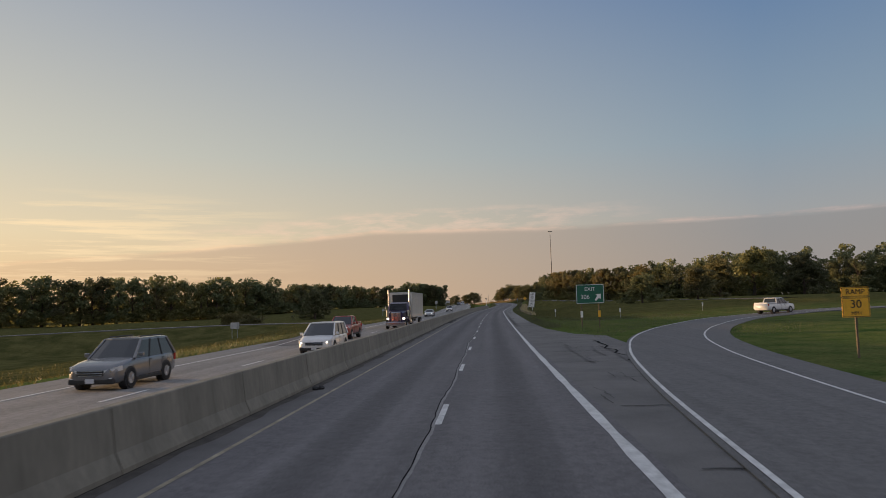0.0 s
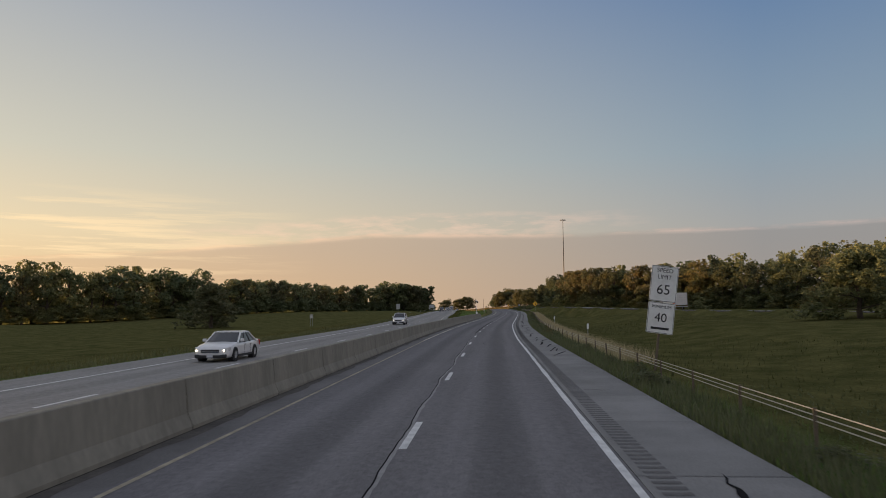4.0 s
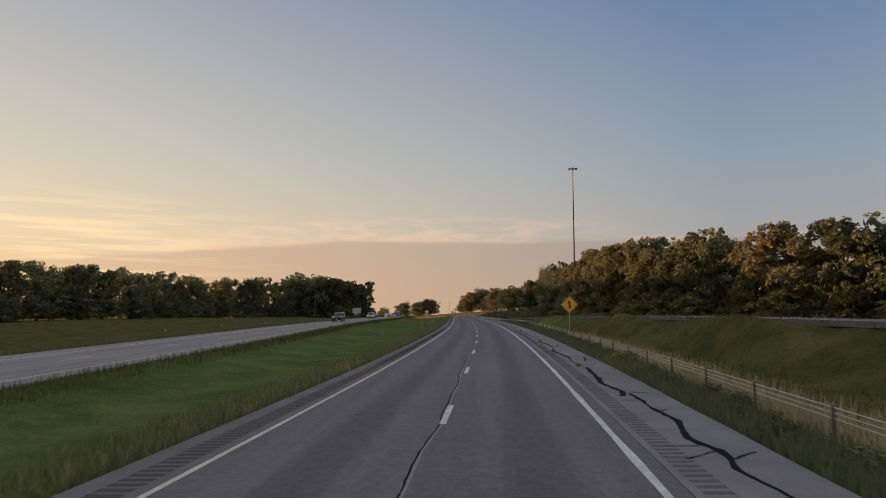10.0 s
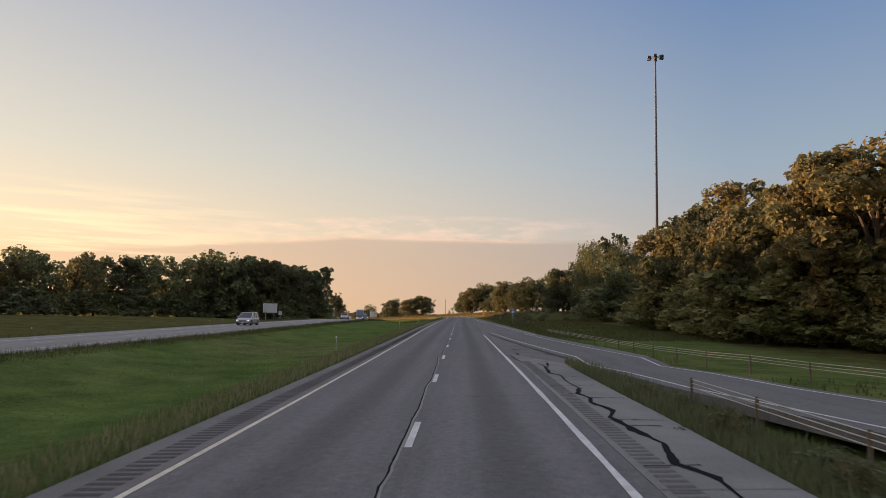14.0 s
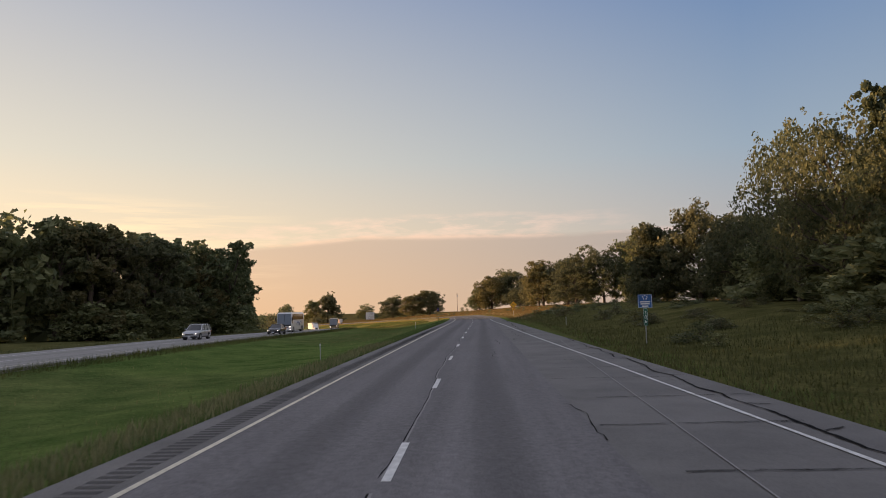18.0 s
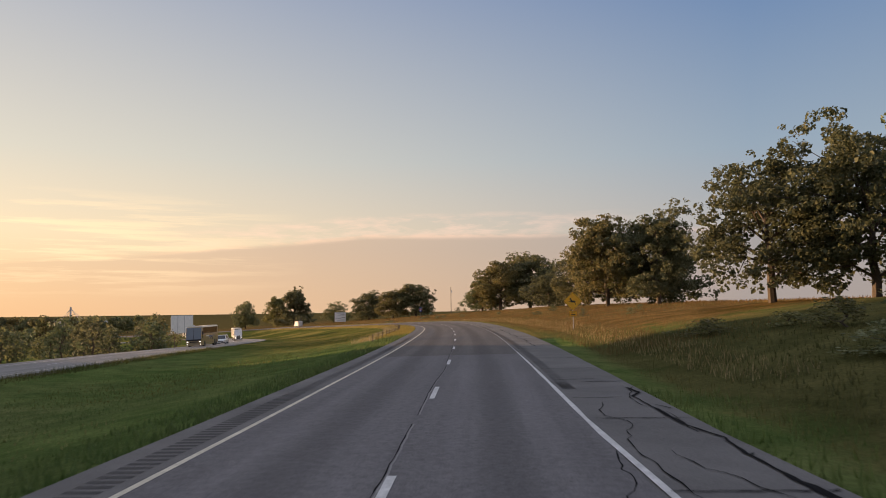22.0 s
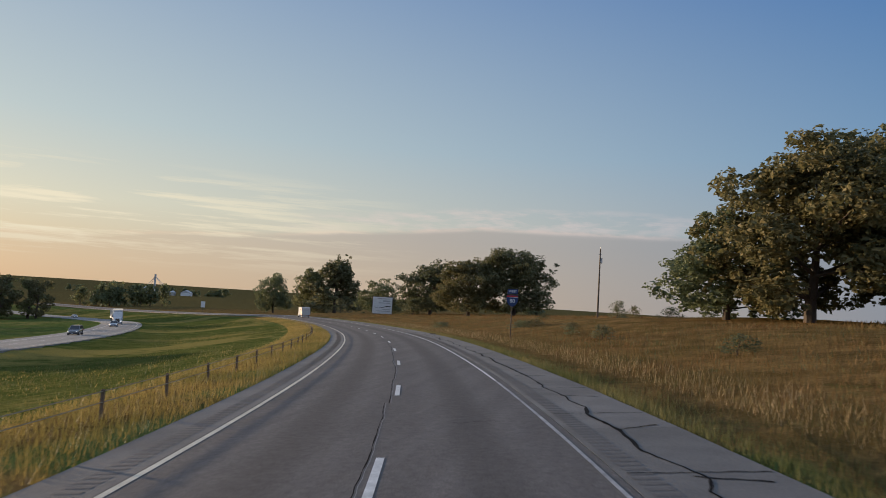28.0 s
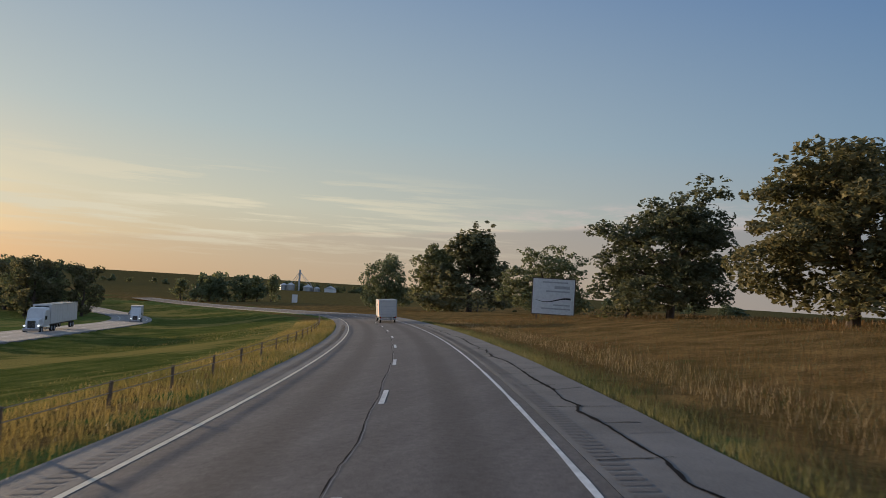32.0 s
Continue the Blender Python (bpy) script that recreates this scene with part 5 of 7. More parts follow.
# blue sponsor sign over a mile plate
t = thing("sponsor_sign", upright(554.0, 13.0), "blue sign with white stars and bars over a green mile plate", "sign")
post(t, 3.3, (0, 0), 0.035)
face = panel(t, 0.98, 0.92, 2.95, "sign_blue", "sign_white", 0.05, frame_w=0.02)
bm = bmesh.new()
for q in range(5):
    a = radians(90 + 72 * q)
    bmesh.ops.create_cone(bm, cap_ends=True, segments=5, radius1=0.05, radius2=0.05, depth=0.006, matrix=Matrix.Translation((math.cos(a) * 0.15, -0.07, 3.20 + math.sin(a) * 0.12)) @ Matrix.Rotation(radians(90), 4, "X"))
part("stars", bm, M["sign_white"], face)
for q, (w, zz) in enumerate(((0.70, 2.90), (0.62, 2.76), (0.44, 2.60))):
    bm = bmesh.new()
    box(bm, (w, 0.004, 0.085), (0, -0.07, zz))
    part("writing_bar", bm, M["sign_white"], face)
face = panel(t, 0.30, 1.20, 1.86, "green", "sign_white", 0.03, "mile_plate", frame_w=0.012)
for q, ch in enumerate("306"):
    letters(ch, 0.32, M["sign_white"], face, (0, -0.075, 2.14 - 0.30 * q))

# route marker
t = thing("route_marker", upright(852.9, 11.5), "blue and red interstate shield under a WEST plate", "sign")
K, UP = 1.28, 1.0
post(t, 3.36 * K + UP - 0.6, (0, 0), 0.05, "wood")
face = panel(t, 0.76 * K, 0.36 * K, 2.76 * K + UP, "shield_blue", None, 0.03, "direction_plate")
letters("WEST", 0.24 * K, M["sign_white"], face, (0, -0.075, 2.76 * K + UP))
fig = lambda pts: [(px * K, (pz - 0.6) * K + UP) for px, pz in pts]
sh = part("shield", shape(fig([(-0.40, 3.12), (-0.20, 3.08), (0.0, 3.12), (0.20, 3.08), (0.40, 3.12), (0.45, 2.88), (0.40, 2.60), (0.24, 2.36), (0.0, 2.24), (-0.24, 2.36), (-0.40, 2.60), (-0.45, 2.88)]), 0.012, -0.05), M["shield_blue"], t)
part("crown_band", shape(fig([(-0.37, 3.08), (-0.20, 3.045), (0.0, 3.08), (0.20, 3.045), (0.37, 3.08), (0.41, 2.95), (-0.41, 2.95)]), 0.004, -0.063), M["red"], sh, "dark red band across the shield's top")
bm = bmesh.new()
box(bm, (0.84 * K, 0.004, 0.025), (0, -0.066, 2.34 * K + UP))
part("white_rule", bm, M["sign_white"], sh)
letters("80", 0.40 * K, M["sign_white"], sh, (0, -0.068, 2.06 * K + UP))

# backs of signs for the other carriageway
for s_, u_, w_, h_, top_, two in ((299, -28.5, 0.95, 1.35, 3.7, False), (546, -41.0, 3.1, 2.0, 4.3, True), (568, -44.5, 0.9, 1.0, 2.8, False), (100, -36.0, 1.3, 0.9, 2.4, True), (291, -50.0, 0.95, 1.0, 2.9, True)):
    t = thing("road_sign", upright(s_, u_, 180), "grey back of a road sign for oncoming traffic", "sign", "signs seen from behind")
    for px in ((-w_ * 0.3, w_ * 0.3) if two else (0,)):
        post(t, top_, (px, 0.03), 0.04)
    panel(t, w_, h_, top_ - h_ / 2, "sign_white", None, 0.05)
t = thing("road_sign", pose(-207, 1103.5, float(ground_level(*to_road([-207], [1103.5]))[0]), 0, 0, 35), "pale tall road sign in the median", "sign", "signs seen from behind")
post(t, 5.2, (0, 0.03), 0.06, "wood")
panel(t, 2.0, 3.0, 4.2, "sign_white", None, 0.05)

# marker posts
for s_, u_, col in ((130, 12.8, "sign_white"), (186, 11.2, "sign_white"), (104, 20.0, "sign_white"), (112, 34.0, "sign_white"), (238, 10.6, "sign_white")):
    t = thing("marker_post", upright(s_, u_), "thin steel marker post with a white reflector plate", "marker post", "marker posts")
    post(t, 1.45, (0, 0), 0.025)
    part("reflector", plate(bmesh.new(), 0.20, 0.55, 0.01, 0.02, (0, -0.03, 1.16)), M[col], t)
for s_, u_ in ((446, -8.6), (548, -8.4), (621, -9.4), (505, -8.8), (395, -8.6), (592, 12.0), (360, -36.0), (380, -36.5), (404, -37.0), (430, -37.5), (455, -38.0), (502, -38.5), (508, -38.5)):
    t = thing("marker_post", upright(s_, u_), "thin weathered delineator post in the grass", "marker post", "marker posts")
    post(t, 1.05, (0, 0), 0.03, "wood" if u_ < -30 else "steel")
    part("reflector", plate(bmesh.new(), 0.09, 0.14, 0.01, 0.01, (0, -0.03, 0.96)), M["sign_white"], t)

# ---- billboard ----
bz = float(ground_level(*to_road([-78], [993]))[0])
t = thing("billboard", pose(-78, 993, bz - 1.2, 0, 0, 17), "white billboard with a dark wave line on three posts", "billboard")
for px in (-2.3, 0.0, 2.3):
    post(t, 6.2, (px, 0.1), 0.11, "wood")
face = panel(t, 6.0, 5.1, 4.05, "sign_white", None, 0.04, "board")
bm = bmesh.new()
for dx, dz, sx, sz in ((0, 2.6, 6.25, 0.14), (0, -2.6, 6.25, 0.14), (3.05, 0, 0.14, 5.3), (-3.05, 0, 0.14, 5.3)):
    box(bm, (sx, 0.12, sz), (dx, -0.03, 4.05 + dz), 0.02)
part("frame", bm, M["wood"], face)
wave = [(-2.6 + 5.1 * i / 24, 3.55 - 0.32 * math.sin(i / 24 * 5.2) * (1 - 0.2 * i / 24)) for i in range(25)]
part("wave_line", shape([(x, z + 0.02 + 0.12 * i / 24) for i, (x, z) in enumerate(wave)] + [(x, z - 0.02 - 0.10 * i / 24) for i, (x, z) in list(enumerate(wave))[::-1]], 0.006, -0.07), M["black"], face)
for w, h_, dx, dz in ((2.2, 0.42, 1.2, 1.35), (3.6, 0.2, 0.2, 2.05), (3.4, 0.2, 0.6, 0.75), (2.4, 0.18, 1.2, -1.2), (4.2, 0.2, 0.4, -1.75)):
    bm = bmesh.new()
    box(bm, (w, 0.005, h_), (dx, -0.071, 4.05 + dz))
    part("writing_bar", bm, M["faded"], face)

# a pale board beyond the oncoming carriageway
t = thing("billboard", pose(-74.8, 790.2, float(ground_level(*to_road([-74.8], [790.2]))[0]), 0, 0, 33), "plain white board on tall posts beyond the oncoming lanes", "billboard")
for px in (-1.7, 1.7):
    post(t, 7.6, (px, 0.1), 0.12, "wood")
face = panel(t, 5.2, 4.4, 5.9, "sign_white", None, 0.04, "board")
bm = bmesh.new()
for dx, dz, sx, sz in ((0, 2.22, 5.3, 0.1), (0, -2.22, 5.3, 0.1), (2.62, 0, 0.1, 4.5), (-2.62, 0, 0.1, 4.5), (0.6, 0, 0.16, 4.4), (-1.0, 0, 0.16, 4.4)):
    box(bm, (sx, 0.1, sz), (dx, -0.03, 5.9 + dz), 0.01)
part("frame", bm, M["sign_back"], face)

# ---- the sensor mast on the barrier, the high mast, the utility pole ----
q = spot(265.6, BAR_U, 0, float(road_level(265.6, BAR_U)))
t = thing("beacon_post", pose(q.x, q.y, q.z, 0, 2.0, facing(263)), "white post with two rounded pale boxes on the barrier", "beacon")
bm = bmesh.new()
box(bm, (0.36, 0.36, 0.46), (0, 0, 1.26), 0.03)
part("pedestal", bm, M["sign_white"], t)
part("pole", tube(bmesh.new(), (0, 0, 1.45), (0, 0, 3.55), 0.05, 0.045, 12), M["sign_white"], t, "white painted pole")
for dx, dz, dy, yaw in ((-0.20, 3.78, 0.10, -25), (0.16, 3.62, -0.08, 20)):
    b = part("box_head", box(bmesh.new(), (0.34, 0.24, 0.42), (dx, dy, dz), 0.06, Matrix.Rotation(radians(yaw), 4, "Z")), M["sign_back"], t, "rounded grey box with dark visor")
    bm = bmesh.new()
    box(bm, (0.26, 0.05, 0.36), (dx - 0.04, dy - 0.13, dz), 0.02, Matrix.Rotation(radians(yaw), 4, "Z"))
    part("visor", bm, M["black"], b)

mz = float(ground_level(*to_road([40], [526]))[0])
t = thing("high_mast_light", pose(40, 526, mz - 0.2), "very tall dark high-mast light pole with a ring of lamps", "light mast")
top = 54.7 - mz
part("pole", tube(bmesh.new(), (0, 0, 0), (0, 0, top), 0.42, 0.14, 14), M["mast"], t)
bm = bmesh.new()
tube(bm, (0, 0, top - 0.5), (0, 0, top + 0.3), 0.32, 0.32, 14)
part("head", bm, M["mast"], t)
for k in range(6):
    a = radians(60 * k + 15)
    lamp = part("lamp", box(bmesh.new(), (0.75, 0.55, 0.42), (math.cos(a) * 1.35, math.sin(a) * 1.35, top - 0.1), 0.1, Matrix.Rotation(a, 4, "Z")), M["mast"], t)
    part("arm", tube(bmesh.new(), (math.cos(a) * 0.3, math.sin(a) * 0.3, top), (math.cos(a) * 1.1, math.sin(a) * 1.1, top), 0.05), M["mast"], lamp)

pz = float(ground_level(*to_road([-13], [902]))[0])
t = thing("utility_pole", pose(-13, 902, pz - 0.2, 0, 0, 10), "bare grey utility pole with a small transformer", "utility pole")
part("pole", tube(bmesh.new(), (0, 0, 0), (0, 0, 14.3 - pz), 0.16, 0.10, 10), M["wood"], t)
part("transformer", tube(bmesh.new(), (0.22, 0, 12.0 - pz), (0.22, 0, 12.9 - pz), 0.16, 0.16, 12), M["sign_back"], t)
bm = bmesh.new()
tube(bm, (0, 0, 14.2 - pz), (0, 0, 14.6 - pz), 0.05, 0.03)
box(bm, (0.5, 0.06, 0.08), (0, 0, 13.4 - pz))
part("insulator_arm", bm, M["sign_back"], t)


# ---- cable fences ----
def cable_fence(points, spacing, h, cables, label, post_mat, post_w, cable_mat, gap=0.14):
    """Posts with cables along a list of (s, u)."""
    t = tagged(new("cable_fence"), label, "fence")
    p = np.array(points, float)
    n = int((p[-1, 0] - p[0, 0]) / spacing)
    ss = np.linspace(p[0, 0], p[-1, 0], n + 1)
    uu = np.interp(ss, p[:, 0], p[:, 1])
    feet = [spot(a, b) for a, b in zip(ss, uu)]
    bm = bmesh.new()
    box(bm, (post_w, post_w * 0.7, h + 0.4), (0, 0, (h - 0.4) / 2), 0.008)
    me = bpy.data.meshes.new("post")
    bm.to_mesh(me)
    bm.free()
    me.materials.append(M[post_mat])
    r2 = random.Random(3)
    for f, s in zip(feet, ss):
        o = new("post", me)
        o.parent = t
        o.matrix_world = pose(f.x, f.y, f.z, r2.gauss(0, 1.2), r2.gauss(0, 1.2), facing(float(s)))
    for k in range(cables):
        zz = h * (0.94 - gap * k)
        bm = bmesh.new()
        rings = [[f + Vector((math.cos(an) * 0.014, math.sin(an) * 0.014, zz + dz)) for an, dz in ((facing_at, 0.0), (0.0, 0.014), (facing_at + math.pi, 0.0), (0.0, -0.014))] for f, facing_at in zip(feet, [radians(facing(float(q))) for q in ss])]
        part("cable", loft(bm, rings), M[cable_mat], t)
    return t


cable_fence([(118, 7.9), (300, 7.8), (400, 7.55), (412, 7.4)], 4.2, 0.78, 3, "steel cable fence with thin posts along the shoulder", "wood", 0.07, "rope")
cable_fence([(380, 17.6), (400, 15.6), (426, 12.9), (440, 12.5), (462, 12.2), (482, 12.0)], 4.2, 0.78, 3, "steel cable fence with thin posts beside the ramp", "wood", 0.07, "rope")
cable_fence([(688, -8.2), (740, -8.0), (800, -7.7), (900, -7.3), (1015, -7.3)], 4.9, 0.72, 2, "cable fence with brown posts in golden median grass", "wood", 0.09, "rope", 0.4)

# ---- distant farm ----
fx, fy = -738.0, 1817.0
fz = float(ground_level(*to_road([fx], [fy]))[0])
t = thing("grain_elevator", pose(fx, fy, fz), "slender grain elevator tower with spouts over steel bins", "farm tower")
bm = bmesh.new()
box(bm, (2.2, 2.2, 34), (0, 0, 17), 0.1)
part("tower", bm, M["sign_back"], t)
for k, (ex, ez) in enumerate(((-16, 12), (-9, 12), (18, 10), (26, 9))):
    part("spout", tube(bmesh.new(), (0, 0, 31), (ex, 0, ez), 0.35, 0.35, 6), M["sign_back"], t)
for k, (ex, r_, h_) in enumerate(((-16, 6.5, 9), (-30, 6.0, 8), (18, 8.0, 7), (35, 5.0, 6))):
    b = thing("grain_bin", pose(fx + ex, fy, fz), "round corrugated steel grain bin with a cone roof", "grain bin", "farm bins")
    part("wall", tube(bmesh.new(), (0, 0, -1), (0, 0, h_), r_, r_, 20), M["steel"], b)
    part("roof", tube(bmesh.new(), (0, 0, h_), (0, 0, h_ + r_ * 0.55), r_ * 1.03, 0.5, 20), M["sign_back"], b)
b = thing("farm_house", pose(fx + 58, fy + 4, fz, 0, 0, 12), "pale farmhouse with a grey gable roof", "house")
part("wall", box(bmesh.new(), (16, 10, 7), (0, 0, 3), 0.05), M["sign_white"], b)
part("roof", shape([(-8.6, 6.3), (8.6, 6.3), (0, 10.5)], 11, 5.5), M["sign_back"], b)


# ---- vehicles ----
def paint(name, colour, metal=0.3, rough=0.32):
    return material(name, colour, rough, metal, stain=0.08, stain_scale=2.0, coat=0.6)


V = {
    "grey": paint("grey_car_paint", (0.17, 0.175, 0.185), 0.4, 0.25), "white": paint("white_car_paint", (0.66, 0.66, 0.65), 0.0), "black": paint("black_car_paint", (0.012, 0.012, 0.014), 0.1, 0.2),
    "red": paint("dark_red_car_paint", (0.28, 0.030, 0.020), 0.25), "silver": paint("silver_car_paint", (0.40, 0.41, 0.43), 0.6), "purple": paint("dark_purple_truck_paint", (0.030, 0.018, 0.060), 0.3),
    "gold": paint("tan_coach_paint", (0.30, 0.23, 0.13), 0.4), "cream": paint("pale_trailer_skin", (0.62, 0.60, 0.56), 0.1, 0.45),
    "orange": material("orange_stripe", (0.62, 0.15, 0.06), 0.45, stain=0.1),
    "glass": material("dark_vehicle_glass", (0.012, 0.014, 0.016), 0.06, spec=0.8), "tyre": material("tyre_rubber", (0.018, 0.018, 0.018), 0.85, grain=0.2), "rim": material("alloy_rim", (0.45, 0.45, 0.46), 0.35, 0.9),
    "chrome": material("chrome", (0.62, 0.62, 0.62), 0.12, 1.0), "trim": material("black_plastic_trim", (0.02, 0.02, 0.021), 0.6), "lamp": material("headlamp_glass", (0.75, 0.75, 0.72), 0.1, emit=(1.0, 0.90, 0.72, 2.2)),
    "lens": material("unlit_headlamp", (0.55, 0.56, 0.56), 0.12), "tail": material("tail_lamp", (0.35, 0.012, 0.01), 0.2), "plate": material("licence_plate", (0.55, 0.56, 0.58), 0.5),
    "steel": M["steel"], "screen": material("pale_reflecting_screen", (0.16, 0.17, 0.18), 0.08, spec=0.9), "navy": paint("navy_swoosh_paint", (0.02, 0.035, 0.12), 0.0),
}


def wheel(parent, x, y, r, w, rim=True):
    bm = bmesh.new()
    ring = [(-w / 2, r * 0.62), (-w / 2, r * 0.93), (-w * 0.36, r), (w * 0.36, r), (w / 2, r * 0.93), (w / 2, r * 0.62)]
    n = 20
    loops = [[(x + px, y + math.cos(2 * math.pi * i / n) * pr, r + math.sin(2 * math.pi * i / n) * pr) for px, pr in ring] for i in range(n)]
    vs = [[bm.verts.new(p) for p in l] for l in loops]
    for i in range(n):
        a, b = vs[i], vs[(i + 1) % n]
        for j in range(len(ring) - 1):
            bm.faces.new((a[j], a[j + 1], b[j + 1], b[j]))
    bmesh.ops.recalc_face_normals(bm, faces=bm.faces)
    hub = thing_part("wheel", parent, bm, V["tyre"])
    bm = bmesh.new()
    for sx in (-1, 1):
        tube(bm, (x + sx * w * 0.30, y, r), (x + sx * w * 0.46, y, r), r * 0.63, r * 0.56, 16)
        for k in range(5):
            a = 2 * math.pi * k / 5
            tube(bm, (x + sx * w * 0.47, y, r), (x + sx * w * 0.44, y + math.cos(a) * r * 0.55, r + math.sin(a) * r * 0.55), r * 0.08, r * 0.06, 5)
    thing_part("rim", hub, bm, V["rim"] if rim else V["steel"])
    return hub


def thing_part(name, parent, bm, mat, label="", smooth=False):
    return part(name, bm, mat, parent, label, smooth)


# car bodies: half width, belt, roof height, windscreen foot and head, roof's rear and rear glass foot (along y), wheel radius, wheel base,
# and the stations of the lower body, front to back: y, half width, underside, top
BODIES = {
    "suv": (0.93, 1.06, 1.70, 1.08, 0.26, -1.82, -2.20, 0.36, 2.72, [(2.34, 0.50, 0.42, 0.64), (2.30, 0.74, 0.30, 0.76), (2.14, 0.86, 0.24, 0.86), (1.70, 0.92, 0.22, 0.95), (1.10, 0.93, 0.22, 1.04), (0.2, 0.93, 0.22, 1.06), (-1.0, 0.93, 0.22, 1.08), (-1.9, 0.92, 0.25, 1.10), (-2.22, 0.87, 0.30, 1.06), (-2.34, 0.72, 0.40, 0.92)]),
    "van": (0.99, 1.04, 1.74, 1.52, 0.44, -2.18, -2.44, 0.35, 3.0, [(2.56, 0.52, 0.40, 0.62), (2.52, 0.76, 0.28, 0.74), (2.36, 0.90, 0.22, 0.84), (1.95, 0.97, 0.20, 0.94), (1.50, 0.99, 0.20, 1.01), (0.2, 0.99, 0.20, 1.04), (-1.4, 0.99, 0.20, 1.06), (-2.2, 0.97, 0.24, 1.08), (-2.46, 0.92, 0.30, 1.04), (-2.56, 0.78, 0.40, 0.90)]),
    "sedan": (0.91, 0.93, 1.43, 1.02, 0.22, -0.95, -1.72, 0.33, 2.8, [(2.42, 0.48, 0.38, 0.56), (2.38, 0.70, 0.26, 0.66), (2.22, 0.84, 0.20, 0.74), (1.70, 0.90, 0.18, 0.84), (1.02, 0.91, 0.18, 0.92), (0.0, 0.91, 0.18, 0.93), (-1.0, 0.91, 0.18, 0.95), (-1.75, 0.90, 0.20, 0.98), (-2.28, 0.86, 0.28, 0.97), (-2.42, 0.72, 0.38, 0.80)]),
    "pickup": (0.98, 1.20, 1.86, 1.42, 0.66, -0.80, -0.98, 0.40, 3.5, [(2.88, 0.60, 0.52, 0.90), (2.84, 0.86, 0.40, 1.02), (2.68, 0.94, 0.34, 1.08), (2.20, 0.98, 0.32, 1.13), (1.45, 0.98, 0.32, 1.18), (0.4, 0.98, 0.32, 1.20), (-0.9, 0.98, 0.32, 1.22), (-1.2, 0.98, 0.34, 1.22), (-2.72, 0.98, 0.40, 1.24), (-2.88, 0.93, 0.46, 1.20)]),
}


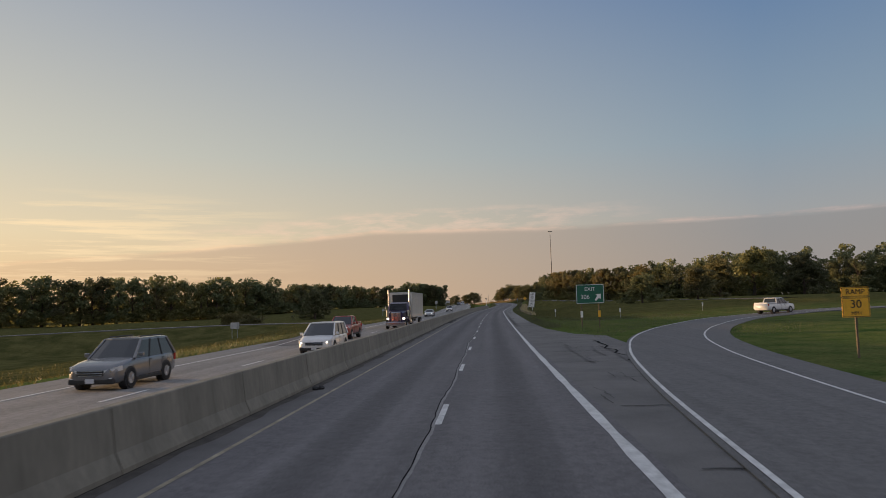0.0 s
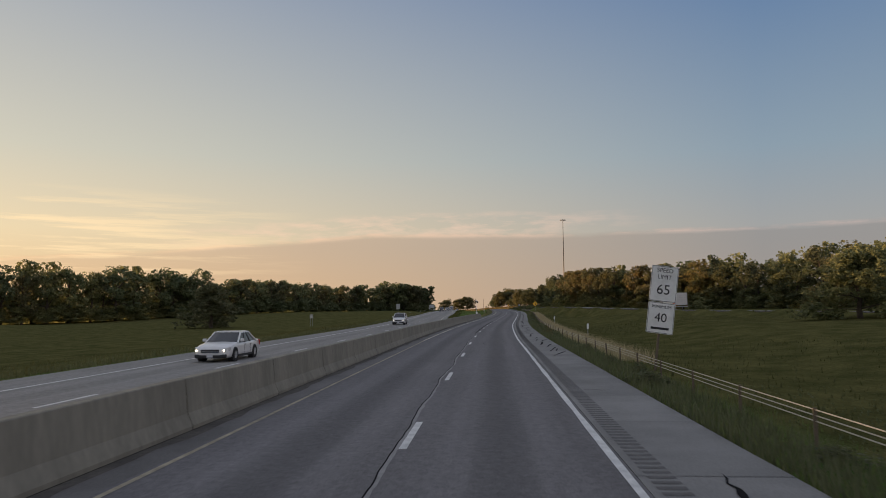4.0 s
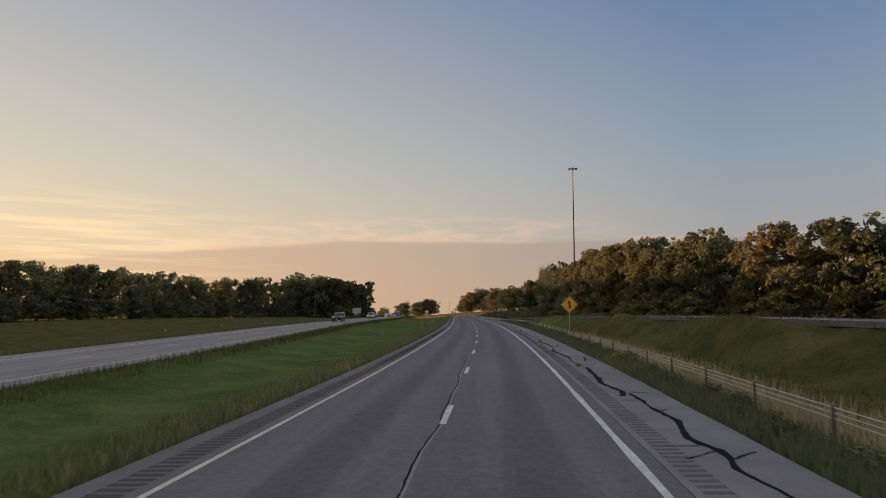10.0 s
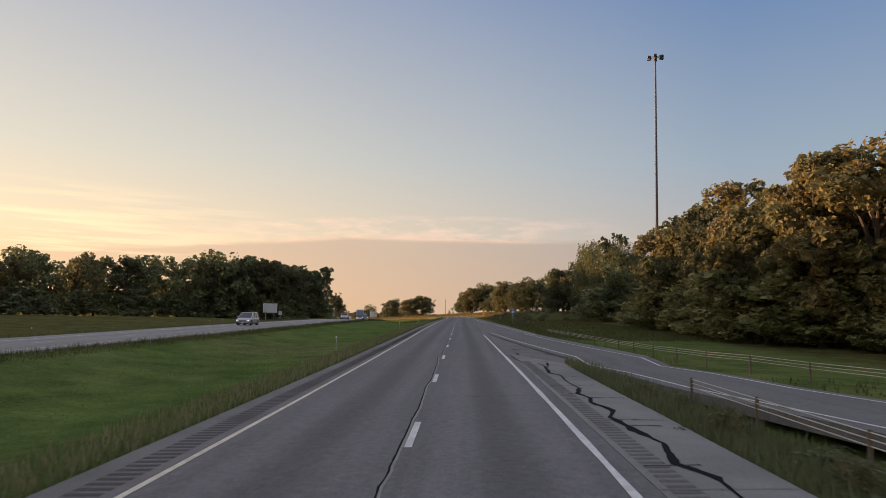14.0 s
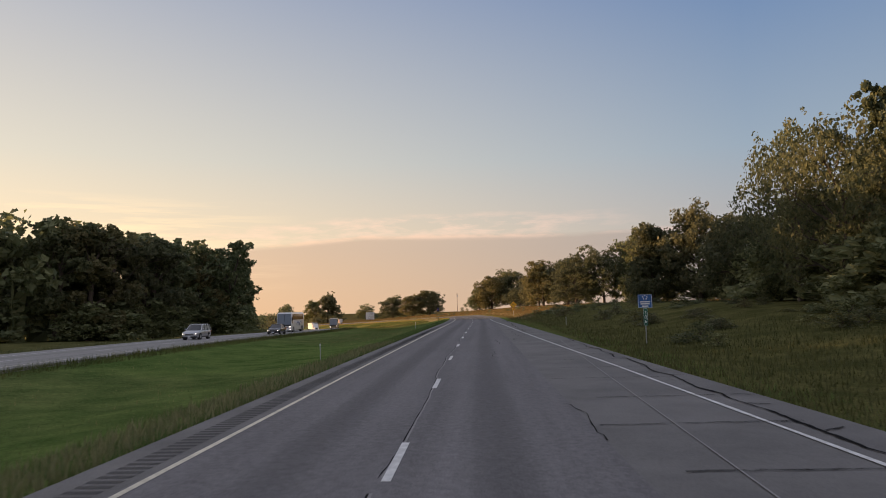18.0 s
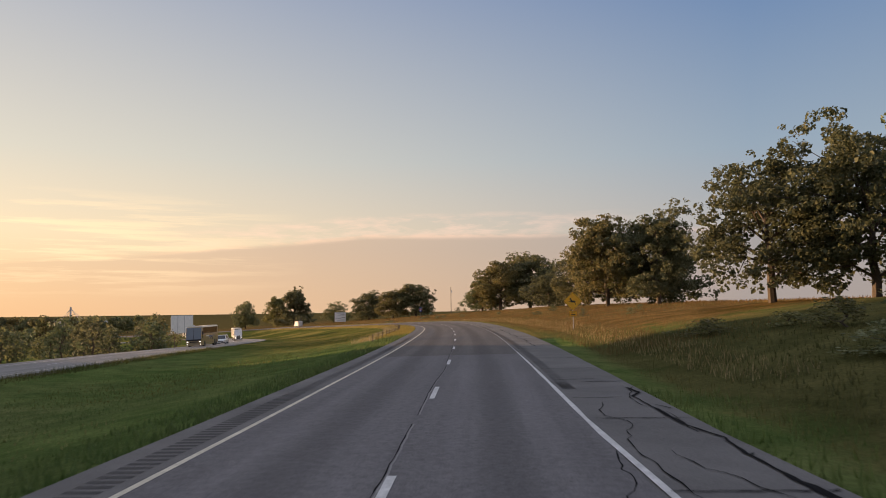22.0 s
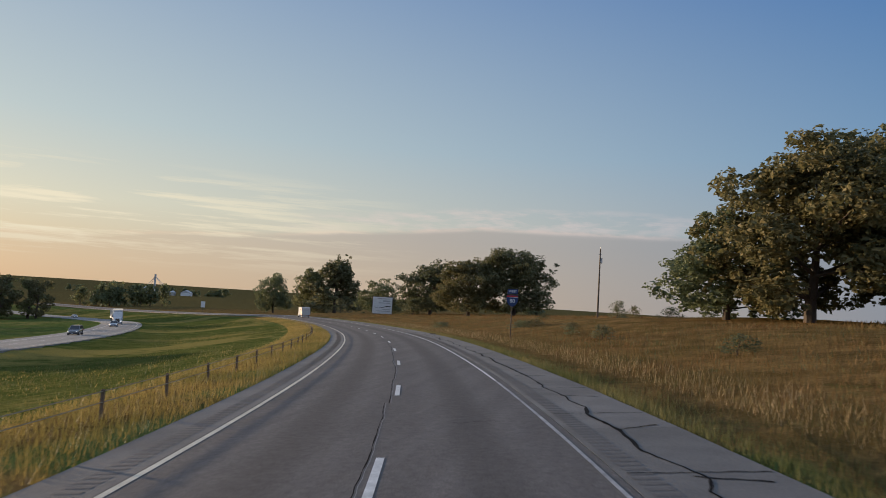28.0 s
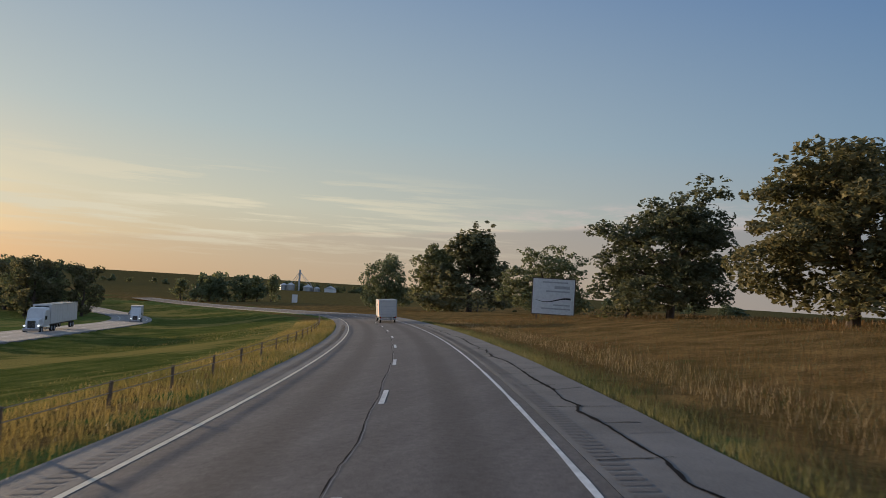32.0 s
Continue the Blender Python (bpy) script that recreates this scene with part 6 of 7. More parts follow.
def car(kind, paint_key, label, category, m, lit=True, topper=False, group="oncoming vehicles"):
    """A car with its front towards +y: rounded lower body, glass house with pillars and roof, lamps, grille, wheels."""
    hw, belt, roof_z, ws0, ws1, rr, rb, wr, base, st = BODIES[kind]
    t = thing({"suv": "suv", "van": "minivan", "sedan": "sedan_car", "pickup": "pickup_truck"}[kind], m, label, category, group)
    rings = []
    for y, w, zb, zt in st:
        h = zt - zb
        half = [(w * 0.86, zb), (w * 0.97, zb + 0.10 * h), (w, zb + 0.34 * h), (w * 0.985, zb + 0.66 * h), (w * 0.965, zb + 0.84 * h), (w * 0.90, zt - 0.02), (w * 0.72, zt)]
        rings.append([(-x, y, z) for x, z in half] + [(0, y, zt + 0.02)] + [(x, y, z) for x, z in half[::-1]])
    body = part("body", loft(bmesh.new(), rings), V[paint_key], t, smooth=True)
    lerp = lambda a, b_, k: a + (b_ - a) * k
    # glass house: foot and head outlines, with points along each side
    wf, wh, foot, head = hw * 0.93, hw * 0.74, belt - 0.06, roof_z - 0.05
    side_k = (0.0, 0.34, 0.66, 1.0)

    def outline(front, back, w, z, nose):
        pts = [(-w * 0.55, front + nose, z), (w * 0.55, front + nose, z)]
        pts += [(w, lerp(front - 0.06, back, k), z) for k in side_k]
        pts += [(w * 0.5, back - 0.03, z), (-w * 0.5, back - 0.03, z)]
        pts += [(-w, lerp(front - 0.06, back, k), z) for k in side_k[::-1]]
        return pts

    low, high = outline(ws0, rb, wf, foot, 0.07), outline(ws1, rr, wh, head, 0.05)
    part("window_glass", loft(bmesh.new(), [low, high]), V["glass"], t, "dark tinted windows")
    bm = bmesh.new()
    loft(bm, [[(x * 1.02, y, head - 0.03) for x, y, _ in high], [(x * 0.985, y * 0.985, roof_z - 0.01) for x, y, _ in high], [(x * 0.80, y * 0.9, roof_z + 0.02) for x, y, _ in high]])
    part("roof", bm, V[paint_key], t, smooth=False)
    n_side = len(side_k)
    for sx in (-1, 1):
        for i, k in enumerate(side_k):
            a = Vector(low[2 + i]) if sx > 0 else Vector(low[len(low) - 1 - i])
            b = Vector(high[2 + i]) if sx > 0 else Vector(high[len(high) - 1 - i])
            r = 0.05 if i in (0, n_side - 1) else 0.032
            part("pillar", tube(bmesh.new(), a, b, r * (1.5 if i == n_side - 1 else 1.0), r, 6), V[paint_key if i in (0, n_side - 1) else "trim"], t)
        part("sill", box(bmesh.new(), (0.05, base * 0.72, 0.12), (sx * (hw - 0.01), 0.0, st[4][2] + 0.07), 0.02), V["trim"], t)
        for y in (lerp(ws0, rb, 0.36), lerp(ws0, rb, 0.66)):
            part("door_handle", box(bmesh.new(), (0.03, 0.17, 0.035), (sx * (hw * 0.99), y, belt - 0.16), 0.01), V["trim" if paint_key != "black" else "chrome"], t)
            part("door_seam", box(bmesh.new(), (0.01, 0.012, belt - 0.50), (sx * (hw * 0.998), y + 0.10, belt * 0.58)), V["trim"], t)
        bm = box(bmesh.new(), (0.19, 0.12, 0.15), (sx * (hw + 0.08), ws0 - 0.30, belt + 0.08), 0.045)
        part("mirror", bm, V[paint_key], t)
        front = st[0][0]
        # headlamp swept round the corner, fog lamp and tail lamp
        bm = loft(bmesh.new(), [[(sx * x, y, z) for z in (z0, z1)] + [(sx * x, y - 0.16, z) for z in (z1, z0)] for x, y, z0, z1 in ((st[0][1] * 0.96, front + 0.0, st[1][3] - 0.17, st[1][3] - 0.06), (hw * 0.80, front - 0.07, st[1][3] - 0.17, st[1][3] + 0.0), (hw * 0.965, front - 0.30, st[1][3] - 0.10, st[2][3] - 0.03))])
        lamp = part("headlight", bm, V["lens"], t)
        part("bulb", tube(bmesh.new(), (sx * hw * 0.76, front - 0.02, st[1][3] - 0.09), (sx * hw * 0.76, front + 0.01, st[1][3] - 0.09), 0.055, 0.05, 10), V["lamp" if lit else "chrome"], lamp)
        part("fog_light", box(bmesh.new(), (0.16, 0.05, 0.09), (sx * hw * 0.72, front - 0.05, st[2][2] + 0.17), 0.03), V["lens"], t)
        part("tail_light", box(bmesh.new(), (0.16, 0.14, 0.28), (sx * st[-2][1] * 0.93, st[-2][0] - 0.0, st[-2][3] - 0.20), 0.04), V["tail"], t)
        for y in (base / 2 + 0.02, -base / 2 + 0.02):
            wheel(t, sx * (hw - 0.085), y, wr, 0.23)
            # no cutout: a dark disc stands for the shaded wheel well
            part("wheel_well_disc", tube(bmesh.new(), (sx * (hw - 0.26), y, wr), (sx * (hw + 0.006), y, wr), wr * 1.13, wr * 1.13, 18), V["trim"], t)
    front, zc = st[0][0], (st[1][3] + st[1][2]) / 2
    g = part("grille", box(bmesh.new(), (hw * 1.02, 0.07, (st[1][3] - st[1][2]) * 0.42), (0, front - 0.015, zc + 0.07), 0.03), V["trim"], t)
    for k in range(3):
        part("grille_bar", box(bmesh.new(), (hw * 0.94, 0.02, 0.022), (0, front + 0.025, zc + 0.0 + 0.075 * k), 0.005), V["chrome"], g)
    part("bumper", box(bmesh.new(), (hw * 1.72, 0.20, 0.20), (0, front - 0.11, st[2][2] + 0.09), 0.06), V["trim"], t)
    part("number_plate", box(bmesh.new(), (0.31, 0.02, 0.15), (0, front + 0.035, st[1][2] + 0.05), 0.005), V["plate"], t)
    if kind == "suv":
        for sx in (-1, 1):
            part("roof_rail", tube(bmesh.new(), (sx * wh * 0.86, ws1 - 0.2, roof_z + 0.05), (sx * wh * 0.86, rr + 0.15, roof_z + 0.05), 0.022, 0.022, 6), V["trim"], t)
    if kind == "pickup":
        part("bed_floor", box(bmesh.new(), (hw * 1.6, 1.6, 0.02), (0, -1.92, 1.25)), V["trim"], t)
        for sx in (-1, 1):
            part("bed_rail", box(bmesh.new(), (0.12, 1.75, 0.10), (sx * hw * 0.90, -1.92, 1.27), 0.03), V[paint_key], t)
        part("tailgate", box(bmesh.new(), (hw * 1.8, 0.10, 0.12), (0, -2.80, 1.27), 0.03), V[paint_key], t)
    if topper:
        tp = part("bed_topper", box(bmesh.new(), (1.80, 1.85, 0.62), (0, -1.9, 1.60), 0.10), V["white"], t, "white bed cap")
        for sx in (-1, 1):
            part("cap_window", box(bmesh.new(), (0.02, 1.3, 0.30), (sx * 0.905, -1.9, 1.66), 0.005), V["glass"], tp)
    return t


def big_wheels(t, places, r=0.50, w=0.28):
    for x, y in places:
        wheel(t, x, y, r, w, False)


def trailer_box(t, y0, y1, w, z0, z1, mat, ribs=True, name="trailer_body"):
    b = part(name, box(bmesh.new(), (w, y1 - y0, z1 - z0), (0, (y0 + y1) / 2, (z0 + z1) / 2), 0.05), mat, t)
    if ribs:
        for k in range(int((y1 - y0) / 1.2)):
            for sx in (-1, 1):
                part("side_rib", box(bmesh.new(), (0.03, 0.05, z1 - z0 - 0.3), (sx * (w / 2 + 0.012), y0 + 0.6 + 1.2 * k, (z0 + z1) / 2)), mat, b)
        for dz in (z0 + 0.06, z1 - 0.06):
            for sx in (-1, 1):
                part("rail", box(bmesh.new(), (0.05, y1 - y0, 0.10), (sx * (w / 2 + 0.015), (y0 + y1) / 2, dz)), V["steel"], b)
    return b


def semi(m, label, cab_mat, body_mat, long_nose, short=False):
    """A tractor with a box trailer; front towards +y."""
    t = thing("semi_truck", m, label, "truck", "oncoming vehicles")
    nose = 2.0 if long_nose else 1.5
    cab_front = 6.2
    hood_z = 1.95 if long_nose else 2.1
    bm = loft(bmesh.new(), [[(-w, y, 0.75), (-w, y, zt - 0.15), (-w + 0.15, y, zt), (w - 0.15, y, zt), (w, y, zt - 0.15), (w, y, 0.75)] for y, w, zt in ((cab_front, 1.02, hood_z + 0.12), (cab_front + nose * 0.7, 0.92, hood_z), (cab_front + nose, 0.74 if long_nose else 0.85, hood_z - (0.05 if long_nose else 0.6)))])
    part("hood", bm, cab_mat, t)
    top = 2.95 if long_nose else 3.75
    bm = loft(bmesh.new(), [[(-1.2, y, 0.9), (-1.22, y, zt - 0.35), (-0.95, y, zt), (0.95, y, zt), (1.22, y, zt - 0.35), (1.2, y, 0.9)] for y, zt in ((cab_front - 2.3, top), (cab_front - 0.9, top), (cab_front - 0.45, top - 0.15), (cab_front + 0.1, 2.0))])
    part("cab", bm, cab_mat, t)
    ws = bmesh.new()
    ws.faces.new([ws.verts.new(p) for p in ((-1.0, cab_front + 0.06, 2.10), (1.0, cab_front + 0.06, 2.10), (0.92, cab_front - 0.34, 2.80), (-0.92, cab_front - 0.34, 2.80))])
    bmesh.ops.solidify(ws, geom=ws.faces[:], thickness=0.02)
    part("windscreen", ws, V["glass"], t)
    for sx in (-1, 1):
        part("side_window", box(bmesh.new(), (0.03, 0.85, 0.55), (sx * 1.225, cab_front - 0.75, 2.2), 0.01), V["glass"], t)
        part("mirror", box(bmesh.new(), (0.10, 0.16, 0.55), (sx * 1.42, cab_front - 0.05, 2.25), 0.03), V["chrome" if long_nose else "trim"], t)
        part("headlight", box(bmesh.new(), (0.30, 0.16, 0.24), (sx * 0.88, cab_front + nose - 0.08, 1.15), 0.05), V["lamp"], t)
        if long_nose:
            part("exhaust_pipe", tube(bmesh.new(), (sx * 1.18, cab_front - 1.0, 1.2), (sx * 1.18, cab_front - 1.0, 4.35), 0.09, 0.09, 10), V["chrome"], t)
            part("air_cleaner", tube(bmesh.new(), (sx * 1.12, cab_front + 0.3, 1.35), (sx * 1.12, cab_front + 0.3, 2.05), 0.19, 0.19, 12), V["chrome"], t)
        part("fender", box(bmesh.new(), (0.42, 1.2, 0.14), (sx * 0.98, cab_front + nose * 0.55, 1.16), 0.06), cab_mat, t)
        part("fuel_tank", tube(bmesh.new(), (sx * 1.0, cab_front - 2.4, 0.75), (sx * 1.0, cab_front - 0.9, 0.75), 0.30, 0.30, 14), V["chrome"], t)
    g = part("grille", box(bmesh.new(), (1.05, 0.08, 1.05), (0, cab_front + nose, 1.35), 0.05), V["chrome" if long_nose else "trim"], t)
    for k in range(7):
        part("grille_bar", box(bmesh.new(), (0.03, 0.03, 0.95), (-0.42 + 0.14 * k, cab_front + nose + 0.05, 1.35)), V["trim" if long_nose else "chrome"], g)
    part("bumper", box(bmesh.new(), (2.25, 0.14, 0.42), (0, cab_front + nose + 0.1, 0.58), 0.05), V["chrome"], t)
    rear = -2.0 if short else -9.5
    trailer_box(t, rear, cab_front - 2.75, 2.6, 1.15, 4.1, body_mat)
    part("frame_rails", box(bmesh.new(), (1.0, cab_front - rear, 0.25), (0, (cab_front + rear) / 2, 0.95), 0.02), V["trim"], t)
    part("reefer_unit", box(bmesh.new(), (1.9, 0.45, 1.7), (0, cab_front - 2.55, 3.0), 0.08), V["trim"], t)
    big_wheels(t, [(sx * 1.05, cab_front + nose * 0.55) for sx in (-1, 1)] + [(sx * 1.02, y) for sx in (-1, 1) for y in (cab_front - 3.6, cab_front - 4.9, rear + 1.5, rear + 2.8)])
    return t


def coach(m, label, lower, upper):
    """A touring coach with its front towards +y: raked screen, dark window band, swoosh along the side."""
    t = thing("coach_bus", m, label, "bus", "oncoming vehicles")
    rings = []
    for y, w, z0, z1 in ((6.62, 1.10, 0.42, 1.30), (6.58, 1.26, 0.36, 1.72), (6.40, 1.29, 0.34, 2.6), (6.10, 1.30, 0.34, 3.38), (5.7, 1.30, 0.34, 3.48), (-6.4, 1.30, 0.36, 3.48), (-6.58, 1.26, 0.45, 3.36)):
        rings.append([(-w, y, z0), (-w, y, z1 - 0.20), (-w + 0.07, y, z1 - 0.06), (-w + 0.22, y, z1), (w - 0.22, y, z1), (w - 0.07, y, z1 - 0.06), (w, y, z1 - 0.20), (w, y, z0)])
    part("body", loft(bmesh.new(), rings), lower, t)
    bm = bmesh.new()
    loft(bm, [[(-1.2, 6.70, 1.30), (-1.17, 6.30, 3.26), (-1.0, 6.10, 3.26), (-1.0, 6.5, 1.30)], [(1.2, 6.70, 1.30), (1.17, 6.30, 3.26), (1.0, 6.10, 3.26), (1.0, 6.5, 1.30)]])
    ws = part("windscreen", bm, V["screen"], t, "pale reflecting windscreen")
    part("mullion", tube(bmesh.new(), (0, 6.71, 1.30), (0, 6.31, 3.26), 0.035, 0.035, 6), V["trim"], ws)
    part("lower_band", box(bmesh.new(), (2.36, 0.10, 0.24), (0, 6.66, 1.26), 0.04), V["trim"], t)
    part("roof_cap", box(bmesh.new(), (2.2, 12.2, 0.06), (0, -0.4, 3.50), 0.02), upper, t)
    for sx in (-1, 1):
        for k in range(7):
            part("side_window", box(bmesh.new(), (0.03, 1.56, 1.05), (sx * 1.30, 4.75 - 1.6 * k, 2.72), 0.01), V["glass"], t)
        part("driver_window", box(bmesh.new(), (0.03, 0.75, 1.15), (sx * 1.30, 5.95, 2.15), 0.01), V["glass"], t)
        part("mirror", box(bmesh.new(), (0.16, 0.2, 0.5), (sx * 1.48, 6.62, 2.35), 0.05), V["trim"], t)
        part("headlight", box(bmesh.new(), (0.26, 0.06, 0.12), (sx * 1.0, 6.62, 0.98), 0.03), V["lamp"], t)
        part("fog_light", box(bmesh.new(), (0.20, 0.06, 0.09), (sx * 1.04, 6.62, 0.55), 0.03), V["lamp"], t)
        for y0, span, zb, amp, r in ((1.6, 3.4, 1.15, 0.62, 0.075), (0.2, 2.2, 0.95, 0.75, 0.06), (-1.2, 3.6, 1.35, 0.42, 0.05)):
            pts = [(sx * 1.305, y0 - span * i / 14, zb + amp * math.sin(i / 14 * 3.1 + 0.2)) for i in range(15)]
            bm = bmesh.new()
            for i, (a, b) in enumerate(zip(pts[:-1], pts[1:])):
                tube(bm, a, b, r * (0.3 + math.sin((i + 0.5) / 14 * 3.14)), r * (0.3 + math.sin((i + 1.5) / 14 * 3.14)), 5)
            part("swoosh", bm, V["navy"], t, "dark blue swoosh along the side")
        part("writing_bar", box(bmesh.new(), (0.012, 2.3, 0.22), (sx * 1.302, 2.2, 1.80)), V["plate"], t)
        part("luggage_door", box(bmesh.new(), (0.012, 5.2, 0.02), (sx * 1.303, 0.6, 0.62)), V["trim"], t)
    part("grille", box(bmesh.new(), (1.3, 0.05, 0.13), (0, 6.63, 0.93), 0.02), V["trim"], t)
    part("bumper", box(bmesh.new(), (2.4, 0.12, 0.22), (0, 6.58, 0.46), 0.05), lower, t)
    big_wheels(t, [(sx * 1.14, y) for sx in (-1, 1) for y in (4.4, -3.4, -4.7)], 0.5, 0.28)
    for sx in (-1, 1):
        for y in (4.4, -3.4, -4.7):
            # dark disc in place of each shaded wheel opening
            part("wheel_well_disc", tube(bmesh.new(), (sx * 0.98, y, 0.5), (sx * 1.303, y, 0.5), 0.57, 0.57, 18), V["trim"], t)
    return t


def box_truck(m, label):
    """A white moving truck with an orange stripe at the rear."""
    t = thing("box_truck", m, label, "truck")
    b = trailer_box(t, -3.6, 1.6, 2.4, 0.85, 3.1, V["white"], False, "box_body")
    for sx in (-1, 1):
        part("stripe", box(bmesh.new(), (0.01, 0.9, 2.15), (sx * 1.207, -3.05, 1.97)), V["orange"], b)
        part("writing_bar", box(bmesh.new(), (0.01, 1.3, 0.22), (sx * 1.207, -1.1, 2.4)), V["trim"], b)
        part("rear_post", box(bmesh.new(), (0.10, 0.05, 2.2), (sx * 1.14, -3.62, 1.97), 0.01), V["steel"], b)
        part("tail_light", box(bmesh.new(), (0.12, 0.05, 0.22), (sx * 1.0, -3.66, 0.80), 0.02), V["tail"], t)
    part("roll_door", box(bmesh.new(), (2.1, 0.03, 2.1), (0, -3.62, 2.0), 0.01), V["cream"], b)
    for k in range(6):
        part("door_rib", box(bmesh.new(), (2.05, 0.03, 0.02), (0, -3.64, 1.2 + 0.34 * k)), V["steel"], b)
    part("step_bumper", box(bmesh.new(), (2.3, 0.25, 0.14), (0, -3.72, 0.58), 0.03), V["steel"], t)
    bm = loft(bmesh.new(), [[(-w, y, 0.5), (-w, y, zt - 0.2), (-w + 0.18, y, zt), (w - 0.18, y, zt), (w, y, zt - 0.2), (w, y, 0.5)] for y, w, zt in ((1.6, 1.02, 2.25), (2.5, 1.02, 2.2), (3.2, 1.0, 1.45), (4.2, 0.92, 1.25), (4.35, 0.85, 0.95))])
    part("cab", bm, V["white"], t)
    ws = bmesh.new()
    ws.faces.new([ws.verts.new(p) for p in ((-0.9, 3.18, 1.52), (0.9, 3.18, 1.52), (0.84, 2.6, 2.14), (-0.84, 2.6, 2.14))])
    bmesh.ops.solidify(ws, geom=ws.faces[:], thickness=0.02)
    part("windscreen", ws, V["glass"], t)
    for sx in (-1, 1):
        part("side_window", box(bmesh.new(), (0.03, 0.8, 0.45), (sx * 1.02, 2.1, 1.75), 0.01), V["glass"], t)
    big_wheels(t, [(sx * 0.95, y) for sx in (-1, 1) for y in (3.2, -2.2)], 0.40, 0.24)
    return t


def lane(s, du, back=True, level="opp"):
    """Pose on the oncoming carriageway, du from its dashed line, driving towards us."""
    u = float(smooth_to(OPP_U, s)) + du
    p = spot(s, u, 0, float(opp_level(s, u)))
    tiltd = math.degrees(math.atan(0.6 * float(np.interp(s, S_ALL, tilt))))
    hd = math.degrees(math.atan2(-(spot(s + 4, float(smooth_to(OPP_U, s + 4)), 0, 0) - spot(s - 4, float(smooth_to(OPP_U, s - 4)), 0, 0)).x, (spot(s + 4, float(smooth_to(OPP_U, s + 4)), 0, 0) - spot(s - 4, float(smooth_to(OPP_U, s - 4)), 0, 0)).y))
    return pose(p.x, p.y, p.z + 0.012, 0, tiltd if back else -tiltd, hd + 180)


car("suv", "grey", "grey compact crossover with clear headlights on the highway", "car", lane(25.5, -1.9), False)
car("van", "white", "white minivan with lit headlights on the highway", "car", lane(42.0, 1.7))
car("pickup", "red", "dark red pickup truck on the highway", "pickup", lane(59.0, -0.6), True)
car("sedan", "white", "white and black sedan with headlights on", "car", lane(148.0, -1.6))
semi(lane(85.0, 1.4), "dark purple long-nosed truck with chrome stacks and ribbed trailer", V["purple"], V["cream"], True)
car("suv", "black", "black family SUV driving in the far lane", "car", lane(113.5, -1.7) @ Matrix.Scale(1.06, 4))
car("suv", "white", "white SUV with chrome grille and lit lamps", "car", lane(221.0, -1.8) @ Matrix.Scale(1.04, 4))
car("pickup", "black", "black pickup truck with a white bed cap", "pickup", lane(425.0, -1.8), True, True)
car("van", "silver", "silver minivan in the near lane", "car", lane(489.0, -1.8))
car("suv", "silver", "silver SUV with clear headlights on the highway", "car", lane(583.0, -1.8))
car("sedan", "black", "black sedan with a chrome grille", "car", lane(606.0, 1.8))
coach(lane(634.0, -1.8), "white touring coach with dark windows and a swoosh", V["white"], V["white"])
coach(lane(744.0, -1.6), "tan touring coach with a black windscreen", V["gold"], V["cream"])
car("van", "white", "white minivan on the oncoming carriageway", "car", lane(766.5, -1.8), False)
semi(lane(872.0, -1.6), "white aerodynamic truck with a pale box trailer", V["white"], V["cream"], False)
car("suv", "grey", "dark grey SUV with headlights on", "car", lane(931.0, -1.7))
car("sedan", "silver", "silver car with lit headlights", "car", lane(993.0, -1.6))
semi(lane(1022.0, -1.6), "white truck with a plain white box trailer", V["white"], V["white"], False)
semi(lane(1100.0, 1.8), "white distant truck with a pale trailer", V["white"], V["cream"], False, True)
car("sedan", "white", "white distant car with lit headlights", "car", lane(1190.0, 1.8))
# the truck ahead in our lane past the end of the walk, another on the entry ramp, the pickup on the exit ramp
p = spot(LAST + 96, 1.5, 0, float(road_level(LAST + 96, 1.5)))
box_truck(pose(p.x, p.y, p.z + 0.01, 0, -4.2, facing(LAST + 96)), "white box truck with an orange striped side, driving ahead")
es, eu = strip_of(ENTRY_RAMP)
j = int(np.argmin(np.abs(es - 250)))
a, b = spot(float(es[j - 1]), float(eu[j - 1])), spot(float(es[j + 1]), float(eu[j + 1]))
p = (a + b) / 2
box_truck(pose(p.x, p.y, p.z + 0.03, 0, 0, math.degrees(math.atan2(-(b - a).x, (b - a).y))), "white box truck with an orange stripe on the entry ramp")
es, eu = strip_of(EXIT_RAMP)
j = int(np.argmin(np.hypot(es - 89, eu - 35)))
a, b = spot(float(es[j - 1]), float(eu[j - 1])), spot(float(es[j + 1]), float(eu[j + 1]))
p = (a + b) / 2
car("pickup", "white", "white pickup truck on the exit ramp", "pickup", pose(p.x, p.y, p.z + 0.03, 0, 0, math.degrees(math.atan2(-(b - a).x, (b - a).y))), False, group="")


# ---- paving details ----
def strips(name, lines, mat, parent, level=None, lift=0.004, label=""):
    """Crooked thin strips on the paving, each a list of (s, u, half width), joined."""
    verts, faces = [], []
    for ln in lines:
        if len(ln) < 3:
            continue
        q = np.array(ln, float)
        s, u, w = q[:, 0], q[:, 1], q[:, 2]
        ds, du = np.gradient(s), np.gradient(u)
        n = np.hypot(ds, du) + 1e-9
        base = len(verts)
        for sg in (-1, 1):
            ss, uu = s - sg * du / n * w, u + sg * ds / n * w
            x, y, a, _, _ = line_at(ss)
            z = (level or road_level)(ss, uu) + lift
            verts += np.stack([x + np.cos(a) * uu, y + np.sin(a) * uu, z], 1).tolist()
        k = len(q)
        faces += [(base + i, base + k + i, base + k + i + 1, base + i + 1) for i in range(k - 1)]
    ob = mesh_ob(name, verts, faces, mat, parent)
    tagged(ob, label, kind="stuff")
    return ob


rng = random.Random(77)


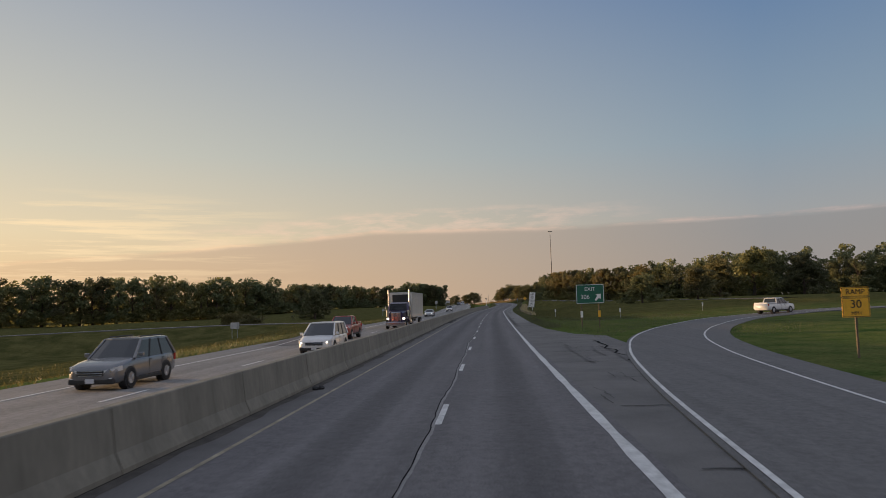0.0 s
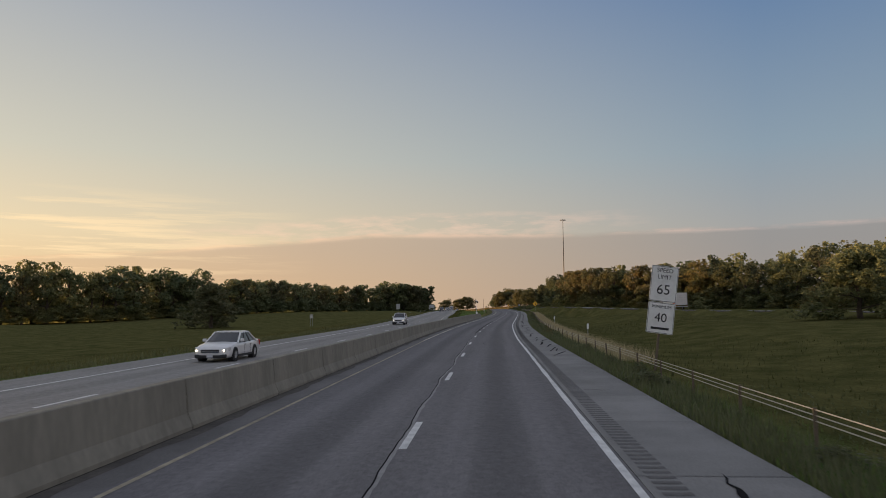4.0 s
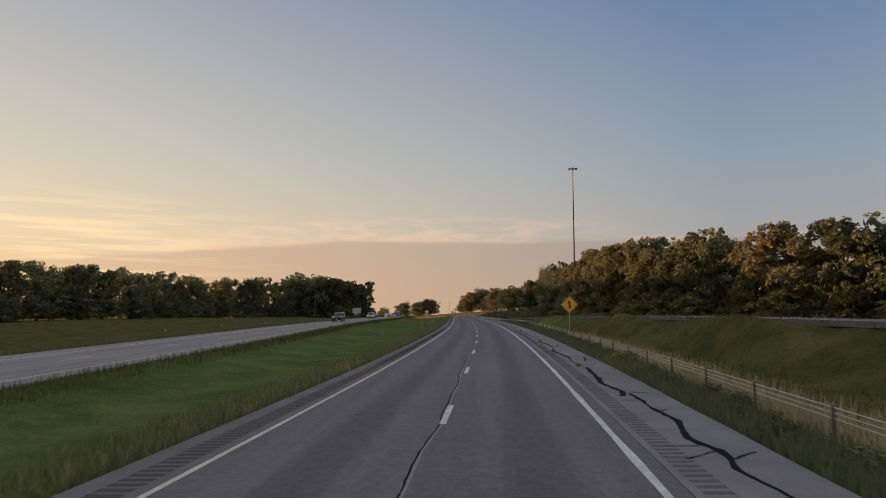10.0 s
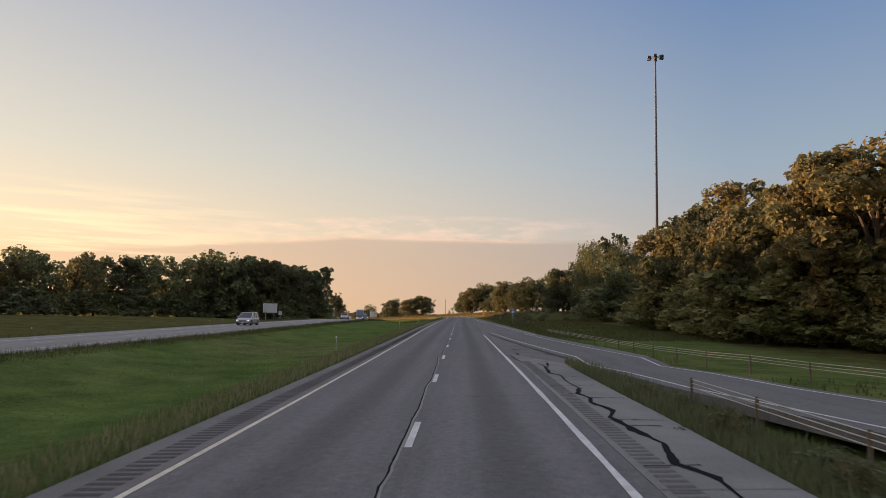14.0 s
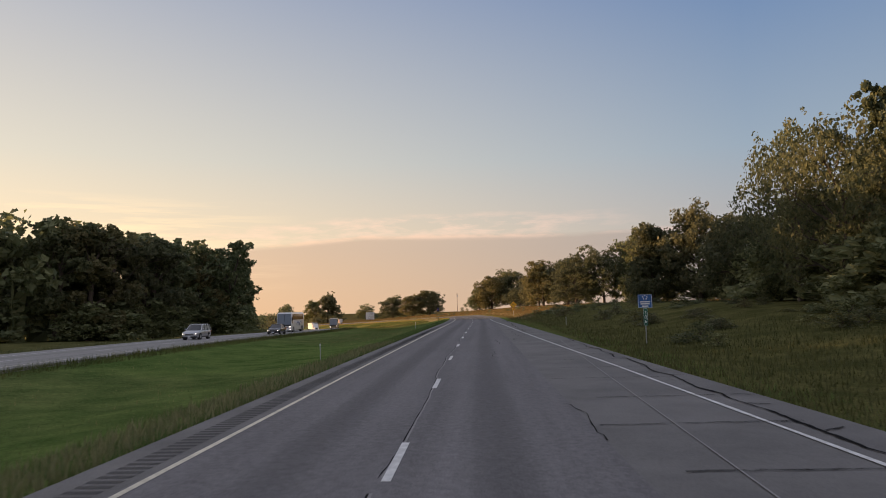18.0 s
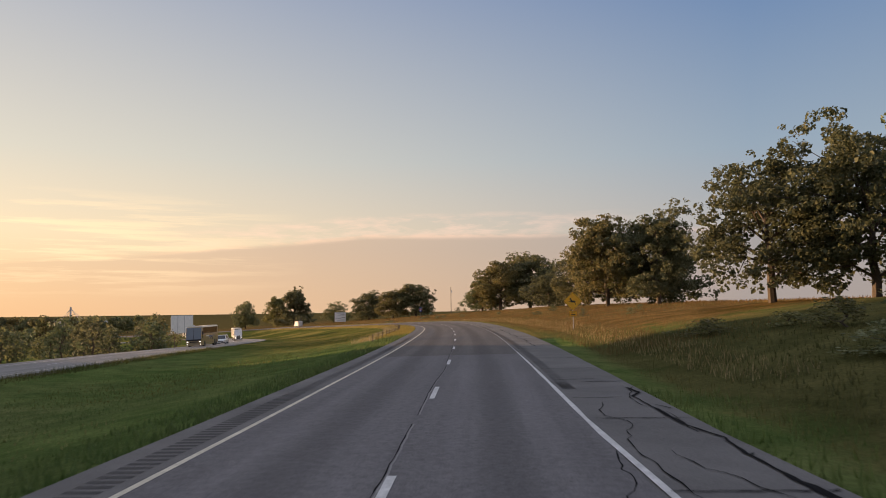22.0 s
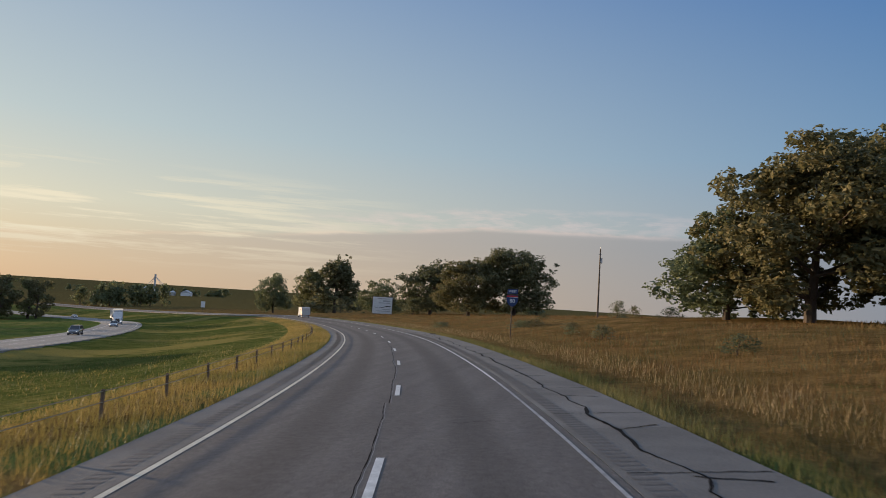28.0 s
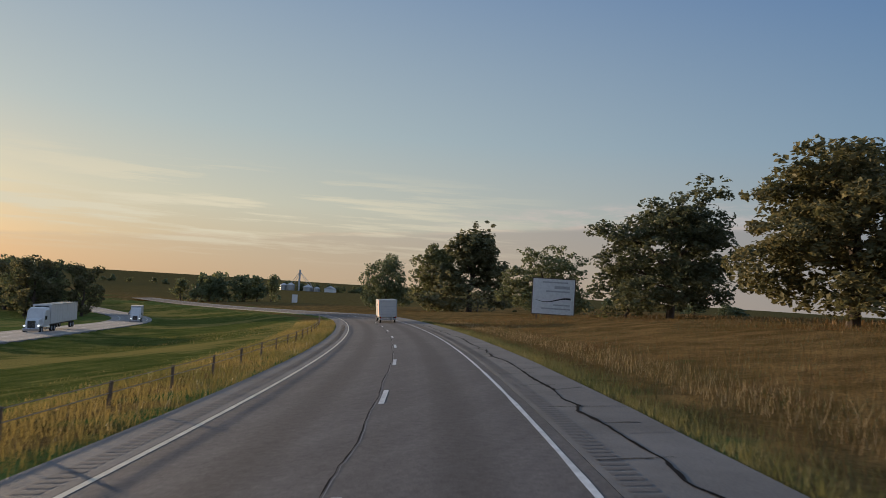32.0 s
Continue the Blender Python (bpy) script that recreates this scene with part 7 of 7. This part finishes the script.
def wander(s0, s1, u0, step, sway, w, drift=0.0, jag=0.022):
    out, u, v = [], u0, 0.0
    s = s0
    while s < s1:
        v = v * 0.75 + rng.gauss(0, sway)
        u += v - (u - u0 - drift * (s - s0)) * 0.12
        out.append((s, u + rng.gauss(0, jag), w * rng.uniform(0.3, 1.6)))
        s += 0.6 * step * rng.uniform(0.5, 1.5)
    return out


dark, pale, shoulder_dark = [], [], []
# the joint between the lanes, sealed over and cracked
s = -20.0
while s < 1000:
    ln = rng.uniform(18, 45)
    broken = 150 < s < 245
    seg = wander(s, min(s + ln, 1000), -0.30 if broken else -0.17, 0.7, 0.008, 0.052 if broken else (0.02 if s < 440 else 0.012), 0.0, 0.014 if broken else 0.006)
    dark.append(seg)
    if not broken:
        pale.append([(a, b + 0.045, c * (1.2 if a < 150 else 0.7 if a < 640 else 0.3) + (0.010 if a < 640 else 0.003)) for a, b, c in seg])
    else:
        for _ in range(int(ln / 3)):
            a = s + rng.uniform(0, ln)
            dark.append([(a + 0.16 * i, -0.26 + rng.gauss(0, 0.05), 0.09 * math.sin(math.pi * (i + 0.5) / 7) * rng.uniform(0.6, 1.3)) for i in range(7)])
    s += ln + rng.uniform(-0.5, 1)
# cracks across the lanes and light scars
for k in range(46):
    s, u = rng.uniform(0, 990), rng.uniform(-3.4, 2.2)
    n = rng.randint(4, 9)
    (pale if rng.random() < 0.65 else dark).append([(s + rng.gauss(0, 0.05) + 0.04 * i, u + i * 0.28, 0.012 * rng.uniform(0.6, 1.5)) for i in range(n)])
for k in range(12):
    s, u = rng.uniform(30, 240), rng.uniform(-3.2, 3.2)
    dark.append(wander(s, s + rng.uniform(2, 6), u, 0.5, 0.02, 0.005))
for k in range(16):
    s, u = rng.uniform(500, 640), rng.uniform(2.5, 6.0)
    dark.append(wander(s, s + rng.uniform(4, 14), u, 0.7, 0.05, 0.012, 0.05))
# the right shoulder: long angular sealed cracks with branches across, cross joints and blots
def angular(s0, s1, u0, amp, w):
    """A crooked crack of straight pieces, its width changing from piece to piece."""
    out, s_, u_ = [], s0, u0
    while s_ < s1:
        ds_ = rng.uniform(0.7, 2.6)
        nu_ = u0 + rng.uniform(-amp, amp)
        w0 = w * rng.uniform(0.35, 1.5)
        n_ = max(2, int(ds_ / 0.25))
        for q in range(n_):
            f_ = q / n_
            out.append((s_ + ds_ * f_, u_ + (nu_ - u_) * f_ + rng.gauss(0, 0.014), max(0.012, w0 * rng.uniform(0.65, 1.3))))
        s_, u_ = s_ + ds_, nu_
    return out


def branch(s0, u0, u1, w, slant):
    n_ = max(4, int(abs(u1 - u0) / 0.16))
    return [(s0 + slant * q / n_ + rng.gauss(0, 0.02), u0 + (u1 - u0) * q / n_, w * rng.uniform(0.5, 1.5)) for q in range(n_ + 1)]


for s0, s1, u0, w in ((226, 300, 4.95, 0.055), (300, 425, 4.72, 0.065), (512, 560, 8.2, 0.035), (574, 640, 5.9, 0.05), (664, 700, 5.3, 0.03), (706, 790, 5.0, 0.035), (790, 985, 4.95, 0.042)):
    shoulder_dark.append(angular(s0, s1, u0, 0.2, w))
    a = s0 + 1.0
    while a < s1:
        re = float(np.interp(a, *zip(*RIGHT_EDGE))) - 0.15
        shoulder_dark.append(branch(a, u0, re - rng.uniform(0, 0.5), 0.03, rng.uniform(-0.7, 0.7)))
        if rng.random() < 0.4:
            shoulder_dark.append(branch(a + rng.uniform(-1, 1), u0, u0 - rng.uniform(0.3, 0.8), 0.022, rng.uniform(-0.9, 0.9)))
        a += rng.uniform(3.0, 8.0)
s = 62.0
while s < 990:
    re = float(np.interp(s, *zip(*RIGHT_EDGE))) - 0.1
    if rng.random() < 0.8:
        shoulder_dark.append(branch(s, 4.0 if rng.random() < 0.6 else rng.uniform(4.2, 4.9), re - rng.choice((0.0, 0.0, 0.8)), 0.022, rng.uniform(-0.15, 0.15)))
    if rng.random() < 0.22 and not 425 < s < 650:
        b, c = s + rng.uniform(0.5, 3), rng.uniform(4.6, 5.6)
        shoulder_dark.append([(b + i * 0.3, c + 0.03 * i + rng.gauss(0, 0.03), 0.05 * math.sin(math.pi * (i + 0.6) / 11) * rng.uniform(0.5, 1.4)) for i in range(11)])
    s += rng.uniform(3.4, 6.5)
# broken oblique pieces of sealed crack before the long one
s = 150.0
while s < 236:
    n = rng.randint(6, 12)
    u = rng.uniform(4.6, 5.2)
    slope = rng.uniform(0.02, 0.14)
    shoulder_dark.append([(s + i * 0.42, u + i * slope + rng.gauss(0, 0.025), 0.06 * rng.uniform(0.4, 1.4)) for i in range(n)])
    s += rng.uniform(2.6, 6.0)
# gore: a main crack from the nose, long thin ones across it, broken asphalt beside the edge line
shoulder_dark.append([(46 - 1.1 * i, 7.9 - 0.042 * i + 0.12 * math.sin(i * 1.7) + rng.gauss(0, 0.08), 0.055 * rng.uniform(0.4, 1.6)) for i in range(36)])
for s0, u0, u1 in ((44.5, 4.2, 9.4), (39.8, 5.2, 9.6), (36.6, 4.4, 9.2), (30.2, 4.4, 8.6), (24.0, 5.0, 8.8), (17.5, 4.3, 8.2), (11.0, 4.3, 8.0), (54.0, 4.2, 7.6), (63.0, 4.2, 6.8)):
    shoulder_dark.append([(s0 + rng.gauss(0, 0.05), u, 0.03 * rng.uniform(0.6, 1.4)) for u in np.arange(u0, u1, 0.25)])
for k in range(9):
    s0, u0 = rng.uniform(12, 60), rng.uniform(4.1, 6.6)
    shoulder_dark.append(wander(s0, s0 + rng.uniform(1.5, 4), u0, 0.4, 0.03, 0.008))
# the gore of the entry: long joints across it and broken seal beside its lines
for s0, u0, u1, w in ((432.55, 3.72, 9.2, 0.045), (430.75, 3.6, 5.2, 0.035), (430.0, 3.5, 4.8, 0.035), (435.4, 7.0, 8.8, 0.03), (438.6, 6.2, 8.6, 0.022), (444.0, 4.3, 7.6, 0.02), (451.5, 4.2, 8.4, 0.02)):
    shoulder_dark.append(branch(s0, u0, u1, w, rng.uniform(-0.25, 0.1)))
for s0, s1, u0, u1, w in ((430.2, 432.0, 7.1, 6.5, 0.12), (432.9, 434.9, 6.2, 6.0, 0.05), (432.7, 434.6, 4.35, 4.25, 0.09), (426.0, 432.5, 3.95, 3.8, 0.04), (436.5, 441.0, 4.6, 4.3, 0.04)):
    n_ = int((s1 - s0) / 0.15)
    shoulder_dark.append([(s0 + (s1 - s0) * q / n_, u0 + (u1 - u0) * q / n_ + rng.gauss(0, 0.04), w * rng.uniform(0.2, 1.3) * math.sin(math.pi * (q + 0.5) / (n_ + 1))) for q in range(n_ + 1)])
strips("sealed_crack", dark, M["tar"], road, lift=0.004, label="black sealed cracks in the asphalt lanes")
strips("pale_crack", pale, M["pale_seal"], road, lift=0.005, label="pale worn cracks and scars in the lanes")
strips("shoulder_crack", shoulder_dark, M["tar"], sh_right, lift=0.008, label="black sealed cracks across the shoulder")
# skid marks on the gore, and the ramp's worn patches
skid = [wander(8 + rng.uniform(0, 26), 34 + rng.uniform(0, 12), 4.8 + rng.uniform(0, 2.2), 1.2, 0.02, 0.06, 0.04) for _ in range(3)]
strips("skid_mark", skid, M["groove"], sh_right, lift=0.007, label="dark skid marks on the gore paving")


# flat bars laid on the paving; the grooves' depth is put into their colour
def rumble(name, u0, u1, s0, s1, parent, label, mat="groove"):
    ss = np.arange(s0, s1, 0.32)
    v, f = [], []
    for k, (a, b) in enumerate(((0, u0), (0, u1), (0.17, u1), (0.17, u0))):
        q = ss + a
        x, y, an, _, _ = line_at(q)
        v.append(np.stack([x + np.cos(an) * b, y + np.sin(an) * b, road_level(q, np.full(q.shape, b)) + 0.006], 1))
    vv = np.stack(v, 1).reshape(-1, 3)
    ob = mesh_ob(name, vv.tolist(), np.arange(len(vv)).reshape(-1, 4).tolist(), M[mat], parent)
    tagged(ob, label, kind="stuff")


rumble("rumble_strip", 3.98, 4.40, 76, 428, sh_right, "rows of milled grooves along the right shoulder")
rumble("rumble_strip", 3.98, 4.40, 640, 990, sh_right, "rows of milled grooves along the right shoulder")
rumble("rumble_strip", -4.72, -4.15, 285, 640, sh_left, "rows of flat dark bars for milled grooves along the median shoulder", "groove_dark")
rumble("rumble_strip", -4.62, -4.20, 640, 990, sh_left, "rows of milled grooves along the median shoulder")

# pale slabs of the right shoulder
for s0, s1 in ((88, 432.5), (642, 1000)):
    s = s0
    while s < s1:
        ln = rng.choice((4.6, 5.2, 6.1))
        e = min(s + ln, s1)
        ribbon("slab", np.linspace(s + 0.012, e - 0.012, 3), const(3.84), lambda q: np.where((q > 424.2) & (q < 500), np.interp(q, (424.2, 432.5), (6.3, 4.3)), np.interp(q, *zip(*RIGHT_EDGE)) - 0.02 * (1 + np.sin(q * 3))), road_level, M["shoulder" if s < 640 else "shoulder_dim"], sh_right, rng.uniform(-0.001, 0.002), 0.06)
        s = e

# scraps of tyre by the barrier and on the shoulder
for s_, u_, ln, turn in ((104.5, -4.35, 0.8, 20), (98.3, -4.4, 0.6, -30), (866, 6.0, 0.7, 40), (22.5, -4.35, 0.45, 70)):
    bm = bmesh.new()
    pts = [(-ln / 2 + ln * i / 6, 0.08 * math.sin(i * 1.3), 0.03 + 0.05 * abs(math.sin(i * 0.9))) for i in range(7)]
    rings = [[(x, y - 0.08, 0.0), (x, y - 0.09, z), (x, y + 0.07, z + 0.03), (x, y + 0.09, 0.0)] for x, y, z in pts]
    p = spot(s_, u_, 0, float(road_level(s_, u_)))
    t = thing("tyre_scrap", pose(p.x, p.y, p.z + 0.005, 0, 0, turn), "curled black scrap of truck tyre on the paving", "debris", "tyre scraps")
    part("rubber", loft(bm, rings), V["tyre"], t)


# ---- grass ----
GR = {
    "green": leaf_material("verge_grass_blades", (0.074, 0.128, 0.034), (0.156, 0.218, 0.070), 0.4, (0.134, 0.164, 0.056)),
    "weed": leaf_material("grey_green_weed_blades", (0.080, 0.100, 0.045), (0.175, 0.190, 0.095), 0.35, (0.13, 0.14, 0.07)),
    "slope": leaf_material("median_slope_blades", (0.060, 0.080, 0.018), (0.128, 0.142, 0.036), 0.35, (0.160, 0.142, 0.042)),
    "olive": leaf_material("rank_grass_blades", (0.100, 0.105, 0.040), (0.230, 0.205, 0.095), 0.35, (0.11, 0.125, 0.045)),
    # rank weeds, with the shade over bank and field toned into their colour
    "rank": leaf_material("shaded_rank_blades", (0.078, 0.080, 0.026), (0.160, 0.148, 0.054), 0.35, (0.092, 0.096, 0.030)),
    "pale": leaf_material("pale_seed_grass_blades", (0.24, 0.20, 0.115), (0.42, 0.36, 0.22), 0.35, (0.26, 0.22, 0.12)),
    "straw": leaf_material("straw_seed_heads", (0.29, 0.255, 0.150), (0.52, 0.455, 0.29), 0.4),
    "fringe": leaf_material("yellow_green_weeds", (0.130, 0.140, 0.064), (0.270, 0.262, 0.140), 0.4),
    "gold": leaf_material("golden_grass_blades", (0.112, 0.072, 0.026), (0.205, 0.130, 0.050), 0.35, (0.112, 0.092, 0.030)),
    # yellow-green grass, brightened in colour for the low sun on it
    "yellow": leaf_material("sunlit_yellow_blades", (0.195, 0.172, 0.056), (0.340, 0.288, 0.105), 0.4, (0.140, 0.150, 0.046)),
}


def grass(label, count, s_range, u_range, h, mat, seed, wide=0.05, patch=0.0, edge=None, power=1.0, level=None):
    """Bent three-sided blades scattered over a stretch of verge, joined as one mass."""
    r = np.random.default_rng(seed)
    count = int(count * 0.85)
    s = r.uniform(*s_range, count)
    f = r.random(count) ** power
    lo, hi = (edge(s) if edge else (np.full(count, u_range[0]), np.full(count, u_range[1])))
    u = lo + (hi - lo) * f
    if patch:
        key = np.array([noise.noise(Vector((a * 0.12, b * 0.4, seed))) for a, b in zip(s, u)])
        keep = key > patch - 0.35 * r.random(count)
        s, u = s[keep], u[keep]
    ou = smooth_to(OPP_U, s)
    clear = (u > ou + 5.0) | (u < ou - 6.2)
    for table, half in ((EXIT_RAMP, 3.9), (ENTRY_RAMP, 2.35), (OPP_RAMP, 2.7)):
        clear &= ramp_dist(table, s, u)[0] > half + 0.1
    s, u = s[clear], u[clear]
    x, y, a, _, _ = line_at(s)
    px, py = x + np.cos(a) * u, y + np.sin(a) * u
    z = ground_level(s, u) - 0.09
    n = len(s)
    hh = h[0] + (h[1] - h[0]) * r.random(n) ** 1.6
    az = r.uniform(0, 6.283, n)
    w = wide * (0.6 + 0.8 * r.random(n))
    lean = hh * r.uniform(0.1, 0.5, n)
    la = az + r.normal(0, 0.6, n) + 1.57
    dx, dy = np.cos(az) * w, np.sin(az) * w
    b0 = np.stack([px - dx, py - dy, z], 1)
    b1 = np.stack([px + dx, py + dy, z], 1)
    tp = np.stack([px + np.cos(la) * lean, py + np.sin(la) * lean, z + hh], 1)
    v = np.stack([b0, b1, tp], 1).reshape(-1, 3)
    faces = np.arange(n * 3).reshape(-1, 3).tolist()
    ob = mesh_ob("grass", v.tolist(), faces, mat)
    tagged(ob, label, "grass", kind="stuff")
    return ob


re_f = lambda a, b: (lambda s: (np.interp(s, *zip(*RIGHT_EDGE)) + a, np.interp(s, *zip(*RIGHT_EDGE)) + b))
le_f = lambda a, b: (lambda s: (np.interp(s, *zip(*LEFT_EDGE)) - a, np.interp(s, *zip(*LEFT_EDGE)) - b))
grass("green grass tufts along the right verge", 40000, (60, 640), None, (0.10, 0.38), GR["green"], 1, 0.022, edge=re_f(0.02, 3.2), power=1.6)
grass("grey-green weeds at the shoulder's edge", 85000, (70, 428), None, (0.15, 0.55), GR["weed"], 21, 0.020, edge=re_f(0.02, 1.9), power=1.3)
grass("pale seeding grass behind the cable fence", 34000, (150, 345), None, (0.45, 0.95), GR["straw"], 2, 0.014, 0.0, edge=re_f(2.1, 4.2))
grass("green grass tufts along the median edge", 56000, (278, 700), None, (0.08, 0.34), GR["green"], 3, 0.022, edge=le_f(0.05, 2.6), power=1.6)
grass("pale yellow-green weeds along the median edge", 42000, (276, 560), None, (0.16, 0.46), GR["fringe"], 31, 0.024, edge=le_f(0.12, 2.3), power=1.2)
grass("olive and tan patches over the median", 20000, (276, 640), (-20, -8), (0.08, 0.22), GR["fringe"], 32, 0.016, 0.14)
grass("rough grass over the median", 100000, (270, 700), (-22, -6.5), (0.05, 0.18), GR["green"], 4, 0.020)
grass("yellow sunlit grass along the curve's median", 150000, (694, 1010), None, (0.14, 0.50), GR["yellow"], 5, 0.010, edge=le_f(0.1, 5.4))
grass("green grass down the median slope", 80000, (650, 1010), (-38, -9.5), (0.06, 0.20), GR["slope"], 6, 0.022)
grass("yellow patches on the median slope", 26000, (715, 1010), (-30, -9), (0.08, 0.24), GR["yellow"], 16, 0.022, 0.22)
grass("yellow fringe of grass at the shoulder", 120000, (675, 1000), None, (0.10, 0.42), GR["yellow"], 22, 0.011, edge=re_f(0.0, 2.6), power=1.3)
grass("dark rank grass in the ditch at the foot of the bank", 30000, (625, 1000), None, (0.12, 0.48), GR["rank"], 7, 0.011, edge=re_f(1.3, 6.0))
grass("reddish-brown grass leaning over the ditch", 70000, (655, 1000), None, (0.20, 0.62), GR["gold"], 27, 0.010, edge=re_f(1.7, 6.5))
grass("pale pinkish grass heads along the ditch", 14000, (640, 1000), None, (0.25, 0.62), GR["pale"], 8, 0.014, 0.0, edge=re_f(3.2, 5.8))
grass("golden prairie grass over the bank", 190000, (650, 1010), (10.8, 34), (0.14, 0.46), GR["gold"], 9, 0.012)
grass("golden prairie grass on the bank's top", 25000, (650, 1010), (34, 60), (0.2, 0.6), GR["gold"], 10, 0.06)
grass("olive patches among the golden grass", 40000, (650, 1010), (11, 34), (0.15, 0.45), GR["olive"], 23, 0.016, 0.12)
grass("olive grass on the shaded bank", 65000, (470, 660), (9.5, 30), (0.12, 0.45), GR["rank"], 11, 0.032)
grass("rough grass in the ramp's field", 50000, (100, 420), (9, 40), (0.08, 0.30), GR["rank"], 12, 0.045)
grass("green grass of the gore", 40000, (48, 140), (8.5, 30), (0.05, 0.18), GR["weed"], 13, 0.035)
grass("weeds behind the median barrier", 26000, (190, 282), (-11.5, -5.6), (0.15, 0.55), GR["olive"], 14, 0.016)
grass("grass beyond the oncoming carriageway", 40000, (20, 420), (-34, -17), (0.08, 0.32), GR["rank"], 15, 0.024)
opp_f = lambda a, b: (lambda s: (smooth_to(OPP_U, s) + a, smooth_to(OPP_U, s) + b))
grass("rough grass at the oncoming carriageway's edge", 45000, (225, 720), None, (0.25, 0.50), GR["slope"], 41, 0.016, edge=opp_f(5.0, 6.6), power=1.5)
grass("rough grass on the oncoming carriageway's outer verge", 40000, (40, 640), None, (0.25, 0.55), GR["weed"], 42, 0.020, edge=opp_f(-8.5, -6.3))
grass("pale weed heads along the median", 3000, (690, 780), (-11, -8.5), (0.4, 0.8), GR["pale"], 17, 0.02, 0.1)
